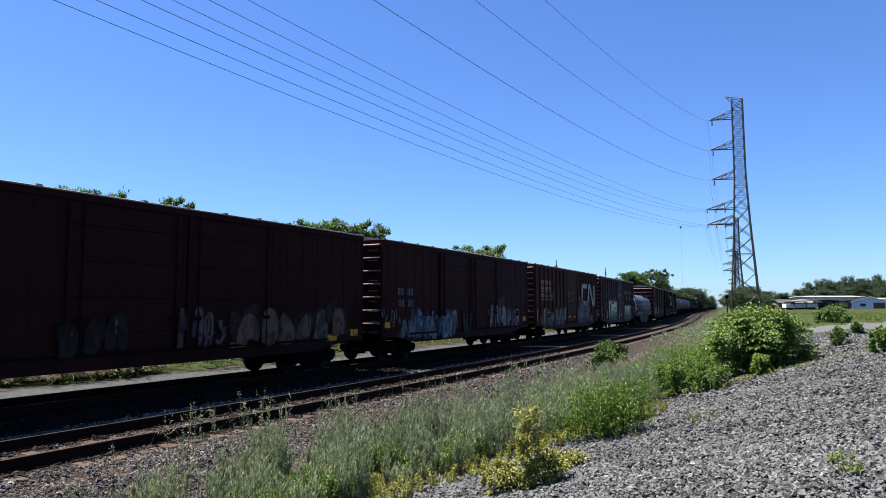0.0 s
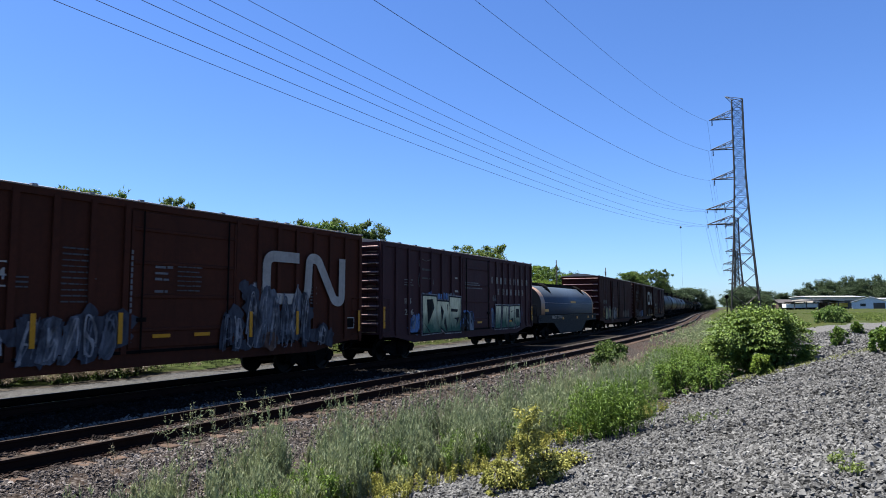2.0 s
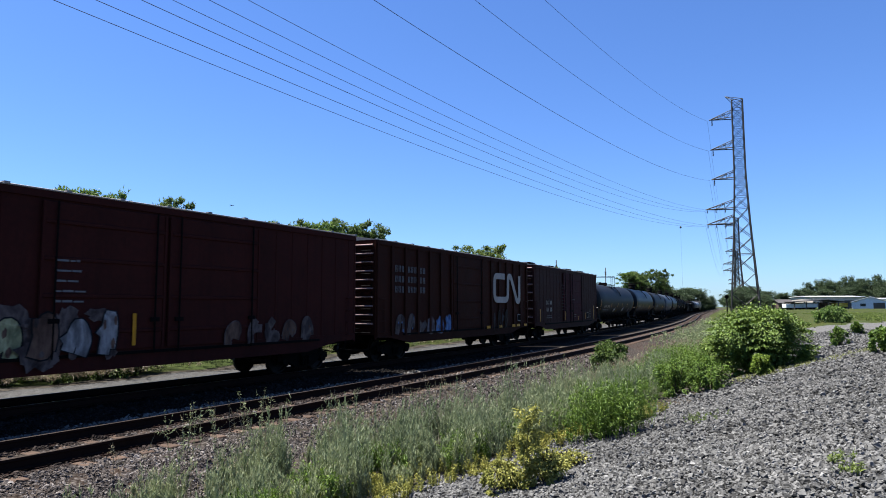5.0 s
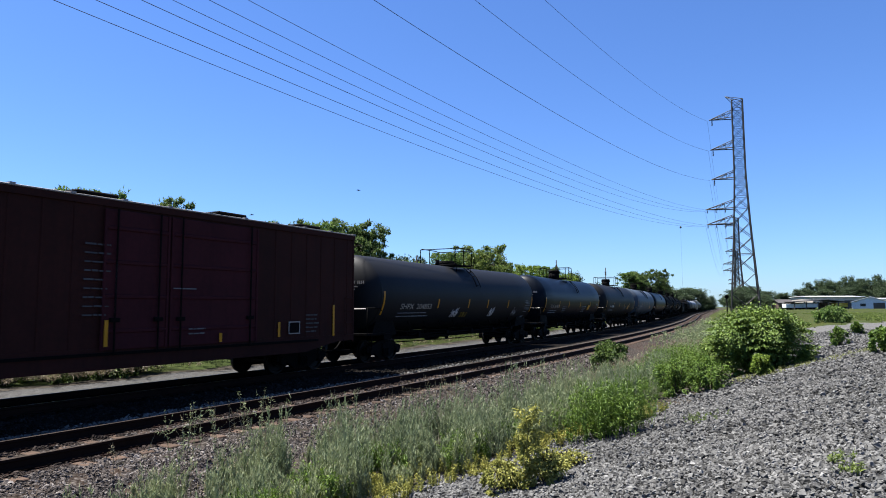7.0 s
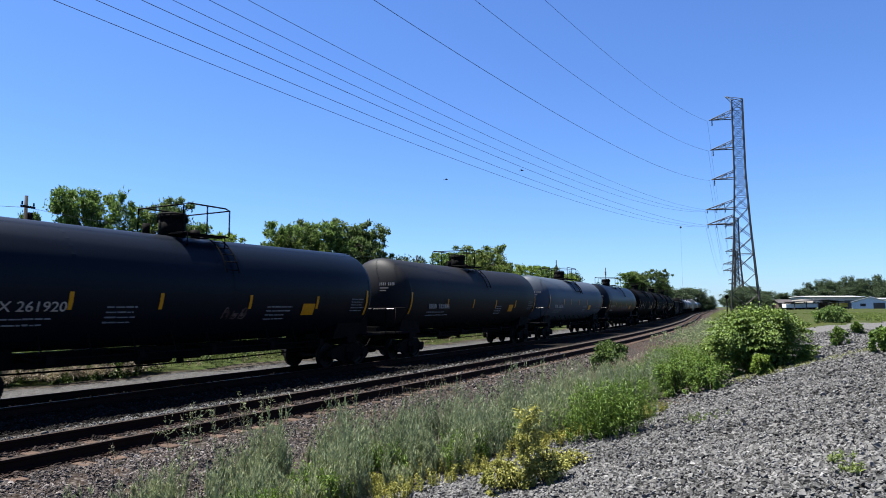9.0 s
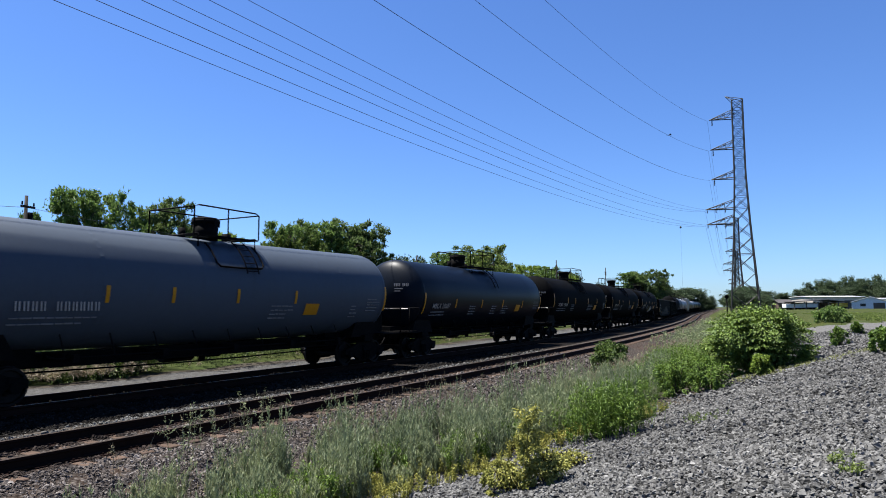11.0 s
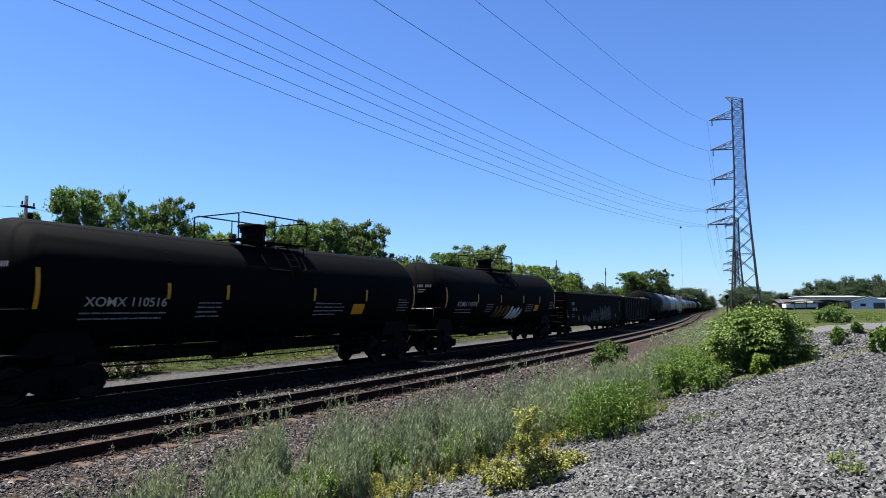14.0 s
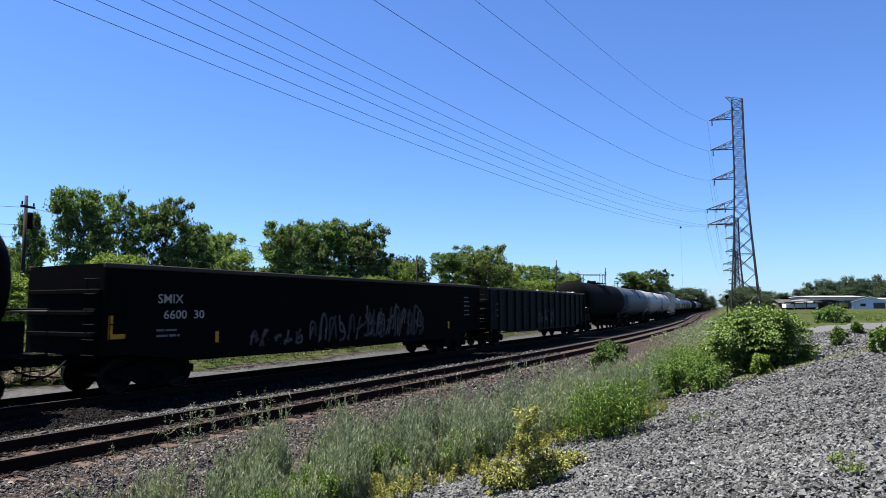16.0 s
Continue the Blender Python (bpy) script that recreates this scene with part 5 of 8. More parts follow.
    c, h = boxcar(53.58, 71.15, M_WCRED, "maroon ribbed boxcar with green and blue graffiti", 4.55, 7, ((-1.2, 1.87),))
    graffiti(c, -5.8, -5.05, 1.0, 1.9, 2, ["blue", "sky"], 94, "blue", edge="blue")
    graffiti(c, -4.5, -2.0, 2.3, 2.78, 11, ["blue", "blue", "sky"], 95, None, y=-1.58, edge=None, thick=0.6)
    graffiti(c, -1.4, -0.2, 1.0, 2.0, 3, ["blue", "sky", "black"], 96, "blue", edge="black", thick=0.6)
    block_piece(c, [[(-4.9, 1.02), (-4.92, 2.55), (-3.78, 2.52), (-3.8, 1.5), (-3.35, 1.02)], [(-3.4, 1.25), (-3.66, 1.6), (-3.68, 2.33), (-2.6, 2.3), (-2.62, 1.65), (-2.35, 1.02), (-2.95, 1.02)], [(-2.3, 1.02), (-2.52, 1.7), (-2.54, 2.52), (-1.46, 2.48), (-1.46, 1.5), (-1.9, 1.4), (-1.46, 1.2), (-1.46, 1.02)]],
                [[[(-4.62, 2.4), (-4.1, 2.42), (-3.95, 2.05), (-4.5, 1.35), (-4.12, 2.05), (-4.2, 2.28)], [(-4.85, 1.45), (-4.3, 1.05), (-4.42, 1.05)]], [[(-3.4, 2.2), (-3.1, 1.9), (-3.3, 1.35)], [(-3.0, 1.7), (-2.75, 1.05), (-2.9, 1.05), (-3.1, 1.4)], [(-2.8, 2.2), (-2.72, 2.2), (-2.78, 1.8)]], [[(-2.45, 2.02), (-1.75, 1.98), (-1.8, 1.86), (-2.42, 1.88)], [(-2.2, 1.6), (-1.6, 1.62), (-1.95, 1.2), (-1.85, 1.5)]]], -1.612, M_PIECE)
    graffiti(c, 2.0, 2.5, 1.0, 2.1, 1, ["blue", "sky"], 97, "blue", edge="blue")
    graffiti(c, 5.7, 6.3, 1.0, 2.0, 1, ["blue", "sky"], 98, "blue", edge="blue")
    block_piece(c, [[(2.5, 1.02), (2.62, 2.12), (3.25, 2.12), (3.1, 1.02)], [(3.35, 1.02), (3.55, 2.12), (4.25, 2.1), (4.1, 1.02)], [(4.3, 1.02), (4.5, 2.1), (5.1, 2.12), (5.05, 1.02)], [(5.15, 1.3), (5.2, 2.12), (5.85, 2.12), (5.8, 1.1), (5.4, 1.02)]],
                [[[(2.8, 2.0), (2.88, 2.0), (2.75, 1.2)]], [[(3.7, 1.7), (3.85, 1.05), (3.95, 1.05)], [(3.95, 2.05), (4.05, 2.05), (3.92, 1.6)]], [[(4.58, 1.85), (4.95, 1.9), (4.6, 1.78)], [(4.5, 1.45), (4.85, 1.5), (4.9, 1.2)]], [[(5.3, 1.98), (5.75, 1.98), (5.75, 1.5), (5.3, 1.5)]]], -1.612, M_PIECE)
    tag_scrawl(c, 2.3, 2.9, 2.3, 2.7, M_LETTERDIM, 99)
    letter_bars(c, 2.1, 0.6, 9, 3.27, 0.34, M_LETTER)
    letter_bars(c, 2.95, 0.57, 7, 2.7, 0.32, M_LETTER)
    letter_bars(c, -6.27, 0.36, 2, 2.22, 0.22, M_LETTER)
    lettering(c, "276", -6.27, -5.6, 1.78, 2.0, M_LETTER)
    dashes(c, -6.3, -5.6, (2.95, 3.05, 3.15), 0.06, M_LETTERDIM, 103)
    dashes(c, -1.0, 0.9, (2.95, 3.1, 3.2), 0.07, M_LETTERDIM, 104, -1.632)
    dashes(c, -1.9, -1.6, (2.75, 3.35), 0.13, M_LETTER, 105)
    # plain shield outline
    bm = bmesh.new()
    pts = [(-5.15, 3.95), (-5.0, 4.1), (-4.55, 4.0), (-4.1, 4.1), (-3.95, 3.95), (-4.05, 3.6), (-3.9, 3.1), (-4.1, 2.75), (-4.55, 2.58), (-5.0, 2.75), (-5.2, 3.1), (-5.05, 3.6), (-5.15, 3.95)]
    for (xa, za), (xb, zb) in zip(pts[:-1], pts[1:]):
        tube(bm, (xa, -1.552, za), (xb, -1.552, zb), 0.014, 4)
    part("shield_outline", bm, M_LETTERDIM, c, "plain pale shield outline")
    dashes(c, -4.95, -4.1, (3.25, 3.6), 0.12, M_LETTERFAINT, 106)
    for x in (-h + 0.12, h - 0.15):
        strip(c, x, 1.3, 0.8, 0.12, -1.618)
    for x in (0.6, 4.6):
        strip(c, x, 1.3, 0.09, 0.5, -1.62)


def coil_car(a, e):
    L, b = e - a - 1.6, 4.3
    h = L / 2
    car = train_car("coil_car", "blue-grey coil car with rounded hood and tan bands", "coil car", a, e, L, b)
    def body(bm):
        slab(bm, [(-h, 1.5), (h, 1.5), (h, 1.16), (4.1, 1.05), (2.75, 0.34), (-2.55, 0.34), (-3.95, 1.05), (-h, 1.16)], -1.5, 1.5)
    part("body", body_bm(body), M_COILBODY, car, "blue-black trough body")
    for name, z0, z1 in (("top_chord", 1.42, 1.56), ("side_flange", 1.1, 1.2)):
        for y in (-1.53, 1.43):
            bm = bmesh.new()
            box(bm, -h, h, y, y + 0.1, z0, z1)
            part(name, bm, M_COILBODY, car)
    for x in (-h - 0.02, h - 0.08):
        bm = bmesh.new()
        box(bm, x, x + 0.1, -1.425, 1.425, 1.1, 1.555)
        part("end_sill", bm, M_COILBODY, car)
    x0, x1 = -h + 0.85, h - 0.55
    def arch(bm, xa, xb, r, grow, caps):
        n = 20
        prof = [(-r, 1.6), (-r, 2.25)] + [(-r * math.cos(math.pi * k / n), 2.25 + (1.22 + grow) * math.sin(math.pi * k / n)) for k in range(1, n)] + [(r, 2.25), (r, 1.6)]
        sweep(bm, prof, xa, xb, caps)
        for f in bm.faces:
            f.smooth = len(f.verts) == 4
    bm = bmesh.new()
    arch(bm, x0 + 0.02, x1 - 0.02, 1.42, 0.0, True)
    part("hood", bm, M_HOOD, car, "rounded blue-grey hood")
    for xa, xb in ((x0, x0 + 0.72), (x1 - 0.28, x1)):
        bm = bmesh.new()
        arch(bm, xa, xb, 1.427, 0.007, False)
        part("hood_band", bm, M_TAN, car, "tan painted band")
    bm = bmesh.new()
    arch(bm, x0 - 0.015, x0 - 0.004, 1.40, -0.01, True)
    part("hood_end", bm, M_HOODEND, car, "dark scuffed hood end")
    dashes(car, -0.95, 0.95, (3.0, 2.88), 0.06, M_LETTER, 4, 0)
    bpy.data.objects[car.children[-1].name].matrix_basis = pose(x0 - 0.03, 0, 0, 0, 0, -90)
    dashes(car, -0.45, 0.35, (1.72, 1.8), 0.06, M_LETTER, 5, 0)
    bpy.data.objects[car.children[-1].name].matrix_basis = pose(x0 - 0.03, 0, 0, 0, 0, -90)
    before = set(car.children)
    for k in range(2):
        graffiti(car, -0.95, 0.9, 2.0 + 0.06 * k, 2.62 - 0.05 * k, 4, ["dun", "pale"], 31 + k, None, 0.0, None, 0.2, None, 0.16)
    for ob in set(car.children) - before:
        ob.matrix_basis = pose(x0 - 0.024, 0, 0, 0, 0, -90)
    for x in (x0 + 2.8, x1 - 1.7):
        bm = bmesh.new()
        for d in (-0.36, 0.02, 0.36):
            pipe(bm, [(0, -1.12, 3.0), (d, -0.75, 3.42), (d, -0.4, 3.62)], 0.045, 6)
        pipe(bm, [(-0.36, -0.4, 3.62), (0.36, -0.4, 3.62)], 0.04, 6)
        part("stacking_bracket", bm, M_UNDER, car).matrix_basis = pose(x, 0, 0)
    bm = bmesh.new()
    box(bm, x0 + 2.2, x1 - 0.6, -0.1, 0.35, 3.5, 3.68)
    part("top_beam", bm, M_UNDER, car, "black lifting beam along the hood")
    bm = bmesh.new()
    pipe(bm, [(x0 + 0.1, -1.455, 2.35), (-1.0, -1.46, 2.3), (1.5, -1.455, 2.28), (x1, -1.455, 2.32)], 0.012, 5)
    part("hood_rod", bm, M_RUNG, car)
    lettering(car, "MBKX  250166", -4.42, -2.2, 1.32, 1.54, M_LETTER, -1.537)
    strip(car, x0 + 1.05, 1.78, 0.16, 0.75, -1.44)
    strip(car, 0.9, 2.35, 0.12, 1.3, -1.44)
    strip(car, h - 1.2, 1.25, 0.18, 0.25, -1.54)
    for x in (-2.0, 1.5, 4.6):
        strip(car, x, 1.25, 0.16, 0.3, -1.54)
    for x, sx in ((-h, 1), (h, -1)):
        bm = bmesh.new()
        pipe(bm, [(0, -1.3, 1.5), (0, -1.3, 2.2), (0, 1.3, 2.2), (0, 1.3, 1.5)], 0.02)
        part("end_rail", bm, M_UNDER, car).matrix_basis = pose(x + sx * 0.25, 0, 0)
        add_ladder(car, x + sx * 0.25, -1.56, 0.6, 1.4, 0.4, "y", None, M_UNDER)
    return car


def body_bm(build):
    bm = bmesh.new()
    build(bm)
    return bm


def tank_car(a, e, paint, label, dome=1.0, seed=0, R=1.5, zc=2.62, detail=None, trim=0.0, hx=0.0):
    L = e - a - 1.1
    b = L / 2 - 1.75
    car = train_car("tank_car", label, "tank car", a, e, L, b)
    h = (e - a) / 2 - 0.75 - trim
    key = "%.2f_%.2f" % (h, R)
    r = random.Random(seed)

    def shell(bm):
        n, hd = 40, 0.72
        prof = [(-h, 0.0)] + [(-h + hd * (1 - math.cos(math.pi / 2 * k / 7)), R * math.sin(math.pi / 2 * k / 7)) for k in range(1, 8)]
        xs = np.linspace(-h + hd, h - hd, 9)[1:-1]
        prof += [(x, R) for x in xs]
        prof += [(-x, q) for x, q in prof[:8][::-1]]
        rings = []
        for x, q in prof:
            # the shell slopes a little to its middle
            dz = -0.05 * (1 - abs(x) / h)
            rings.append([bm.verts.new((x, 0, zc + dz))] if q < 1e-6 else [bm.verts.new((x, q * math.sin(6.28319 * k / n), zc + dz + q * math.cos(6.28319 * k / n))) for k in range(n)])
        for u, v in zip(rings[:-1], rings[1:]):
            for k in range(n):
                f = list(dict.fromkeys([u[k % len(u)], u[(k + 1) % len(u)], v[(k + 1) % len(v)], v[k % len(v)]]))
                bm.faces.new(f).smooth = True
        bmesh.ops.recalc_face_normals(bm, faces=bm.faces)
    put("tank_shell", "tank_%s_%s" % (key, paint.name), shell, paint, car)

    def weld(bm):
        n = 40
        for k in range(n):
            q = [((R + 0.006) * math.sin(6.28319 * (k + d) / n), zc - 0.03 + (R + 0.006) * math.cos(6.28319 * (k + d) / n)) for d in (0, 1)]
            vs = [bm.verts.new((x, *q[i])) for x, i in ((-0.05, 0), (0.05, 0), (0.05, 1), (-0.05, 1))]
            bm.faces.new(vs)
    for x in (-h + 0.74, -h * 0.52, h * 0.08, h * 0.6, h - 0.74):
        put("shell_seam", "seam_%.2f_%s" % (R, paint.name), weld, paint, car, pose(x, 0, 0))

    def saddle(bm):
        slab(bm, [(-0.9, 1.0), (0.9, 1.0), (0.6, 1.55), (-0.6, 1.55)], -1.05, 1.05)
        box(bm, -1.6, 1.6, -0.45, 0.45, 0.78, 1.3)
    for q in (-b, b):
        put("saddle", "saddle", saddle, M_UNDER, car, pose(q, 0, 0))

    D = dome
    def platform(bm):
        box(bm, -D, D, -0.95, -0.5, zc + R - 0.04, zc + R + 0.0)
        box(bm, -D, D, 0.5, 0.95, zc + R - 0.04, zc + R + 0.0)
        for x in (-D + 0.15, D - 0.15):
            pipe(bm, [(x, -0.95, zc + R - 0.35), (x, -0.95, zc + R), (x, 0.95, zc + R), (x, 0.95, zc + R - 0.35)], 0.03)
    put("dome_platform", "dome_platform_%.2f_%.2f" % (R, D), platform, M_UNDER, car, None, "black dome platform")

    def rail(bm):
        t = zc + R + 0.8
        for y in (-0.95, 0.95):
            pipe(bm, [(-D, y, t - 0.8), (-D, y, t - 0.05), (-D + 0.15, y, t), (D - 0.15, y, t), (D, y, t - 0.05), (D, y, t - 0.8)], 0.022, 6)
            tube(bm, (0, y, t - 0.8), (0, y, t), 0.02, 6)
        for x in (-D, D):
            pipe(bm, [(x, -0.95, t - 0.05), (x, 0.95, t - 0.05)], 0.02, 6)
    put("dome_railing", "dome_railing_%.2f_%.2f" % (R, D), rail, M_UNDER, car, None, "thin black dome railing")

    def housing(bm):
        tall = 0.16 if seed == 0 else 0.54
        wide = 0.5 if seed in (5, 6, 7) else 0.4
        tube(bm, (0, 0, zc + R - 0.12), (0, 0, zc + R + tall - 0.12), 0.36, 20)
        tube(bm, (0, 0, zc + R + tall - 0.12), (0, 0, zc + R + tall), 0.36, 20, wide)
        tube(bm, (0, 0, zc + R + tall), (0, 0, zc + R + tall + 0.06), wide, 20, wide - 0.06)
        tube(bm, (0.8, 0, zc + R - 0.1), (0.8, 0, zc + R + 0.2), 0.14, 10)
        tube(bm, (-0.75, 0.1, zc + R - 0.1), (-0.75, 0.1, zc + R + 0.25), 0.1, 10)
        for k in range(8):
            u = 6.283 * k / 8
            tube(bm, (0.38 * math.cos(u), 0.38 * math.sin(u), zc + R + tall - 0.2), (0.38 * math.cos(u), 0.38 * math.sin(u), zc + R + tall), 0.03, 5)
    put("valve_housing", "valve_housing_%.2f_%d_%d" % (R, seed == 0, seed in (5, 6, 7)), housing, M_UNDER, car, pose(hx, 0, 0), "black valve housing")

    def dome_ladder(bm):
        for q in (-0.22, 0.22):
            pts = [(q, -(R + 0.1) * math.sin(u), zc + (R + 0.1) * math.cos(u)) for u in np.linspace(0.55, 1.3, 12)]
            pipe(bm, pts, 0.02, 5)
        for u in np.linspace(0.62, 1.25, 5):
            tube(bm, (-0.22, -(R + 0.1) * math.sin(u), zc + (R + 0.1) * math.cos(u)), (0.22, -(R + 0.1) * math.sin(u), zc + (R + 0.1) * math.cos(u)), 0.014, 5)
    for turn in (0, 180):
        put("dome_ladder", "dome_ladder_%.2f" % R, dome_ladder, M_UNDER, car, pose(0.45 if turn == 0 else -0.45, 0, 0, 0, 0, turn))

    def end_gear(bm):
        box(bm, -0.35, 0.9, -1.45, 1.45, 1.06, 1.12)
        for y in (-1.45, 1.45):
            pipe(bm, [(-0.3, y, 1.1), (-0.3, y, 2.05), (0.55, y, 2.05), (0.65, y, 1.95)], 0.022, 6)
        pipe(bm, [(-0.3, -1.45, 2.05), (-0.3, 1.45, 2.05)], 0.022, 6)
        for y in (-1.3, 1.3):
            pipe(bm, [(0.0, y - 0.15, 1.06), (0.0, y - 0.15, 0.5), (0.0, y + 0.15, 0.5), (0.0, y + 0.15, 1.06)], 0.018, 5)
        box(bm, -0.3, 0.3, 0.5, 0.56, 1.12, 1.8)
    for x, turn in ((-L / 2 + 0.3, 0), (L / 2 - 0.3, 180)):
        put("end_platform", "tank_end_gear", end_gear, M_UNDER, car, pose(x, 0, 0, 0, 0, turn), "black end platform with grab rails")
        def rung(bm):
            tube(bm, (0, -1.4, 2.02), (0, 1.0, 2.02), 0.02, 5)
        put("grab_rail", "grab_rail", rung, M_RUNG, car, pose(x + (0.0 if turn else 0.02) - (0.34 if not turn else -0.34), 0, 0))

    def low_rail(bm):
        pipe(bm, [(-b + 1.4, -1.2, 1.05), (-b + 1.6, -1.25, 0.97), (b - 1.6, -1.25, 0.97), (b - 1.4, -1.2, 1.05)], 0.022, 5)
        pipe(bm, [(-b + 1.5, -1.15, 0.8), (b - 1.5, -1.15, 0.8)], 0.018, 5)
        for k in range(9):
            x = -b + 1.8 + k * (2 * b - 3.6) / 8
            pipe(bm, [(x, -1.15, 0.78), (x, -1.25, 0.97), (x, -1.0, 1.5)], 0.016, 5)
        box(bm, -0.35, 0.35, -0.3, 0.3, 0.72, 1.2, 0.05)
        tube(bm, (0, 0, 0.55), (0, 0, 0.8), 0.1, 8)
    put("safety_rail", "tank_low_rail_%.2f" % b, low_rail, M_UNDER, car)
    def guard(bm):
        """A bent bar that frames the walkway's side below the dome."""
        def at(x, u):
            return (x, -(R + 0.04) * math.sin(u), zc + (R + 0.04) * math.cos(u))
        pipe(bm, [at(-0.75, 0.6)] + [at(-0.75, u) for u in (0.7, 0.85, 1.0, 1.1)] + [at(-0.65, 1.17), at(0.0, 1.18), at(0.9, 1.17), at(1.0, 1.1)] + [at(1.0, u) for u in (1.0, 0.85, 0.7, 0.6)], 0.028, 6)
    if seed in (3, 5, 6, 7):
        put("walkway_guard", "walkway_guard_%.2f" % R, guard, M_UNDER, car)
    if detail:
        mark, m0, m1, mz, short, sz, panel, lists = detail

        def on_shell(z):
            return -math.sqrt(max(0.01, (R + 0.012) ** 2 - (z - zc + 0.03) ** 2))

        def curved(bm, hh):
            for k in range(8):
                q = [hh * (2 * (k + d) / 8 - 1) for d in (0, 1)]
                vs = [bm.verts.new((xx, on_shell(sz + q[i]) - 0.004, sz + q[i])) for xx, i in ((-0.05, 0), (0.05, 0), (0.05, 1), (-0.05, 1))]
                bm.faces.new(vs)
        for x in short:
            tall = abs(x) > 6.4
            put("reflective_strip", "tank_strip_%.2f_%.2f_%d" % (R, sz, tall), lambda bm: curved(bm, 0.44 if tall else 0.2), M_YELLOW, car, pose(x, 0, 0), "yellow reflective strip")
        if mark:
            lettering(car, mark, m0, m1, mz, mz + 0.22, M_LETTER, surf=lambda z: on_shell(z) - 0.02)
        else:
            letter_bars(car, m0, (m1 - m0) / 11, 11, mz, 0.2, M_LETTER, (4,), on_shell(mz + 0.1) - 0.02)
        dashes(car, m0 - 0.05, m1 + 0.1, (mz - 0.3, mz - 0.17), 0.055, M_LETTERDIM, seed, surf=on_shell)
        for n, (l0, l1) in enumerate(lists):
            dashes(car, l0, l1, [mz - 0.28 + 0.12 * k for k in range(4)], 0.06, M_LETTERDIM, seed * 7 + n, surf=on_shell)
        if panel:
            bm = bmesh.new()
            for k in range(4):
                q = [1.84 + 0.09 * (k + d) for d in (0, 1)]
                bm.faces.new([bm.verts.new((xx, on_shell(q[i]) - 0.006, q[i])) for xx, i in ((panel[0], 0), (panel[1], 0), (panel[1], 1), (panel[0], 1))])
            part("yellow_panel", bm, M_YELLOW, car, "yellow painted panel")
        dashes(car, h - 1.75, h - 0.95, [1.95 + 0.1 * k for k in range(5)], 0.05, M_LETTERDIM, seed + 70, surf=on_shell)
        bm = bmesh.new()
        for k in range(9):
            if k != 4:
                box(bm, -0.32 + k * 0.072, -0.28 + k * 0.072, -0.004, 0.004, 0, 0.12)
        for k in range(2):
            box(bm, -0.3, 0.05 - 0.1 * k, -0.004, 0.004, -0.12 - 0.1 * k, -0.08 - 0.1 * k)
        tagged(part("end_lettering", bm, M_WHITEMARK, car), "small white lettering", kind="stuff").matrix_basis = pose(-h + 0.075, -0.76, 2.95, -6, 0, -74)
    return car


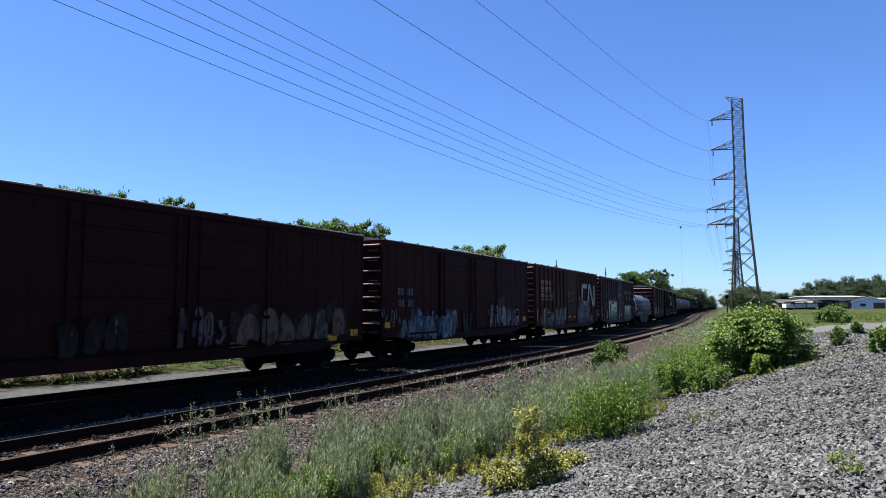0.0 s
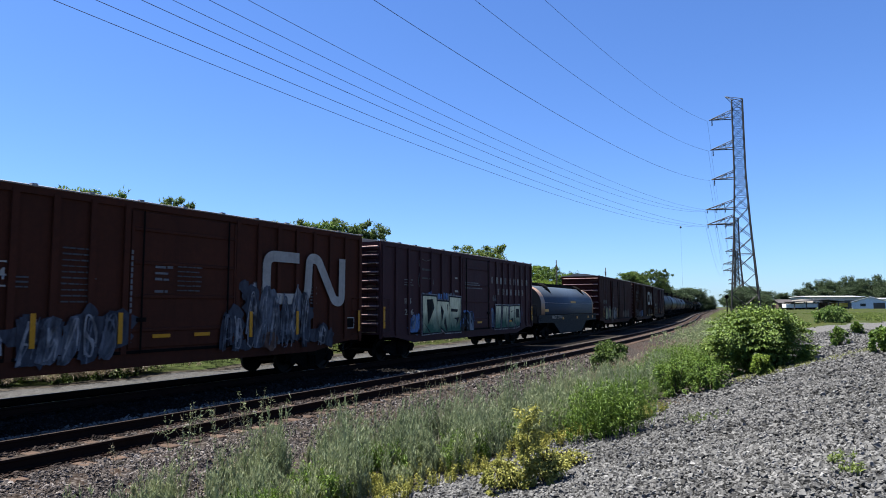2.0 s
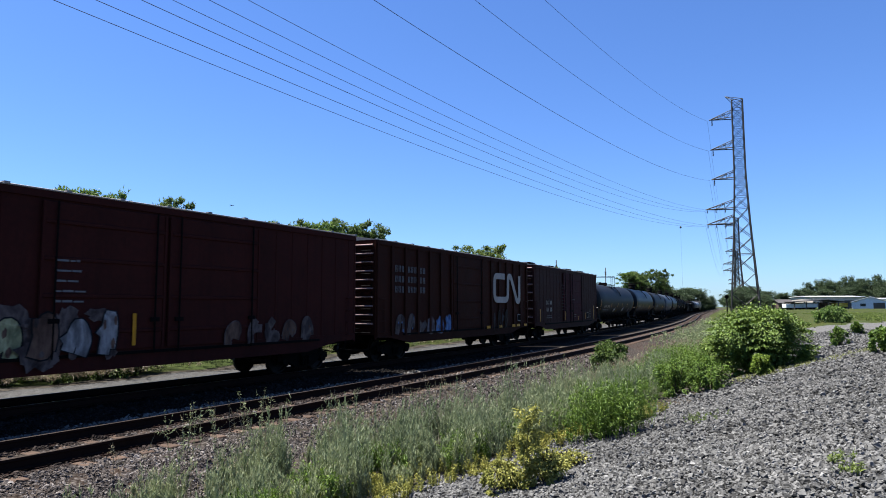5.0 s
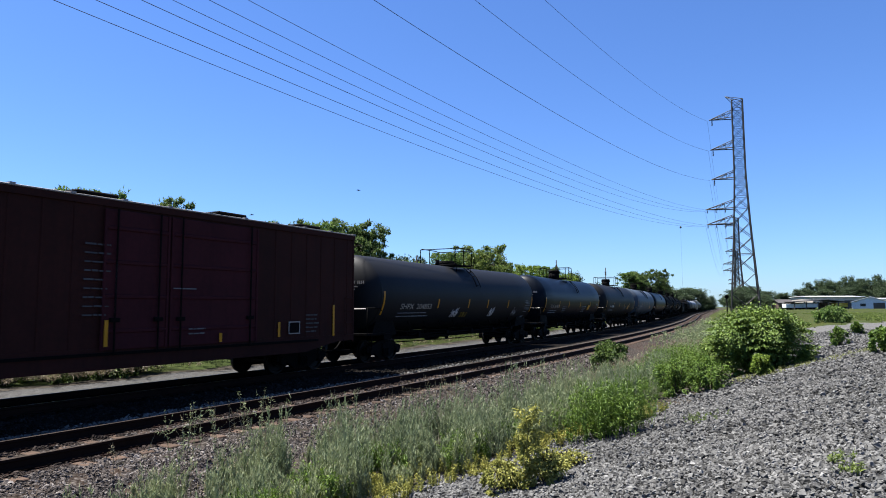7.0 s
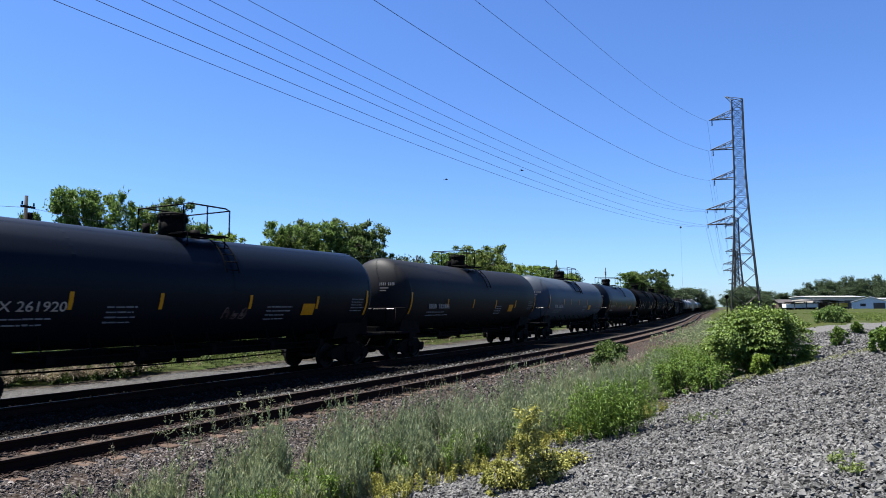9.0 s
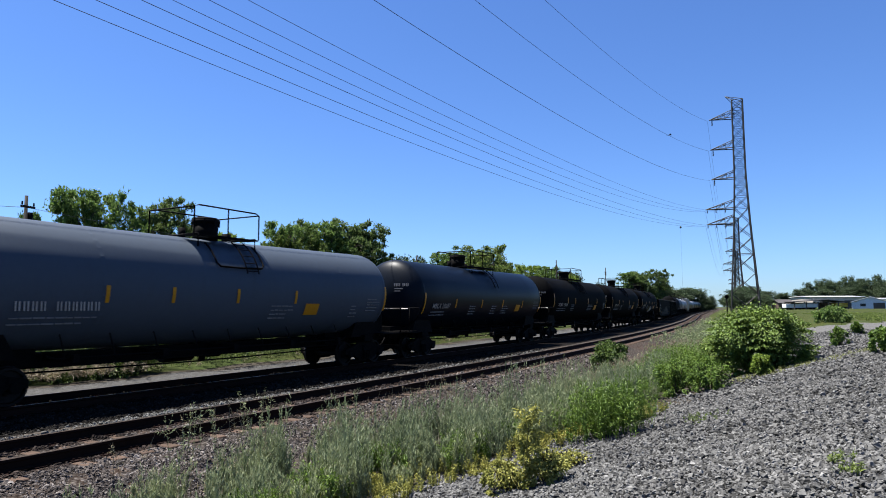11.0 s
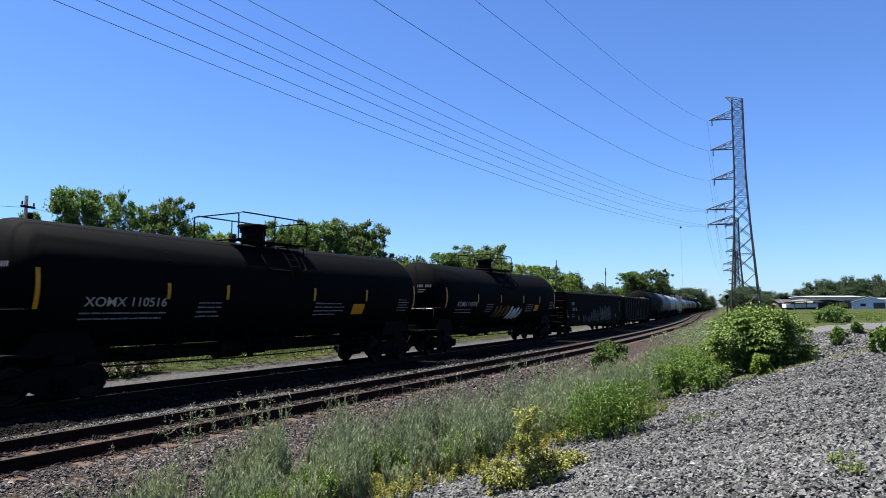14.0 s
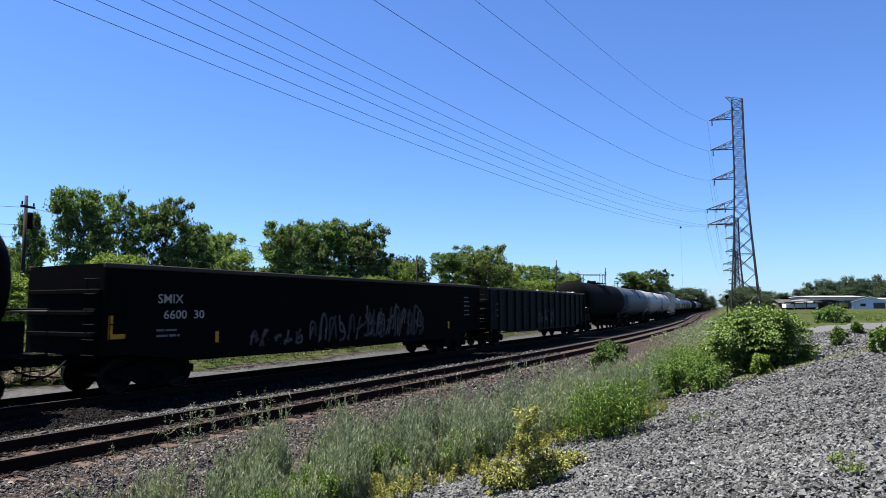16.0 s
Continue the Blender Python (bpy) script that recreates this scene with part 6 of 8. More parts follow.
def tank_cars():
    K = [138.2, 157.13, 174.36, 192.03, 209.8, 227.39, 245.71, 263.67, 282.27]
    domes = (0.9, 0.8, 0.9, 1.2, 1.45, 1.5, 1.5, 1.5)
    # marks and where they stand; short strips and their height; yellow panel; small lists
    kinds = [(M_TANKDUSTY, "dusty black tank car with white marks and pale scrawls", ("SHPX  204853", -6.6, -4.12, 2.0, (-7.85, -3.5, -0.47, 1.73, 4.4, 7.9), 2.24, None, ())),
             (M_TANKBLUE, "glossy blue-black tank car with yellow panel", ("TILX 261920", -6.03, -4.15, 2.0, (-7.08, -4.08, -1.78, 1.2, 4.12, 6.8), 2.24, (3.45, 4.02), ((-3.2, -2.3), (1.9, 3.0)))),
             (M_TANKDUSTY, "dusty black tank car", ("", -5.6, -3.7, 2.02, (-7.1, -3.9, -1.2, 1.5, 4.2, 7.2), 2.24, (3.3, 3.9), ((1.5, 2.6),))),
             (M_TANKGREY, "slate grey tank car with pale sunlit top", ("", -6.0, -4.1, 2.02, (-7.2, -4.0, -2.2, -0.05, 2.32, 7.2), 2.4, (2.82, 3.47), ((1.3, 2.3), (5.2, 5.6)))),
             (M_TANKBLUE, "glossy blue-black tank car with white marks", ("MBLX 28687", -6.27, -4.68, 2.02, (-7.0, -4.08, -1.24, 1.4, 4.26, 7.2), 2.24, (3.31, 3.93), ((-2.6, -1.7), (0.0, 0.7), (1.4, 2.3)))),
             (M_TANKMATT, "matt black tank car with white marks", ("XOMX 110664", -6.58, -4.37, 2.11, (-7.5, -4.26, -2.34, 1.31, 4.15, 7.4), 2.5, (3.42, 4.1), ((-3.3, -2.4), (1.4, 3.0)))),
             (M_TANKMATT, "matt black tank car with white marks", ("XOMX 110516", -6.45, -4.3, 2.11, (-7.5, -4.26, -2.34, 1.31, 4.15, 7.4), 2.5, (3.42, 4.1), ((-3.3, -2.4), (1.4, 3.0)))),
             (M_TANKMATT, "matt black tank car with white and ochre graffiti", ("XOMX 110708", -6.55, -4.35, 2.11, (-7.6, -4.25, -1.35, 1.95, 4.7, 7.55), 2.5, (3.98, 4.63), ((-3.15, -2.25), (2.55, 3.85))))]
    made = [tank_car(a, e, p, l, domes[i], seed=i, trim=(0.0, 0.2, 0.2, 0.3, 0.25, 0.3, 0.2, 0.15)[i], detail=d, hx=(0.0, -0.4, 0.0, 0.0, -1.0, 0.0, 0.0, -0.1)[i]) for i, (a, e, (p, l, d)) in enumerate(zip(K[:-1], K[1:], kinds))]

    def shell(z):
        return -math.sqrt(max(0.01, 1.515 ** 2 - (z - 2.59) ** 2))
    for x0, x1, z1, mat, sd in ((-2.15, -1.3, 2.1, "white", 3), (2.1, 2.75, 2.15, "white", 4), (5.2, 5.9, 2.1, "pale", 5)):
        for k in range(3):
            graffiti(made[0], x0 + 0.05 * k, x1 - 0.04 * k, 1.66 - 0.03 * k, z1 - 0.08 * k, 2 + k % 2, [mat, mat], sd + 10 * k, None, -1.5 - 0.004 * k, None, 0.6, None, 0.11, shell)
    for z in (1.62, 1.68, 1.74, 1.8):
        graffiti(made[0], -1.15, -0.35, z, z + 0.05, 3, ["ochre"], 6, None, -1.5, None, 0.0, None, 0.2, shell)
    dashes(made[0], 6.9, 7.45, (1.8, 2.05, 2.3, 2.42), 0.06, M_LETTERDIM, 9, -1.5, shell)
    dashes(made[0], 7.0, 7.4, (1.5, 1.58), 0.05, M_LETTERDIM, 10, -1.5, shell)
    for k in range(2):
        graffiti(made[1], 0.2, 1.2, 1.75, 2.1, 3, ["dun"], 7 + k, None, -1.5 - 0.004 * k, None, 0.5, None, 0.13, shell)
    for k in range(2):
        graffiti(made[7], -2.1, 0.0, 1.55, 2.2, 4, ["dullochre", "dullochre"], 17 + k, None, -1.5 - 0.004 * k, None, 0.2, None, 0.24, shell)
    graffiti(made[7], 0.05, 2.0, 1.45, 2.2, 4, ["white", "white"], 18, None, -1.515, "black", 0.6, None, 0.5, shell)
    far = [(M_TANKMATT, "dull black tank car behind the gondolas"), (M_TANKGREY, "plain mid-grey tank car"), (M_TANKWHITE, "plain white tank car, sunlit on top"), (M_TANKWHITE, "white tank car with rusty belly")]
    x = 323.66
    for p, l in far:
        tank_car(x, x + 17.1, p, l)
        x += 17.1
    hopper(x, x + 17.1)
    x += 17.1
    for p in (M_TANKBLACK, M_TANKWHITE, M_TANKBLACK, M_TANKBLACK, M_TANKGREY, M_TANKBLACK, M_TANKMATT, M_TANKMATT, M_TANKWHITE, M_TANKBLACK, M_TANKBLACK, M_TANKMATT, M_TANKBLACK, M_TANKGREY, M_TANKMATT, M_TANKBLACK, M_TANKWHITE, M_TANKMATT, M_TANKBLACK, M_TANKBLACK, M_TANKMATT, M_TANKGREY, M_TANKBLACK):
        tank_car(x, x + 17.1, p, "tank car far down the train")
        x += 17.1


def hopper(a, e):
    L, b = e - a - 1.4, (e - a - 1.4) / 2 - 2.0
    h = L / 2
    car = train_car("covered_hopper", "pale covered hopper car with yellow top edge", "hopper car", a, e, L, b)
    bm = bmesh.new()
    sweep(bm, [(-1.5, 1.7), (-1.58, 2.8), (-1.5, 4.3), (-0.8, 4.62), (0.8, 4.62), (1.5, 4.3), (1.58, 2.8), (1.5, 1.7)], -h + 1.2, h - 1.2)
    for x0 in (-h + 2.4, -0.3, h - 5.0):
        slab(bm, [(x0 - 1.2, 1.72), (x0 + 3.4, 1.72), (x0 + 1.6, 0.7), (x0 + 0.6, 0.7)], -1.35, 1.35)
    part("hopper_body", bm, M_HOPPER, car)
    for y in (-1.52, 1.44):
        bm = bmesh.new()
        box(bm, -h + 1.1, h - 1.1, y, y + 0.08, 4.26, 4.42)
        part("top_chord", bm, M_HYELLOW, car, "yellow top edge")
    for x in (-h, h - 1.1):
        bm = bmesh.new()
        box(bm, x, x + 1.1, -1.4, 1.4, 1.05, 1.12)
        for y in (-1.4, 1.35):
            box(bm, x + 0.02, x + 0.1, y, y + 0.06, 1.1, 4.3)
        part("end_frame", bm, M_HOPPER, car)
    bm = bmesh.new()
    box(bm, -h + 1.2, h - 1.2, -0.55, 0.55, 4.72, 4.76)
    part("roof_walkway", bm, M_GALV, car)
    return car


def gondola(a, e, paint, label, ribs, top, seed):
    L = e - a - (1.15 if ribs == 0 else 2.0)
    b, h, W = L / 2 - 1.8, L / 2, 1.52
    car = train_car("gondola", label, "gondola car", a, e, L, b)
    for sgn in (-1, 1):
        bm = bmesh.new()
        y0, y1 = (-W, -W + 0.06) if sgn < 0 else (W - 0.06, W)
        slab(bm, [(-h, top), (h, top), (h, 0.98), (b + 1.1, 0.98), (b - 0.9, 0.72), (-b + 0.9, 0.72), (-b - 1.1, 0.98), (-h, 0.98)], y0, y1)
        part("side_wall", bm, paint, car)
        bm = bmesh.new()
        y0, y1 = (-W - 0.05, -W + 0.09) if sgn < 0 else (W - 0.09, W + 0.05)
        box(bm, -h, h, y0, y1, top, top + 0.12, 0.02)
        # rail lighter than the side, painted so for its lit edge
        part("top_rail", bm, M_GONRIM, car, "rust-worn top edge")
        if ribs:
            def rib(bm):
                slab(bm, [(-0.07, 0.8), (0.07, 0.8), (0.07, top), (-0.07, top)], -0.09, 0.0)
            for k in range(ribs):
                put("side_rib", "gon_rib_%.2f" % top, rib, paint, car, pose(-h + 0.1 + k * (L - 0.2) / (ribs - 1), sgn * W, 0, 0, 0, 0 if sgn < 0 else 180))
    for x in (-h, h - 0.1):
        bm = bmesh.new()
        box(bm, x, x + 0.1, -W + 0.06, W - 0.06, 1.0, top + 0.1)
        end_wall = part("end_wall", bm, paint, car)
        def end_rib(bm):
            box(bm, -0.05, 0.15, -W + 0.1, W - 0.1, 0, 0.12, 0.02)
        for k in range(3):
            put("end_rib", "gon_end_rib_" + paint.name, end_rib, paint, end_wall, pose(x, 0, 1.4 + k * (top - 1.5) / 3))
    bm = bmesh.new()
    box(bm, -h + 0.1, h - 0.1, -W + 0.06, W - 0.06, 1.06, 1.12)
    part("floor_plate", bm, M_UNDER, car)
    for x, sx in ((-h, 1), (h, -1)):
        add_ladder(car, x + sx * 0.36, -W - 0.09, 1.0, top - 0.25, 0.42, "y", 5, M_UNDER)
        add_ladder(car, x - sx * 0.09, -W + 0.4, 1.0, top - 0.25, 0.42, "x", 5, M_UNDER)
    return car, h


def gondolas():
    r = random.Random(9)
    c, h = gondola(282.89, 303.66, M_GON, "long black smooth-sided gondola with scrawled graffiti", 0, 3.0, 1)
    lettering(c, "SMIX", -8.38, -7.62, 2.19, 2.42, M_WHITEMARK, -1.528)
    lettering(c, "6600  30", -8.2, -6.95, 1.8, 2.02, M_WHITEMARK, -1.528)
    dashes(c, -8.4, -7.6, (1.36, 1.5), 0.08, M_LETTERDIM, 35, -1.528)
    bm = bmesh.new()
    box(bm, -9.68, -9.57, -1.53, -1.522, 1.35, 1.9)
    box(bm, -9.57, -9.24, -1.53, -1.522, 1.35, 1.47)
    part("corner_mark", bm, M_YELLOW, c, "yellow painted corner mark")
    graffiti(c, -2.8, 0.2, 0.95, 1.95, 6, ["dun", "murk"], 31, None, -1.524, "black", thick=0.13)
    graffiti(c, 0.2, 4.5, 1.0, 2.2, 9, ["dun", "dun", "murk"], 36, None, -1.524, "black", thick=0.16)
    graffiti(c, 0.2, 4.4, 1.05, 2.1, 6, ["dun", "dun"], 39, None, -1.536, "black", thick=0.1)
    graffiti(c, -5.4, -2.95, 0.95, 1.5, 5, ["dun", "dun"], 33, None, -1.524, "black", thick=0.16)
    for x in (-6.5, 6.6):
        strip(c, x, 1.15, 0.3, 0.12, -1.53)
    dashes(c, h - 1.7, h - 1.1, [1.7 + 0.2 * k for k in range(5)], 0.09, M_LETTERDIM, 37, -1.53)
    c, h = gondola(303.66, 323.66, M_GONRIB, "dark ribbed gondola loaded with pale scrap", 16, 2.95, 2)
    tag_scrawl(c, -2, 1.5, 1.0, 2.0, M_LETTERDIM, 34, -1.53, 12)
    dashes(c, -h + 1.0, -h + 1.6, (1.6, 1.9, 2.2), 0.12, M_LETTERDIM, 38, -1.53)
    bm = bmesh.new()
    for k in range(40):
        x = r.uniform(h - 3.5, h - 0.4)
        blobm = Matrix.Translation((x, r.uniform(-1.2, 1.2), r.uniform(2.5, 3.1)))
        bmesh.ops.create_icosphere(bm, subdivisions=1, radius=r.uniform(0.14, 0.34), matrix=blobm)
    part("scrap_load", bm, M_ROOF, c, "heap of pale scrap")


smooth_boxcars()
post_boxcars()
coil_car(71.15, 87.01)
tank_cars()
gondolas()


def train_s(t):
    return -16.861 * t - 0.01662 * t * t


def car_pose(s, b):
    x0, y0, _ = line(s - b, OFF_TRAIN)
    x1, y1, _ = line(s + b, OFF_TRAIN)
    return pose((x0 + x1) / 2, (y0 + y1) / 2, Z_TRAIN, 0, 0, math.degrees(math.atan2(y1 - y0, x1 - x0)))
# ================= plants =================
def leaves(P, D, length, width, r, bend=0.25, wild=0.5):
    """Pointed leaves at P along D: corners and quads. Each is one island."""
    n = len(P)
    D = D / np.linalg.norm(D, axis=1, keepdims=True)
    side = np.cross(D, np.array([0, 0, 1.0]) + r.normal(0, wild, (n, 3)))      # most leaves lie flat to the sky
    side /= np.linalg.norm(side, axis=1, keepdims=True) + 1e-9
    up = np.cross(side, D)
    l, w = np.broadcast_to(length, n)[:, None], np.broadcast_to(width, n)[:, None]
    a = P
    b = P + D * l * 0.45 + side * w / 2 + up * l * 0.06
    c = P + D * l - up * l * bend
    d = P + D * l * 0.45 - side * w / 2 + up * l * 0.06
    V = np.stack([a, b, c, d], 1).reshape(-1, 3)
    F = np.arange(4 * n).reshape(-1, 4)
    return V, F


def stems(A, B, rad):
    """Thin three-sided stems from A to B."""
    n = len(A)
    D = B - A
    u = np.cross(D, np.array([0.3, 0.9, 0.1]))
    u /= np.linalg.norm(u, axis=1, keepdims=True) + 1e-9
    v = np.cross(D, u)
    v /= np.linalg.norm(v, axis=1, keepdims=True) + 1e-9
    V, rad = [], np.broadcast_to(rad, n)[:, None]
    for base, k in ((A, 1.0), (B, 0.45)):
        for t in range(3):
            V.append(base + (u * math.cos(2.094 * t) + v * math.sin(2.094 * t)) * rad * k)
    V = np.stack(V, 1).reshape(-1, 3)
    f = np.array([(0, 1, 4, 3), (1, 2, 5, 4), (2, 0, 3, 5)])
    F = (f[None] + (np.arange(n) * 6)[:, None, None]).reshape(-1, 4)
    return V, F


def join(name, chunks, mats, parent=None):
    """One mesh of several chunks (V, F), each with its material."""
    V, F, M, n = [], [], [], 0
    for k, (v, f) in enumerate(chunks):
        V.append(v), F.append(f + n), M.append(np.full(len(f), k, np.int32))
        n += len(v)
    me = arrays(name, np.concatenate(V), np.concatenate(F))
    for m in mats:
        me.materials.append(m)
    me.polygons.foreach_set("material_index", np.concatenate(M))
    return me


def rand_dir(r, n, lift=0.0):
    D = r.normal(0, 1, (n, 3))
    D[:, 2] += lift
    return D / np.linalg.norm(D, axis=1, keepdims=True)


# ---------- trees ----------
def tree_mesh(seed, height, radius, leaf_mat, n_leaf=3600, leaf=0.34, low=0.12, puff=1.0):
    """Trunk, limbs, twigs, and a crown of leaf clumps round the twigs."""
    r = np.random.RandomState(seed)
    trunk_h = height * 0.45
    A, B, W = [], [], []
    p = np.zeros(3)
    knots = [p]
    for k in range(7):
        q = p + np.array([r.normal(0, 0.12), r.normal(0, 0.12), height * 0.8 / 7])
        A.append(p), B.append(q), W.append(height * 0.017 * (1 - k / 8.5))
        p = q
        knots.append(p)
    tips = []
    for k in range(36):
        h = r.uniform(low + 0.08, 0.8) ** 0.9
        i = min(6, int(h / 0.8 * 7))
        base = knots[i] + (knots[i + 1] - knots[i]) * (h / 0.8 * 7 - i if h < 0.8 else 0.5)
        a = r.uniform(0, 6.283)
        # a crown widest below its middle
        shape = math.sin(math.pi * min(0.98, 0.2 + 0.75 * h)) ** 0.7
        reach = radius * shape * r.uniform(0.6, 1.0)
        tip = base + np.array([math.cos(a) * reach, math.sin(a) * reach, r.uniform(0.1, 0.22) * height * (0.5 + h)])
        tip[2] = min(tip[2], height * 0.98)
        mid = (base + tip) / 2 + r.normal(0, 0.15, 3)
        A += [base, mid]
        B += [mid, tip]
        W += [height * 0.006, height * 0.004]
        for m in range(5):
            f = r.uniform(0.35, 1.0)
            c = base + (tip - base) * f
            t2 = c + rand_dir(r, 1, 0.5)[0] * radius * r.uniform(0.2, 0.45)
            t2[2] = min(max(t2[2], height * low), height)
            A.append(c), B.append(t2), W.append(height * 0.002)
            tips.append(t2)
        tips.append(tip)
    tips.append(knots[-1] + np.array([0, 0, height * 0.15]))
    tips = np.array(tips)
    tips = tips * np.array([1, 1, 1]) + 0
    scale = height / max(tips[:, 2].max() + 0.4, 0.1)
    wood = stems(np.array(A), np.array(B), np.array(W))
    which = r.randint(0, len(tips), n_leaf)
    spread = radius * puff * r.choice([0.1, 0.145, 0.2], len(tips))
    P = tips[which] + rand_dir(r, n_leaf) * (r.uniform(0, 1, n_leaf) ** 0.6 * spread[which])[:, None] * np.array([1, 1, 0.75 if puff == 1 else 1.15])
    P[:, 2] = np.maximum(P[:, 2], height * low * 0.6)
    P[:, 2] *= np.minimum(1.0, 1.03 * height / np.percentile(P[:, 2], 99.7))
    D = rand_dir(r, n_leaf, 0.9)
    lv = leaves(P, D, leaf * r.uniform(0.6, 1.5, n_leaf), leaf * 0.55 * r.uniform(0.7, 1.2, n_leaf), r, 0.25, 1.2)
    tr = arrays("trunk", *wood, M_BARK)
    cr = arrays("crown", *lv, leaf_mat)
    return tr, cr


TREE_KINDS = {"maple": [tree_mesh(101 + k, 10, 3.0, M_LEAF["maple"], 15000, 0.26, 0.06) for k in range(3)],
              "dark": [tree_mesh(111 + k, 10, 2.8, M_LEAF["dark"], 15000, 0.26, 0.06) for k in range(2)],
              "olive": [tree_mesh(121, 10, 4.4, M_LEAF["olive"], 16000, 0.3, 0.04)],
              "bright": [tree_mesh(131, 10, 3.6, M_LEAF["bright"], 12000, 0.28, 0.03)],
              "far": [tree_mesh(141 + k, 10, 4.0, M_LEAF["far"], 9000, 0.42, 0.03, 1.5) for k in range(3)]}
TREE_WORDS = {"maple": "leafy green tree in full summer leaf", "dark": "dense dark green tree behind the tracks", "olive": "broad rounded olive-green tree",
              "bright": "low bright green sapling tree beside the service road", "far": "distant green tree in the wood's edge"}
TREE_R = {"maple": 3.0, "dark": 2.8, "olive": 4.4, "bright": 3.6, "far": 4.6}
_tree_count = [0]


def plant_tree(kind, x, y, h, rad, group="trees beyond the railway"):
    i = _tree_count[0]
    _tree_count[0] += 1
    tr, cr = TREE_KINDS[kind][i % len(TREE_KINDS[kind])]
    t = thing("tree", TREE_WORDS[kind], "tree", group)
    t.matrix_basis = pose(x, y, gz(x, y) - 0.05, 0, 0, (i * 77) % 360)
    k = rad / TREE_R[kind] * 1.12
    for nm, me in (("trunk", tr), ("crown", cr)):
        o = new(nm, me)
        o.parent = t
        o.scale = (k, k, h / 10)
    return t


for kind, x, y, h, rad in (
        ("dark", 22.6, 46.6, 6.4, 1.8), ("maple", 21.6, 43.0, 8.0, 0.95), ("maple", 22.5, 38.9, 9.2, 1.85), ("maple", 25.0, 39.2, 9.4, 1.75), ("dark", 27.7, 37.8, 9.2, 1.75), ("maple", 29.6, 37.4, 7.9, 1.6), ("maple", 31.4, 37.6, 7.0, 1.3),
        ("bright", 38.6, 45.0, 8.4, 2.8), ("bright", 34.5, 39.5, 6.3, 1.9), ("maple", 41.6, 41.2, 9.4, 2.5), ("olive", 44.4, 41.9, 9.8, 2.9), ("maple", 47.5, 41.5, 10.0, 2.5), ("dark", 50.4, 40.6, 10.6, 2.7), ("dark", 53.2, 41.6, 10.3, 2.4),
        ("far", 61.4, 46.0, 7.2, 2.6), ("bright", 57.6, 39.6, 7.0, 1.9), ("far", 72.5, 49.0, 8.6, 3.0), ("maple", 78.0, 47.0, 9.6, 2.6), ("olive", 84.0, 45.0, 10.9, 4.2), ("olive", 89.5, 45.6, 11.0, 4.4), ("bright", 97.0, 45.8, 9.0, 3.2),
        ("bright", 118.0, 51.5, 10.0, 3.4), ("maple", 126.0, 51.5, 10.4, 3.3), ("bright", 138.0, 52.5, 9.2, 3.2), ("far", 144.0, 53.0, 9.6, 3.3), ("far", 160.0, 57.0, 7.6, 3.8), ("far", 166.6, 54.2, 8.0, 4.4), ("far", 176.0, 52.0, 7.4, 4.2),
        ("maple", 165.6, 45.6, 10.6, 3.5), ("dark", 168.0, 42.2, 11.4, 3.8), ("dark", 170.0, 38.9, 11.8, 2.6)):
    plant_tree(kind, x, y, h, rad)
for x, y, h, rad in ((20.1, 30.9, 4.9, 1.7), (27.0, 33.5, 3.9, 1.7), (14.5, 33.0, 4.0, 2.0), (36.0, 33.0, 4.2, 2.0), (43.6, 32.3, 4.8, 1.5), (46.5, 33.4, 4.2, 1.6), (64.0, 38.0, 4.6, 2.0), (68.0, 40.0, 5.0, 2.2), (75.0, 40.5, 4.6, 2.4), (104.0, 45.0, 6.5, 2.8), (112.0, 47.0, 7.0, 3.0), (31.5, 34.0, 4.4, 1.8), (40.0, 35.0, 4.8, 2.0), (56.0, 36.5, 4.3, 1.9)):
    plant_tree("bright", x, y, h, rad, "bushy saplings beyond the service road")
for x, y, h, rad in ((215, 55, 9.0, 6), (240, 57, 9.5, 6), (270, 58, 9.8, 6.5), (292, 59, 9.5, 6.5), (316, 59, 10.2, 7), (342, 56, 7.2, 5), (352, 47, 6.8, 5), (367, 32, 7.9, 6), (372, 41, 7.0, 6), (384, 24, 7.2, 6), (398, 18, 9.6, 5), (408, 14, 12.8, 5), (413, 9, 14.6, 5.5), (405, 4, 13.0, 5), (411, -3, 15.6, 5.5), (402, -7, 12.6, 4.5), (414, -10, 14.4, 5.5), (395, 12, 8.5, 5), (396, 5, 9.0, 5), (397, -2, 9.5, 5), (399, -10, 9.5, 5), (400, -17, 9.5, 5), (404, -25, 9.5, 5),
                     (418, -16, 16.0, 5.5), (410, -19, 12.5, 5), (424, -23, 14.2, 5.5), (430, -31, 15.4, 6), (205, 20, 4.0, 3.5), (228, 22, 4.4, 3.8), (225, 27, 6.0, 4.5), (240, 29, 7.0, 5.0), (250, 27, 6.5, 5.0), (300, 36, 8.5, 6.5), (320, 34, 9.0, 6.5), (330, 66, 9.5, 7), (300, 66, 9.5, 7), (260, 66, 9, 6)):
    plant_tree("far", x, y, h * (1.0 if x > 390 else 1.05), rad, "distant wood")


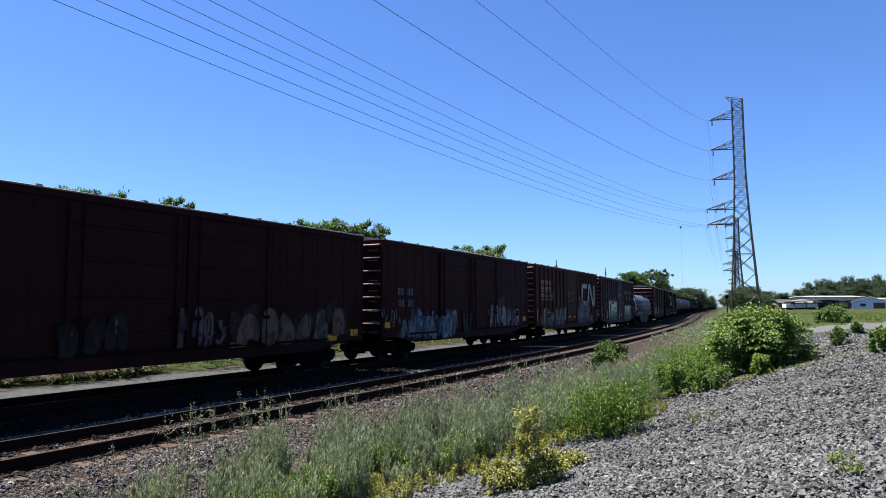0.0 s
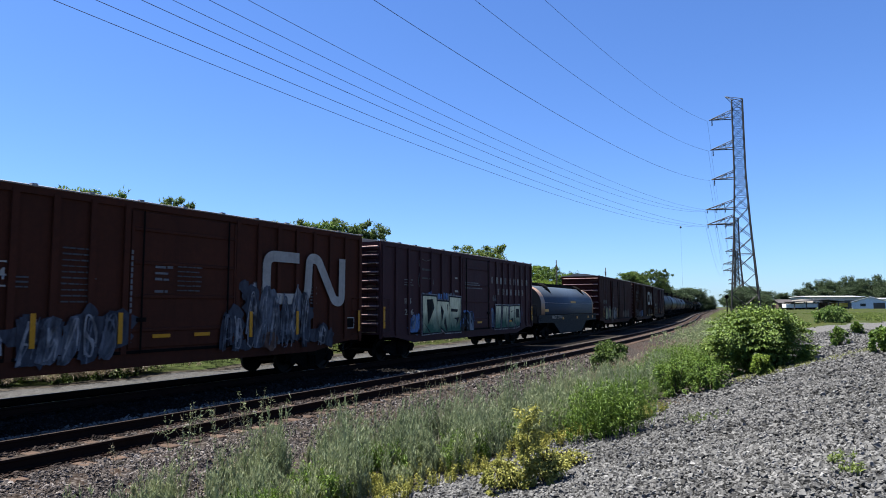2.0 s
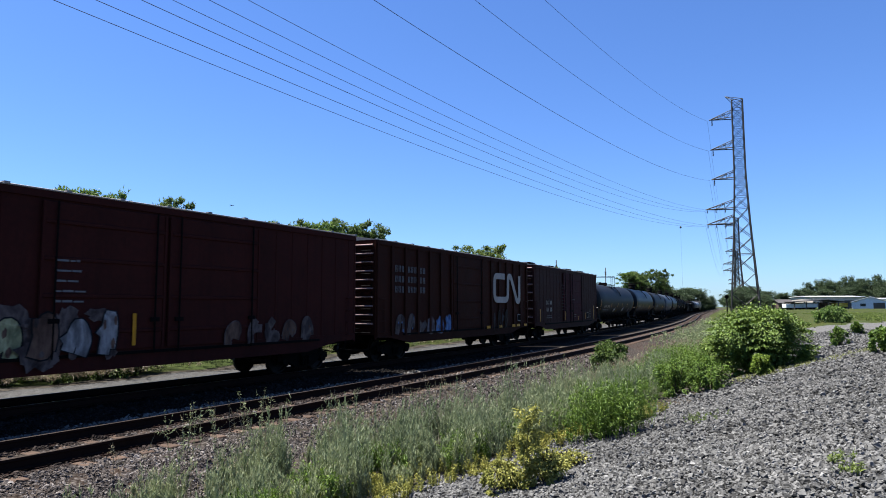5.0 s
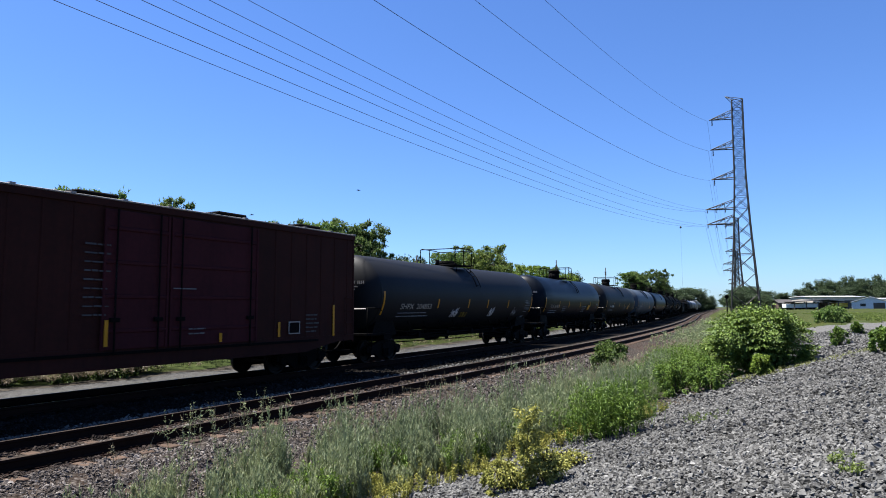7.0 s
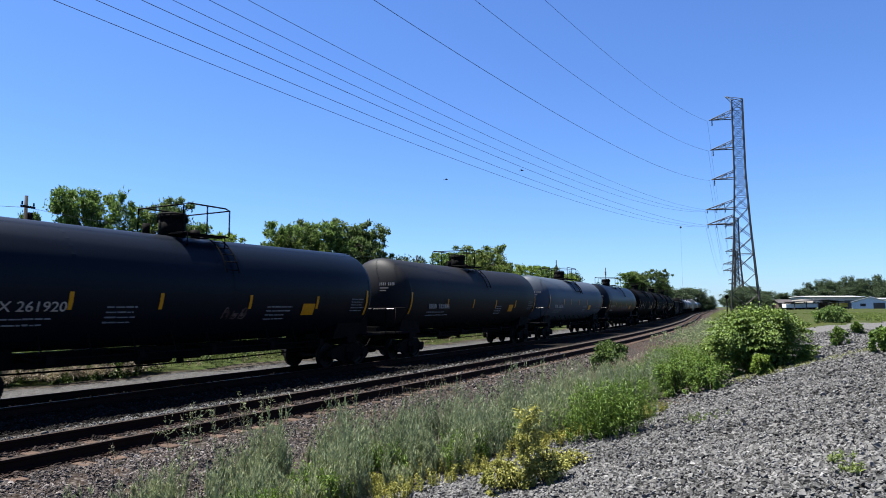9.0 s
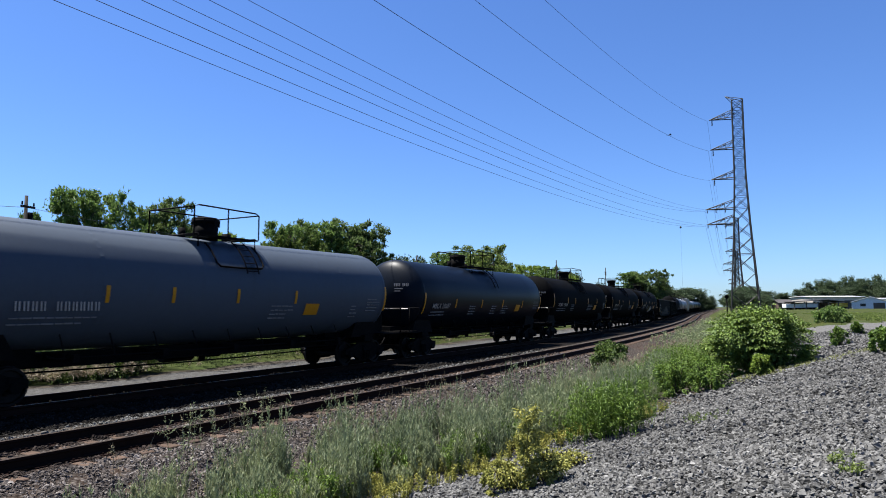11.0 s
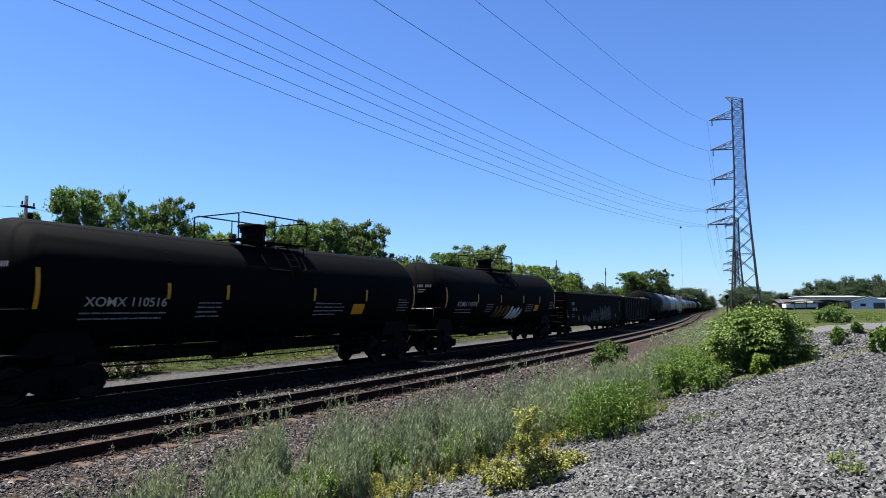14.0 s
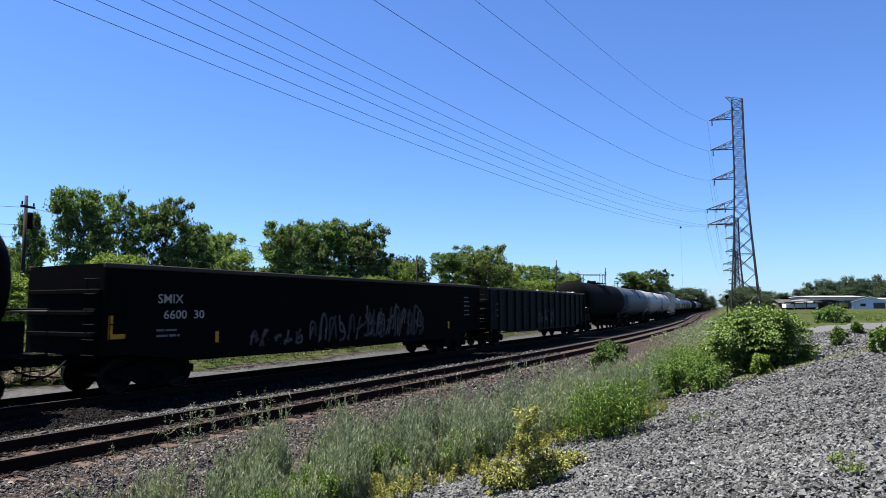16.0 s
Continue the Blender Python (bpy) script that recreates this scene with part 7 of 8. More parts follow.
# ---------- bushes ----------
def bush(name, label, x, y, h, w, mat, n, leaf, seed, droop=0.25, shells=0.55, stem_n=14, overhang=0.08, hang=0.3, wild=0.4, square=2.7, tier=0.0):
    r = np.random.RandomState(seed)
    z0 = gz(x, y) - 0.03
    t = thing(name, label, "bush", "bushes by the tracks")
    t.matrix_basis = pose(x, y, z0)
    # leading shoots fan out from the foot; leaves sit along their outer halves
    a, lean = r.uniform(0, 6.283, stem_n), r.uniform(0.1, 1.0, stem_n)
    tips = np.stack([np.cos(a) * lean * w / 2, np.sin(a) * lean * w / 2, h * np.sqrt(np.clip(1 - 0.62 * lean ** 2.2, 0.05, 1)) * r.uniform(0.86, 1.0, stem_n)], 1)
    base = tips * np.array([0.18, 0.18, 0.0])
    mid = (base * 0.45 + tips * 0.55) + np.array([0, 0, 1]) * h * 0.08
    v1, f1 = stems(base, mid, 0.012 + h * 0.006)
    v2, f2 = stems(mid, tips, 0.008 + h * 0.003)
    me = arrays("stem", np.concatenate([v1, v2]), np.concatenate([f1, f2 + len(v1)]), M_BARK)
    o = new("stem", me)
    o.parent = t
    tagged(o, kind="stuff")
    k = r.randint(0, stem_n, n)
    f = r.uniform(0.12, 1.0, n) ** 0.7
    P = base[k] + (tips[k] - base[k]) * f[:, None] + rand_dir(r, n) * (w * 0.16 * r.uniform(0.2, 1.0, n) ** 0.7)[:, None] * np.array([1, 1, 0.8])
    # more leaves on the outside
    m = int(n * 0.9)
    outer = rand_dir(r, m, 0.45)
    outer[:, 2] = np.abs(outer[:, 2])
    outer /= ((np.abs(outer) ** square).sum(1) ** (1 / square))[:, None]
    # the leaves stand in tufts, each tuft nearer or farther out
    tuft = outer[: max(12, int(30 * w))]
    reach = r.uniform(0.8, 1.04, len(tuft))
    own = r.randint(0, len(tuft), m)
    Q = (tuft[own] * reach[own][:, None] + rand_dir(r, m) * (0.17 * r.uniform(0, 1, m) ** 0.6)[:, None]) * np.array([w / 2, w / 2, h * 0.9])
    foot = np.interp(Q[:, 2] / h, [0, 0.45, 1], [1 - overhang, 1, 1])
    Q[:, :2] *= foot[:, None]
    if tier:
        # flat sprays of leaves, one above another, with dark gaps between them
        side = np.hypot(Q[:, 0], Q[:, 1]) / (w / 2)
        wave = 0.5 * tier * np.sin(3.0 * np.arctan2(Q[:, 1], Q[:, 0]) + 1.0)
        level = np.floor((Q[:, 2] + wave) / tier)
        f = (Q[:, 2] + wave) / tier - level
        Q[:, 2] = (level + 0.28 * f + 0.4) * tier - wave - 0.12 * np.clip(side - 0.75, 0, 1)
        Q[:, :2] *= (1.0 + 0.07 * (1 - 2 * f))[:, None]
    P = np.concatenate([P, Q])
    P[:, 2] = np.clip(P[:, 2], 0.03, None)
    # leaves droop on the sides and lie flat on top
    D = rand_dir(r, len(P)) * 0.55
    D[:, :2] += P[:, :2] / (w / 2) * 0.8
    D[:, 2] -= hang * (1 - np.clip(P[:, 2] / h, 0, 1)) ** 0.8
    lv = leaves(P, D, leaf * r.uniform(0.6, 1.25, len(P)), leaf * 0.6 * r.uniform(0.7, 1.2, len(P)), r, droop, wild)
    c = new("foliage", arrays("foliage", *lv, mat))
    c.parent = t
    return t


bush("broad_leaved_bush", "large mounded bush with broad bright green leaves", 19.15, 1.86, 1.6, 2.62, M_LEAF["knot"], 26000, 0.082, 1, 0.2, 0.6, 30, 0.45, 0.35, 0.22, 3.2, 0.19)
bush("small_bush", "low dense green bush on the ballast shoulder", 27.2, 8.26, 1.35, 1.6, M_LEAF["fern"], 6500, 0.095, 2)
bush("small_bush", "young yellow-green bush at the foot of a larger one", 17.4, 1.72, 0.56, 0.46, M_LEAF["bright"], 700, 0.08, 3)
bush("small_bush", "round green bush beside the gravel track", 51.4, 0.6, 1.05, 2.0, M_LEAF["maple"], 1300, 0.17, 4)
bush("small_bush", "slim upright green bush at the gravel's edge", 24.9, 0.12, 0.66, 0.48, M_LEAF["herb"], 700, 0.08, 5)
bush("small_bush", "slim upright green bush at the gravel's edge", 32.9, -0.5, 0.48, 0.42, M_LEAF["herb"], 500, 0.09, 6)
bush("small_bush", "leafy green bush on the gravel bank", 18.8, -0.85, 0.66, 0.6, M_LEAF["herb"], 900, 0.085, 7)
bush("small_bush", "leafy green bush on the gravel bank", 18.2, -1.2, 0.6, 0.6, M_LEAF["olive"], 700, 0.085, 8)


def sapling(x, y, h, seed):
    """A thin stem with loose tufts of leaves up its length."""
    r = np.random.RandomState(seed)
    t = thing("yellow_sapling", "yellow-green sapling with pale new leaves", "sapling", "bushes by the tracks")
    t.matrix_basis = pose(x, y, gz(x, y) - 0.03)
    knots = np.array([(0, 0, 0), (0.02, -0.01, 0.25), (-0.015, 0.02, 0.5), (0.02, 0.0, 0.75), (0.03, 0.01, 1.0)]) * np.array([1, 1, h])
    v, f = stems(knots[:-1], knots[1:], np.array([0.01, 0.008, 0.006, 0.005]))
    o = new("stem", arrays("stem", v, f, M_BARK))
    o.parent = t
    P, D = [], []
    for k in range(22):
        u = 0.1 + 0.9 * (k + r.uniform(0, 0.8)) / 22
        a, reach = r.uniform(0, 6.283), r.uniform(0.02, 0.13) * (1.2 - 0.45 * u)
        c = np.array([math.cos(a) * reach, math.sin(a) * reach, u * h])
        n = r.randint(45, 75)
        P.append(c + rand_dir(r, n) * (0.065 * r.uniform(0.2, 1, n) ** 0.5)[:, None])
        D.append(rand_dir(r, n, 0.4) + np.array([math.cos(a), math.sin(a), 0]) * 0.5)
    P, D = np.concatenate(P), np.concatenate(D)
    lv = leaves(P, D, 0.05 * r.uniform(0.6, 1.3, len(P)), 0.028 * r.uniform(0.7, 1.2, len(P)), r, 0.25, 0.6)
    c = new("foliage", arrays("foliage", *lv, M_LEAF["yellow"]))
    c.parent = t


sapling(6.95, 3.08, 0.9, 9)
bush("yellow_sapling", "low spreading yellow-green seedling", 6.92, 3.34, 0.36, 0.52, M_LEAF["yellow"], 900, 0.043, 10)
bush("yellow_sapling", "low spreading yellow-green seedling", 7.15, 2.95, 0.42, 0.5, M_LEAF["yellow"], 900, 0.043, 13)
bush("yellow_sapling", "low yellow-green seedling on stony soil", 8.3, 3.15, 0.26, 0.6, M_LEAF["yellow"], 700, 0.043, 14)
for x, y, w, sd in ((9.6, 25.4, 2.3, 31), (11.5, 25.0, 2.2, 32), (13.4, 24.7, 2.3, 33), (15.2, 24.5, 2.2, 34), (16.8, 24.5, 1.8, 35)):
    bush("roadside_bush", "dark dense bush beside the service road", x, y, 1.3 + 0.05 * (sd % 4), w, M_LEAF["fern"], 2200, 0.12, sd)
for x, y, h, w, sd in ((19.9, 3.9, 1.0, 2.0, 21), (22.0, 4.6, 1.0, 2.0, 22), (18.0, 4.4, 0.9, 1.5, 23), (15.9, 2.6, 0.75, 0.9, 24), (24.5, 4.2, 1.1, 2.0, 27), (16.5, 3.5, 0.85, 1.1, 28)):
    bush("leafy_weed", "fresh green leafy weed at the gravel's edge", x, y, h, w, M_LEAF["herb"], int(1900 * w), 0.06, sd, 0.2, 0.5, 18)


# ---------- weeds and grass ----------
def weed_patch(name, label, xs, ys, hs, mat, seed, per=34, leaf=(0.075, 0.012), lift=1.3, lean=0.12, stem_mat=None, start=0.1):
    """Upright weeds: a stem each, narrow leaves along it."""
    r = np.random.RandomState(seed)
    n = len(xs)
    A = np.stack([xs, ys, ground_top(xs, ys)], 1)
    tilt = r.normal(0, lean, (n, 3))
    tilt[:, 2] = 1
    B = A + tilt * np.asarray(hs)[:, None]
    st = stems(A, B, 0.0045)
    # side shoots
    k = np.repeat(np.arange(n), 4)
    f = r.uniform(0.3, 0.85, len(k))
    C = A[k] + (B[k] - A[k]) * f[:, None]
    D = rand_dir(r, len(k), 1.1)
    E = C + D * (np.asarray(hs)[k] * r.uniform(0.12, 0.3, len(k)))[:, None]
    sh = stems(C, E, 0.0028)
    AA, BB, hh = np.concatenate([A, C]), np.concatenate([B, E]), np.concatenate([hs, np.linalg.norm(E - C, axis=1)])
    m = np.concatenate([np.repeat(np.arange(n), per // 2), n + np.repeat(np.arange(len(k)), max(2, per // 8))])
    f = r.uniform(start, 1.0, len(m))
    P = AA[m] + (BB[m] - AA[m]) * f[:, None]
    lv = leaves(P, rand_dir(r, len(m), lift), leaf[0] * r.uniform(0.5, 1.3, len(m)), leaf[1] * r.uniform(0.7, 1.4, len(m)), r, 0.2)
    me = join(name, [lv, st, sh], [mat, stem_mat or mat, stem_mat or mat])
    return thing(name, label, "weeds", kind="stuff", data=me)


def ground_top(x, y):
    """The ground or, on its shoulder, the ballast."""
    s, off = unline(np.asarray(x, float), np.asarray(y, float))
    bed = np.interp(off - OFF_NEAR, [-3.2, -3.0, -1.55, -1.0, 1.9], [-9, -0.62, -0.34, -0.315, -0.32])
    return np.maximum(ground_z(x, y), bed) - 0.01


def scatter(seed, n, s0, s1, o0, o1, clump=0.0, size=1.6):
    r = np.random.RandomState(seed)
    s, o = r.uniform(s0, s1, n), r.uniform(0, 1, n)
    lo = np.interp(s, *o0) if isinstance(o0, tuple) else np.full(n, o0)
    hi = np.interp(s, *o1) if isinstance(o1, tuple) else np.full(n, o1)
    off = lo + (hi - lo) * o
    x, y, _ = line(s, off)
    keep = waves(x, y, size, seed + 1) > clump
    return x[keep], y[keep], s[keep], off[keep]


LOW = ([4, 8, 10, 12.5, 16, 22, 40], [6.0, 5.3, 4.4, 3.7, 3.4, 3.6, 3.6])
TOP = ([4, 7, 9, 12, 18, 22, 28, 40], [8.2, 8.05, 7.75, 7.35, 6.8, 6.1, 6.2, 7.2])
MID = ([4, 8, 12.5, 20, 40], [7.0, 6.4, 5.2, 5.0, 5.0])
rr = np.random.RandomState(77)
x, y, s, o = scatter(31, 6600, 4.6, 20, LOW, TOP, 0.06, 1.5)
weed_patch("tall_weeds", "tall feathery grey-green weeds along the ballast shoulder", x, y, (0.34 + 0.72 * rr.uniform(0, 1, len(x)) ** 1.8) * (0.95 + 0.42 * waves(x, y, 1.3, 55)) * np.interp(s, [5.5, 9.5], [0.62, 1.0]), M_LEAF["weed"], 32, 64, (0.11, 0.009), 4.5, 0.09)
x, y, s, o = scatter(35, 2200, 20, 42, LOW, TOP, -0.3, 3.0)
weed_patch("tall_weeds", "tall feathery grey-green weeds farther along the shoulder", x, y, rr.uniform(0.35, 0.75, len(x)), M_LEAF["weed"], 36, 30, (0.11, 0.022), 1.8)
x, y, s, o = scatter(39, 1700, 18, 42, ([18, 24, 42], [4.0, 3.6, 3.6]), TOP, -0.3, 3.0)
weed_patch("dry_grass", "dry reddish-grey grass plumes among the weeds", x, y, rr.uniform(0.5, 0.9, len(x)), M_LEAF["plume"], 40, 24, (0.12, 0.016), 2.2, 0.12, M_LEAF["plume"])
x, y, s, o = scatter(37, 1500, 42, 110, 2.0, 8.8, -0.2, 5.0)
weed_patch("far_weeds", "weeds and rank grass beside the distant track", x, y, rr.uniform(0.6, 1.2, len(x)), M_LEAF["weed"], 38, 18, (0.2, 0.05))
x, y, s, o = scatter(41, 3000, 5.5, 24, LOW, MID, 0.1, 1.6)
weed_patch("green_weeds", "fresh green undergrowth among the weeds", x, y, rr.uniform(0.25, 0.6, len(x)), M_LEAF["herb"], 42, 36, (0.06, 0.02), 0.5)
x, y, s, o = scatter(43, 1900, 5.0, 14, ([4, 8, 12.5, 16], [5.6, 4.6, 3.0, 2.4]), ([4, 8, 12.5, 16], [7.4, 6.5, 4.6, 3.8]), -0.15, 1.3)
weed_patch("yellow_weeds", "low yellow-green flowering weeds", x, y, rr.uniform(0.08, 0.3, len(x)), M_LEAF["yellow"], 44, 30, (0.045, 0.016), 0.5)
x, y, s, o = scatter(45, 210, 5.5, 16, 7.3, 9.4, 0.0, 1.6)
weed_patch("dry_stalks", "sparse dry grey stalks on the ballast", x, y, rr.uniform(0.35, 0.95, len(x)), M_LEAF["straw"], 46, 16, (0.05, 0.009), 1.0, 0.16, M_LEAF["straw"])
xa, ya = np.concatenate([9.0 + rr.normal(0, 0.12, 5), 7.4 + rr.normal(0, 0.2, 8)]), np.concatenate([9.5 + rr.normal(0, 0.1, 5), 9.4 + rr.normal(0, 0.16, 8)])
weed_patch("tall_stalk", "tall branching dry stalks beside the rail", xa, ya, rr.uniform(0.7, 1.0, len(xa)), M_LEAF["weed"], 47, 60, (0.06, 0.012), 0.8, 0.12, M_LEAF["straw"])
xa, ya = 10.7 + rr.normal(0, 0.32, 210), 3.3 + rr.normal(0, 0.3, 210)
weed_patch("green_clump", "clump of tall feathery fresh green weeds", xa, ya, rr.uniform(0.35, 0.95, len(xa)), M_LEAF["herb"], 70, 60, (0.07, 0.013), 1.6, 0.1)
# grass on the gravel
r5 = np.random.RandomState(48)
u = r5.uniform(0, 1, 260)
x, y = 16.6 + 3.4 * u + r5.normal(0, 0.3, 260), 2.2 - 3.0 * u + r5.normal(0, 0.22, 260)
weed_patch("gravel_grass", "strip of short pale grass growing through the gravel", x, y, rr.uniform(0.02, 0.09, 260), M_LEAF["straw_green"], 49, 7, (0.07, 0.009), 1.0, 0.4)
x, y = np.concatenate([r5.normal(5.95, 0.05, 12), r5.normal(6.5, 0.06, 12), r5.normal(11.1, 0.2, 36)]), np.concatenate([r5.normal(0.0, 0.04, 12), r5.normal(0.05, 0.05, 12), r5.normal(1.95, 0.12, 36)])
weed_patch("gravel_tuft", "small tufts of weed in the gravel", x, y, rr.uniform(0.03, 0.1, 60), M_LEAF["olive"], 50, 8, (0.05, 0.009), 0.8, 0.4)
# grass beyond the service road
x, y, s, o = scatter(61, 6200, 4, 75, ([4, 15, 18, 75], [24.6, 24.0, 22.6, 22.6]), 27.5, -0.6, 1.7)
weed_patch("roadside_grass", "rank green grass and weeds along the service road", x, y, rr.uniform(0.5, 1.05, len(x)) * (1.05 + 0.45 * waves(x, y, 2.2, 81)), M_LEAF["verge"], 62, 20, (0.16, 0.03), 0.9, 0.2)
x, y, s, o = scatter(71, 1000, 4, 17.0, 22.6, 24.6, 0.0, 1.1)
weed_patch("dry_brush", "grey heap of dry brush and dead stalks beside the road", x, y, rr.uniform(0.12, 0.5, len(x)), M_LEAF["plume"], 72, 14, (0.16, 0.02), 0.7, 0.6, M_LEAF["straw"])
x, y, s, o = scatter(63, 300, 6, 60, 22.2, 22.9, 0.1, 2.0)
weed_patch("dry_roadside_grass", "dry pale grass at the road's edge", x, y, rr.uniform(0.12, 0.4, len(x)), M_LEAF["straw"], 64, 10, (0.16, 0.02), 0.9, 0.3)
# meadow on the near side
x, y, s, o = scatter(65, 2600, 34, 110, -14, -4.2, -0.5, 4.0)
weed_patch("meadow_grass", "green meadow grass beyond the gravel track", x, y, rr.uniform(0.06, 0.2, len(x)), M_LEAF["olive"], 66, 8, (0.16, 0.04), 0.8, 0.3)
x, y, s, o = scatter(67, 300, 24, 40, 1.4, 3.4, -0.4, 4.0)
weed_patch("meadow_weeds", "low green weeds behind the large bush", x, y, rr.uniform(0.2, 0.6, len(x)), M_LEAF["herb"], 68, 16, (0.14, 0.03), 0.8, 0.3)
# ================= power line =================
def bar(bm, a, b, w):
    """An angle-iron bar, square in section."""
    tube(bm, a, b, w, 4)


ARMS = [(36.8, 4.9, 1.35), (31.1, 4.9, 1.35), (25.5, 4.9, 1.35), (19.9, 6.1, 1.5), (17.1, 6.0, 1.5)]


def half_width(z):
    return np.interp(z, [0, 17, 26, 40], [2.45, 1.35, 0.95, 0.9])


def pylon(x, y, heading, k=1.0, arm_k=1.0, thick=1.0):
    t = thing("pylon", "tall galvanised lattice pylon with one-sided arms", "pylon", "pylons")
    t.matrix_basis = pose(x, y, gz(x, y) - 0.1, 0, 0, heading)
    top = 40.0
    levels = [0, 4.2, 8.0, 11.4, 14.4, 17.1, 19.9, 22.0, 23.9, 25.5, 27.4, 29.3, 31.1, 33.0, 34.9, 36.8, 38.4, 40.0]
    for sx in (-1, 1):
        for sy in (-1, 1):
            bm = bmesh.new()
            pipe(bm, [(sx * half_width(z), sy * half_width(z), z * k) for z in levels], 0.13 * thick, 4)
            part("leg", bm, M_GALV, t)
    for name, ax in (("face_bracing", 0), ("face_bracing", 1)):
        for sg in (-1, 1):
            bm = bmesh.new()
            for i, (z0, z1) in enumerate(zip(levels[:-1], levels[1:])):
                w0, w1 = half_width(z0), half_width(z1)
                def p(u, w, z):
                    return (u * w, sg * w, z * k) if ax == 0 else (sg * w, u * w, z * k)
                bar(bm, p(-1, w0, z0), p(1, w1, z1), 0.055 * thick)
                bar(bm, p(1, w0, z0), p(-1, w1, z1), 0.055 * thick)
                if i > 4 or i == 2:
                    bar(bm, p(-1, w1, z1), p(1, w1, z1), 0.05 * thick)
            part(name, bm, M_GALV, t)
    for z, l, d in ARMS:
        bm = bmesh.new()
        l, z = l * arm_k, z * k
        w = float(half_width(z / k))
        tip = (0, l, z)
        for sx in (-1, 1):
            bar(bm, (sx * w, w, z), tip, 0.085 * thick)
            bar(bm, (sx * w, w, z + d * k), tip, 0.07 * thick)
            for f in (0.33, 0.62):
                a = Vector((sx * w, w, z)).lerp(Vector(tip), f)
                b = Vector((sx * w, w, z + d * k)).lerp(Vector(tip), f)
                bar(bm, a, b, 0.04 * thick)
                bar(bm, a, Vector((sx * w, w, z + d * k)).lerp(Vector(tip), f - 0.3), 0.04 * thick)
        for f in (0.33, 0.62):
            bar(bm, Vector((-w, w, z)).lerp(Vector(tip), f), Vector((w, w, z)).lerp(Vector(tip), f), 0.04 * thick)
        arm = part("cross_arm", bm, M_GALV, t)
        hang = (4.4,) if z > 22 * k else (2.7, 4.3, 5.8)
        for q in hang:
            def ins(bm, n=6 if len(hang) == 1 else 3):
                tube(bm, (0, 0, 0), (0, 0, -0.16 * n - 0.15), 0.03, 5)
                for m in range(n):
                    tube(bm, (0, 0, -0.15 - 0.16 * m), (0, 0, -0.25 - 0.16 * m), 0.15, 8, 0.06)
            put("insulator", "insulator_%d" % len(hang), ins, M_INSUL, arm, pose(0, q * arm_k, z - 0.08))
    bm = bmesh.new()
    w = 0.95
    for sx in (-1, 1):
        bar(bm, (sx * w, w, 40 * k), (0, 2.0, 41.0 * k), 0.07 * thick)
        bar(bm, (sx * w, -w, 40 * k), (0, 2.0, 41.0 * k), 0.05 * thick)
    part("peak", bm, M_GALV, t)
    return t


TOWER = (130.5, 14.85)
NEXT = [(314.5, 38.2), (505.0, 62.0)]
BACK = (-30.0, 15.0)
pylon(*TOWER, 8)
pylon(*NEXT[0], 12, thick=1.6)
pylon(*NEXT[1], 8, thick=2.2)
pylon(*BACK, -2, 0.664, 0.6)


def wire(a, b, sag, r, label):
    a, b = np.array(a), np.array(b)
    n = 48
    cu = bpy.data.curves.new("wire", "CURVE")
    cu.dimensions, cu.bevel_depth, cu.bevel_resolution = "3D", r, 0
    sp = cu.splines.new("POLY")
    sp.points.add(n)
    for k in range(n + 1):
        u = k / n
        p = a * (1 - u) + b * u
        sp.points[k].co = (p[0], p[1], p[2] - 4 * sag * u * (1 - u), 1)
    cu.materials.append(M_WIRE)
    return tagged(new("power_line", cu), label, "power line", "power lines")


LEFT = np.array([-0.516, 0.857])
TURN = np.array([[math.cos(-0.58), -math.sin(-0.58)], [math.sin(-0.58), math.cos(-0.58)]]) @ LEFT
for l, z, sag in ((4.9, 36.8, 4.774), (4.9, 31.1, 4.488), (4.9, 25.5, 4.171), (2.7, 19.7, 3.931), (4.3, 19.7, 3.931), (5.8, 19.7, 3.931), (2.7, 16.9, 3.393), (4.3, 16.9, 3.393), (5.8, 16.9, 3.393)):
    a = (TOWER[0] - 0.139 * l * 1.06, TOWER[1] + 0.99 * l * 1.06, z)
    b = (BACK[0] + TURN[0] * l * 0.596, BACK[1] + TURN[1] * l * 0.596, z * 0.664 + 1.13)
    wire(a, b, sag, 0.02 if l == 4.9 else 0.012, "thin dark overhead power line hung from the pylons")
    c = (NEXT[0][0] - 1.0, NEXT[0][1] + l, z)
    wire(a, c, 4.5, 0.016, "thin dark overhead power line running on between pylons")


# ---------- wooden poles, mast, signal ----------
def wood_pole(x, y, h, lean, arms):
    t = thing("utility_pole", "weathered dark wooden utility pole", "utility pole", "utility poles")
    t.matrix_basis = pose(x, y, gz(x, y) - 0.1, lean[0], lean[1], 20)
    bm = bmesh.new()
    tube(bm, (0, 0, 0), (0, 0, h), 0.12, 10, 0.075)
    part("shaft", bm, M_POLE, t)
    for z in arms:
        bm = bmesh.new()
        box(bm, -0.4, 0.4, -0.16, -0.06, h - z, h - z + 0.1)
        for q in (-0.35, 0.35):
            tube(bm, (q, -0.11, h - z + 0.12), (q, -0.11, h - z + 0.28), 0.04, 6)
        part("cross_arm", bm, M_POLE, t)
    bm = bmesh.new()
    tube(bm, (0.22, 0, h - 1.6), (0.22, 0, h - 0.8), 0.16, 10)
    part("transformer", bm, M_UNDER, t)
    return t


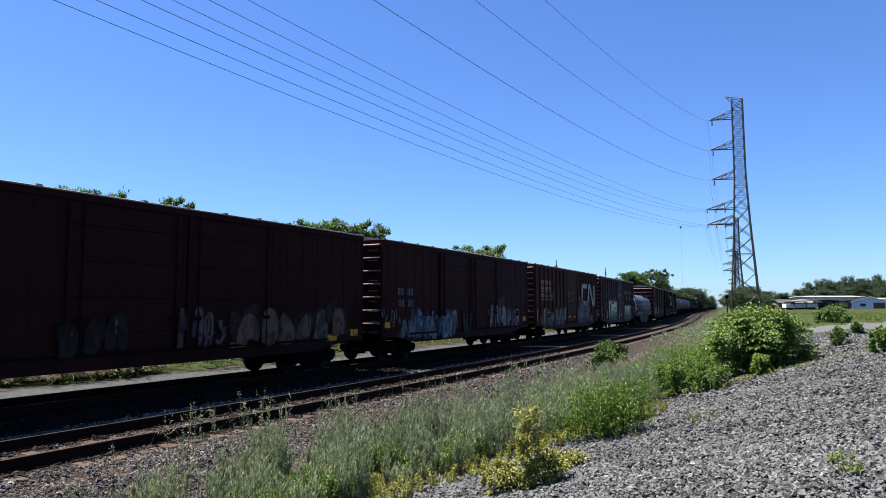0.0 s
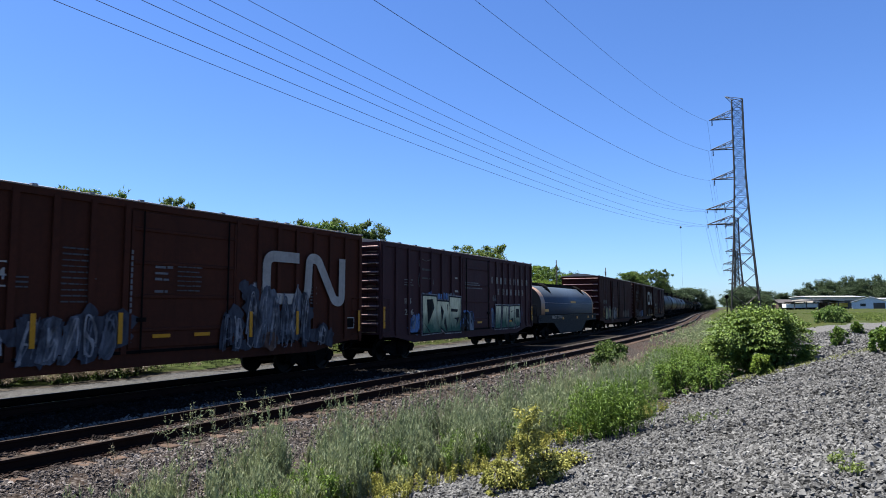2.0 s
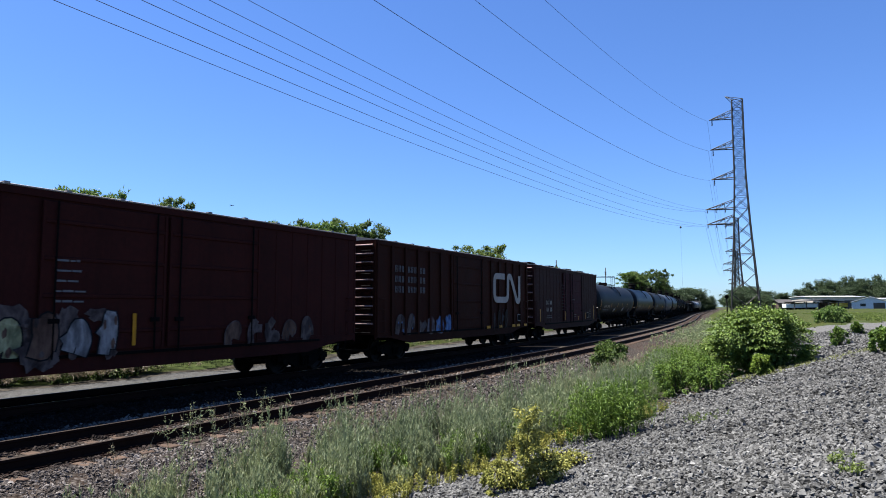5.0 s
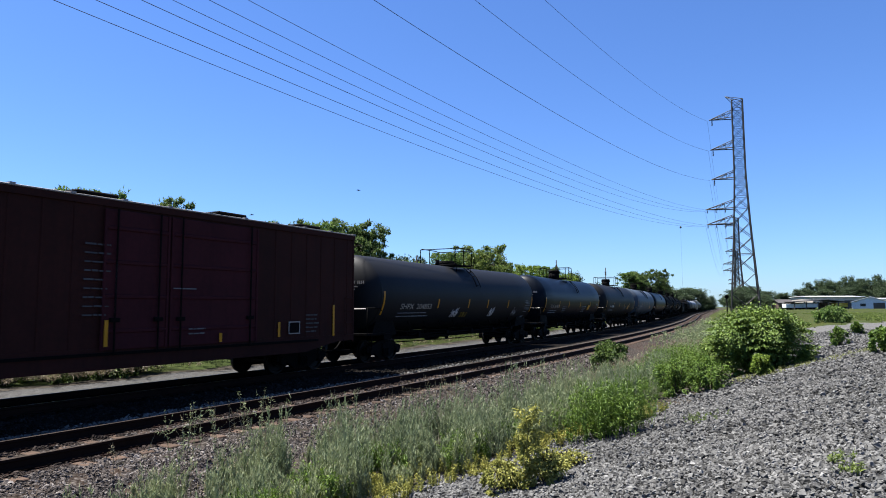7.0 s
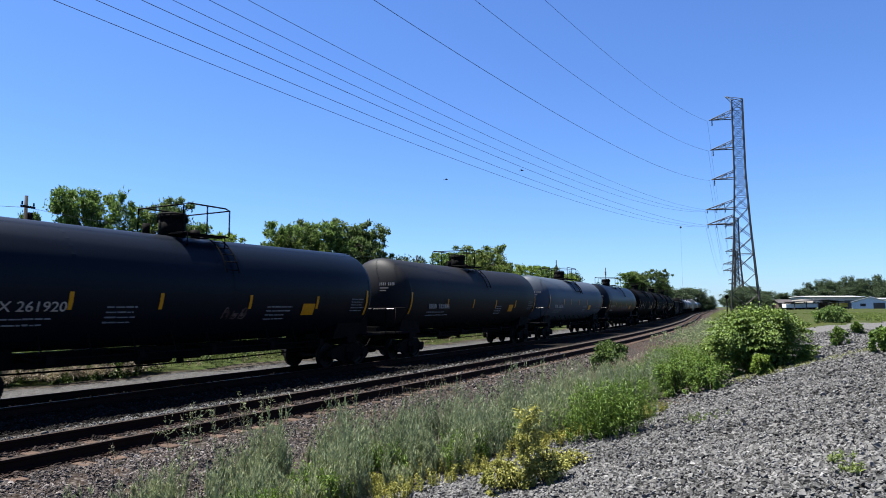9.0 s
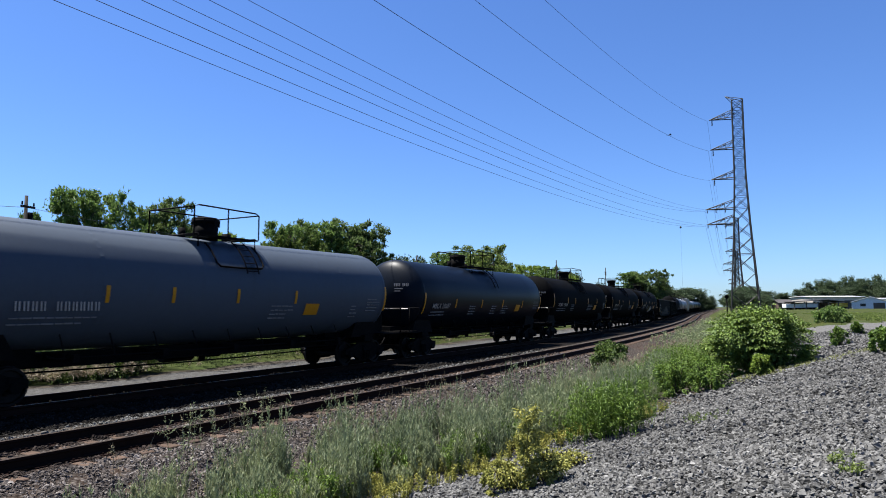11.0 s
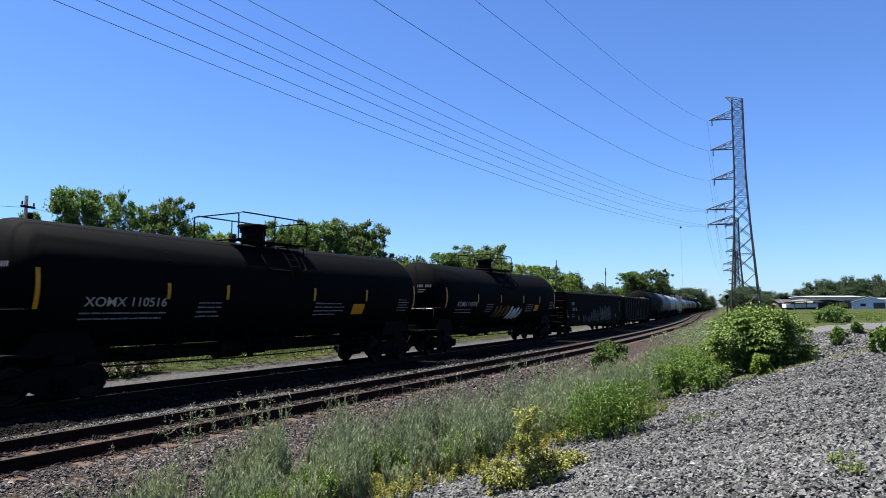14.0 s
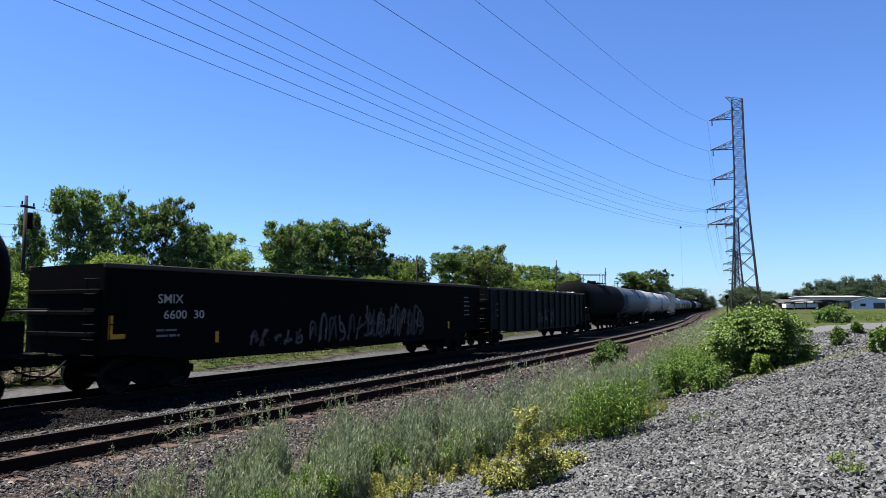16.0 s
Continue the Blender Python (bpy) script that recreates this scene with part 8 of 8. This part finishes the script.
wood_pole(16.7, 33.6, 7.9, (0, 0), (0.6,))
wood_pole(54.7, 36.0, 7.6, (0, 1), (0.5,))
wood_pole(98.1, 38.2, 9.8, (0, -2.5), ())
wood_pole(135.3, 41.9, 10.6, (0, -4), ())
for dz in (0.15, 1.0, 1.6):
    wire((16.7, 33.6, 7.1 - dz), (54.7, 36.0, 7.2 - dz), 0.7, 0.009, "thin line between wooden poles")
    wire((16.7, 33.6, 7.1 - dz), (-18.0, 36.0, 7.6 - dz), 0.7, 0.011, "thin line between wooden poles")
bm = bmesh.new()
tube(bm, (0, 0, 0), (0, 0, 33.8), 0.02, 6, 0.014)
tube(bm, (0, 0, 33.6), (0, 0, 34.4), 0.4, 8, 0.25)
mast = thing("radio_mast", "slim pale distant mast with a small head", "mast")
mast.matrix_basis = pose(271.0, 53.2, gz(271.0, 53.2))
part("mast_pole", bm, M_GALV, mast)
sig = thing("railway_signal", "black railway signal head on a short mast", "railway signal")
sig.matrix_basis = pose(113.3, 15.6, gz(113.3, 15.6), 0, 0, 190)
bm = bmesh.new()
tube(bm, (0, 0, 0), (0, 0, 4.1), 0.09, 8)
part("signal_mast", bm, M_UNDER, sig)
bm = bmesh.new()
tube(bm, (-0.08, 0, 4.1), (0.08, 0, 4.1), 0.32, 18)
tube(bm, (0.05, 0, 4.1), (0.35, 0, 4.1), 0.14, 10)
part("signal_head", bm, M_UNDER, sig)

# ================= buildings =================
def shed(name, label, x, y, heading, w, d, wall_h, ridge, wall_mat, roof_mat, openings=(), eaves=0.4):
    t = thing(name, label, "building", "low buildings past the meadow")
    t.matrix_basis = pose(x, y, gz(x, y), 0, 0, heading)
    th = 0.25
    for y0, y1 in ((-d / 2, -d / 2 + th), (d / 2 - th, d / 2)):
        xs, pieces = -w / 2, []
        if y0 < 0:
            for o0, o1, z0, z1 in openings:
                pieces.append((xs, o0, 0, wall_h))
                if z0 > 0:
                    pieces.append((o0, o1, 0, z0))
                if z1 < wall_h:
                    pieces.append((o0, o1, z1, wall_h))
                xs = o1
        for xa, xb, za, zb in pieces + [(xs, w / 2, 0, wall_h)]:
            bm = bmesh.new()
            box(bm, xa, xb, y0, y1, za, zb)
            part("wall", bm, wall_mat, t)
    for x0 in (-w / 2, w / 2 - th):
        bm = bmesh.new()
        sweep(bm, [(-d / 2 + th, 0), (d / 2 - th, 0), (d / 2 - th, wall_h), (0, ridge - 0.05), (-d / 2 + th, wall_h)], x0, x0 + th)
        part("gable_wall", bm, wall_mat, t)
    bm = bmesh.new()
    q = 0.16
    sweep(bm, [(-d / 2 - eaves, wall_h - 0.05), (0, ridge), (d / 2 + eaves, wall_h - 0.05), (d / 2 + eaves, wall_h - 0.05 + q), (0, ridge + q), (-d / 2 - eaves, wall_h - 0.05 + q)], -w / 2 - eaves, w / 2 + eaves)
    part("roof", bm, roof_mat, t)
    for o0, o1, z0, z1 in openings:
        bm = bmesh.new()
        box(bm, o0, o1, -d / 2 + 0.1, -d / 2 + 0.14, z0, z1)
        pane = part("window_pane" if z0 > 0 else "door_leaf", bm, M_GLASS if z0 > 0 else M_DARKROOF, t)
    return t


HB = -59
shed("warehouse", "long pale flat-roofed warehouse past the meadow", 262, 4.5, HB, 17, 14, 4.0, 4.25, M_TANWALL, M_WHITEWALL, ((-6, -3, 1.4, 2.6), (2, 5, 0, 2.8)))
shed("warehouse", "pale flat-roofed storage building at the wood's edge", 285, -16, HB, 30, 14, 3.1, 3.3, M_WHITEWALL, M_WHITEWALL, ((-6, -2, 0, 2.8),))
gable = shed("white_shed", "white gabled shed with pale blue front", 241.0, -7.6, -2, 14, 9.6, 1.9, 3.5, M_BLUEWALL, M_WHITEWALL)
bm = bmesh.new()
box(bm, -7.04, -7.005, -3.6, -0.7, 0, 1.75)
part("door_leaf", bm, M_DARKROOF, gable, "dark open doorway")
bm = bmesh.new()
box(bm, -7.04, -7.005, 1.2, 2.6, 0.7, 1.5)
part("window_pane", bm, M_GLASS, gable)
shed("low_house", "small dark-roofed house among distant trees", 228, 15.6, HB, 4.2, 4.2, 2.0, 3.0, M_BRICK, M_DARKROOF, ((-1.2, -0.3, 0.9, 1.8),))
canopy = thing("open_canopy", "long dark open-sided canopy with vehicles' bay behind", "canopy", "low buildings past the meadow")
canopy.matrix_basis = pose(229.5, 6.6, gz(229.5, 6.6), 0, 0, HB)
bm = bmesh.new()
slab(bm, [(-9, 2.2), (1.5, 2.75), (8, 2.05), (8, 2.2), (1.5, 2.95), (-9, 2.4)], -4, 4)
part("canopy_roof", bm, M_DARKROOF, canopy)
for q in (-8.5, -5.0, -1.5, 1.5, 4.5, 7.5):
    for yy in (-3.7, 3.7):
        bm = bmesh.new()
        box(bm, q - 0.12, q + 0.12, yy - 0.12, yy + 0.12, 0, 2.35 if abs(q) < 6 else 2.2)
        part("canopy_post", bm, M_DARKROOF, canopy)
bm = bmesh.new()
box(bm, -9, 8, 3.2, 3.4, 0, 2.1)
part("back_wall", bm, M_BRICK, canopy)
def trailer(x, y, heading, l, mat, label):
    t = thing("parked_trailer", label, "trailer", "parked trailers")
    t.matrix_basis = pose(x, y, gz(x, y), 0, 0, heading)
    bm = bmesh.new()
    box(bm, -l / 2, l / 2, -1.2, 1.2, 0.55, 1.75, 0.06)
    part("trailer_body", bm, mat, t)
    for q in (-l / 4, l / 4):
        for yy in (-1.15, 0.95):
            bm = bmesh.new()
            tube(bm, (q, yy, 0.4), (q, yy + 0.2, 0.4), 0.4, 12)
            part("wheel", bm, M_UNDER, t)


trailer(224.5, 12.5, HB, 5.5, M_WHITEWALL, "white box trailer parked under the canopy")
trailer(226.6, 8.5, HB, 4.5, M_WHITEWALL, "white box trailer parked under the canopy")
trailer(231.5, 0.5, HB, 3.6, M_HYELLOW, "yellow machine parked beside the canopy")


# ================= birds =================
def bird(label):
    t = thing("bird", label, "bird", "birds")
    bm = bmesh.new()
    bmesh.ops.create_uvsphere(bm, u_segments=10, v_segments=6, radius=0.5, matrix=Matrix.Diagonal((0.36, 0.1, 0.09, 1)))
    part("body", bm, M_FEATHER, t, "", True)
    for s in (-1, 1):
        bm = bmesh.new()
        top = [(0.09, 0.03 * s, 0.01), (0.06, 0.2 * s, 0.07), (-0.04, 0.36 * s, 0.03), (-0.07, 0.18 * s, 0.06), (-0.07, 0.03 * s, 0.01)]
        a = [bm.verts.new(p) for p in top]
        b = [bm.verts.new((p[0], p[1], p[2] - 0.012)) for p in top]
        bm.faces.new(a)
        bm.faces.new(b[::-1])
        for k in range(5):
            bm.faces.new((a[k], b[k], b[(k + 1) % 5], a[(k + 1) % 5]))
        bmesh.ops.recalc_face_normals(bm, faces=bm.faces)
        part("wing", bm, M_FEATHER, t)
    bm = bmesh.new()
    slab(bm, [(-0.14, 0.0), (-0.3, 0.015), (-0.3, -0.005)], -0.05, 0.05)
    part("tail", bm, M_FEATHER, t)
    return t


BIRDS = [bird("small dark bird gliding across the sky"), bird("small dark bird gliding above the train")]


def motions():
    for car, s, b in TRAIN:
        walk(car, [(k / 2, car_pose(s + train_s(k / 2), b)) for k in range(33)])
    # one turning wheelset for each place in a truck; the rest turn with it
    lead = {}
    for w, q in WHEELSETS:
        if q not in lead:
            lead[q] = w
            walk(w, [(k / 30, pose(q, 0, WHEEL_R, 0, math.degrees(train_s(k / 30) / WHEEL_R) % 360, 0)) for k in range(481)])
        else:
            keys = lead[q].animation_data
            w.rotation_mode = "QUATERNION"
            w.animation_data_create()
            w.animation_data.action = keys.action
            w.animation_data.action_slot = keys.action_slot
    for ob, way in ((BIRDS[0], [(7.7, (52.52, 47.12, 13.11)), (9.0, (57.52, 34.18, 15.15)), (12.0, (69.68, 3.86, 19.61)), (12.5, (71.29, -0.76, 19.58))]),
                    (BIRDS[1], [(7.7, (57.51, 38.50, 15.05)), (9.0, (58.02, 25.93, 15.27)), (11.5, (58.31, 2.17, 18.19)), (12.0, (58.62, -2.63, 17.04))])):
        way = [(t, Vector(p)) for t, p in way]
        (ta, pa), (tb, pb), (tc, pc), (td, pd) = way
        way = [(0.0, pa + (pa - pb) / (tb - ta) * ta)] + way + [(16.0, pd + (pd - pc) / (td - tc) * (16.0 - td))]
        v = pd - pa
        head = math.degrees(math.atan2(v.y, v.x))
        walk(ob, [(t, pose(*p, 0, -4, head)) for t, p in way])


motions()
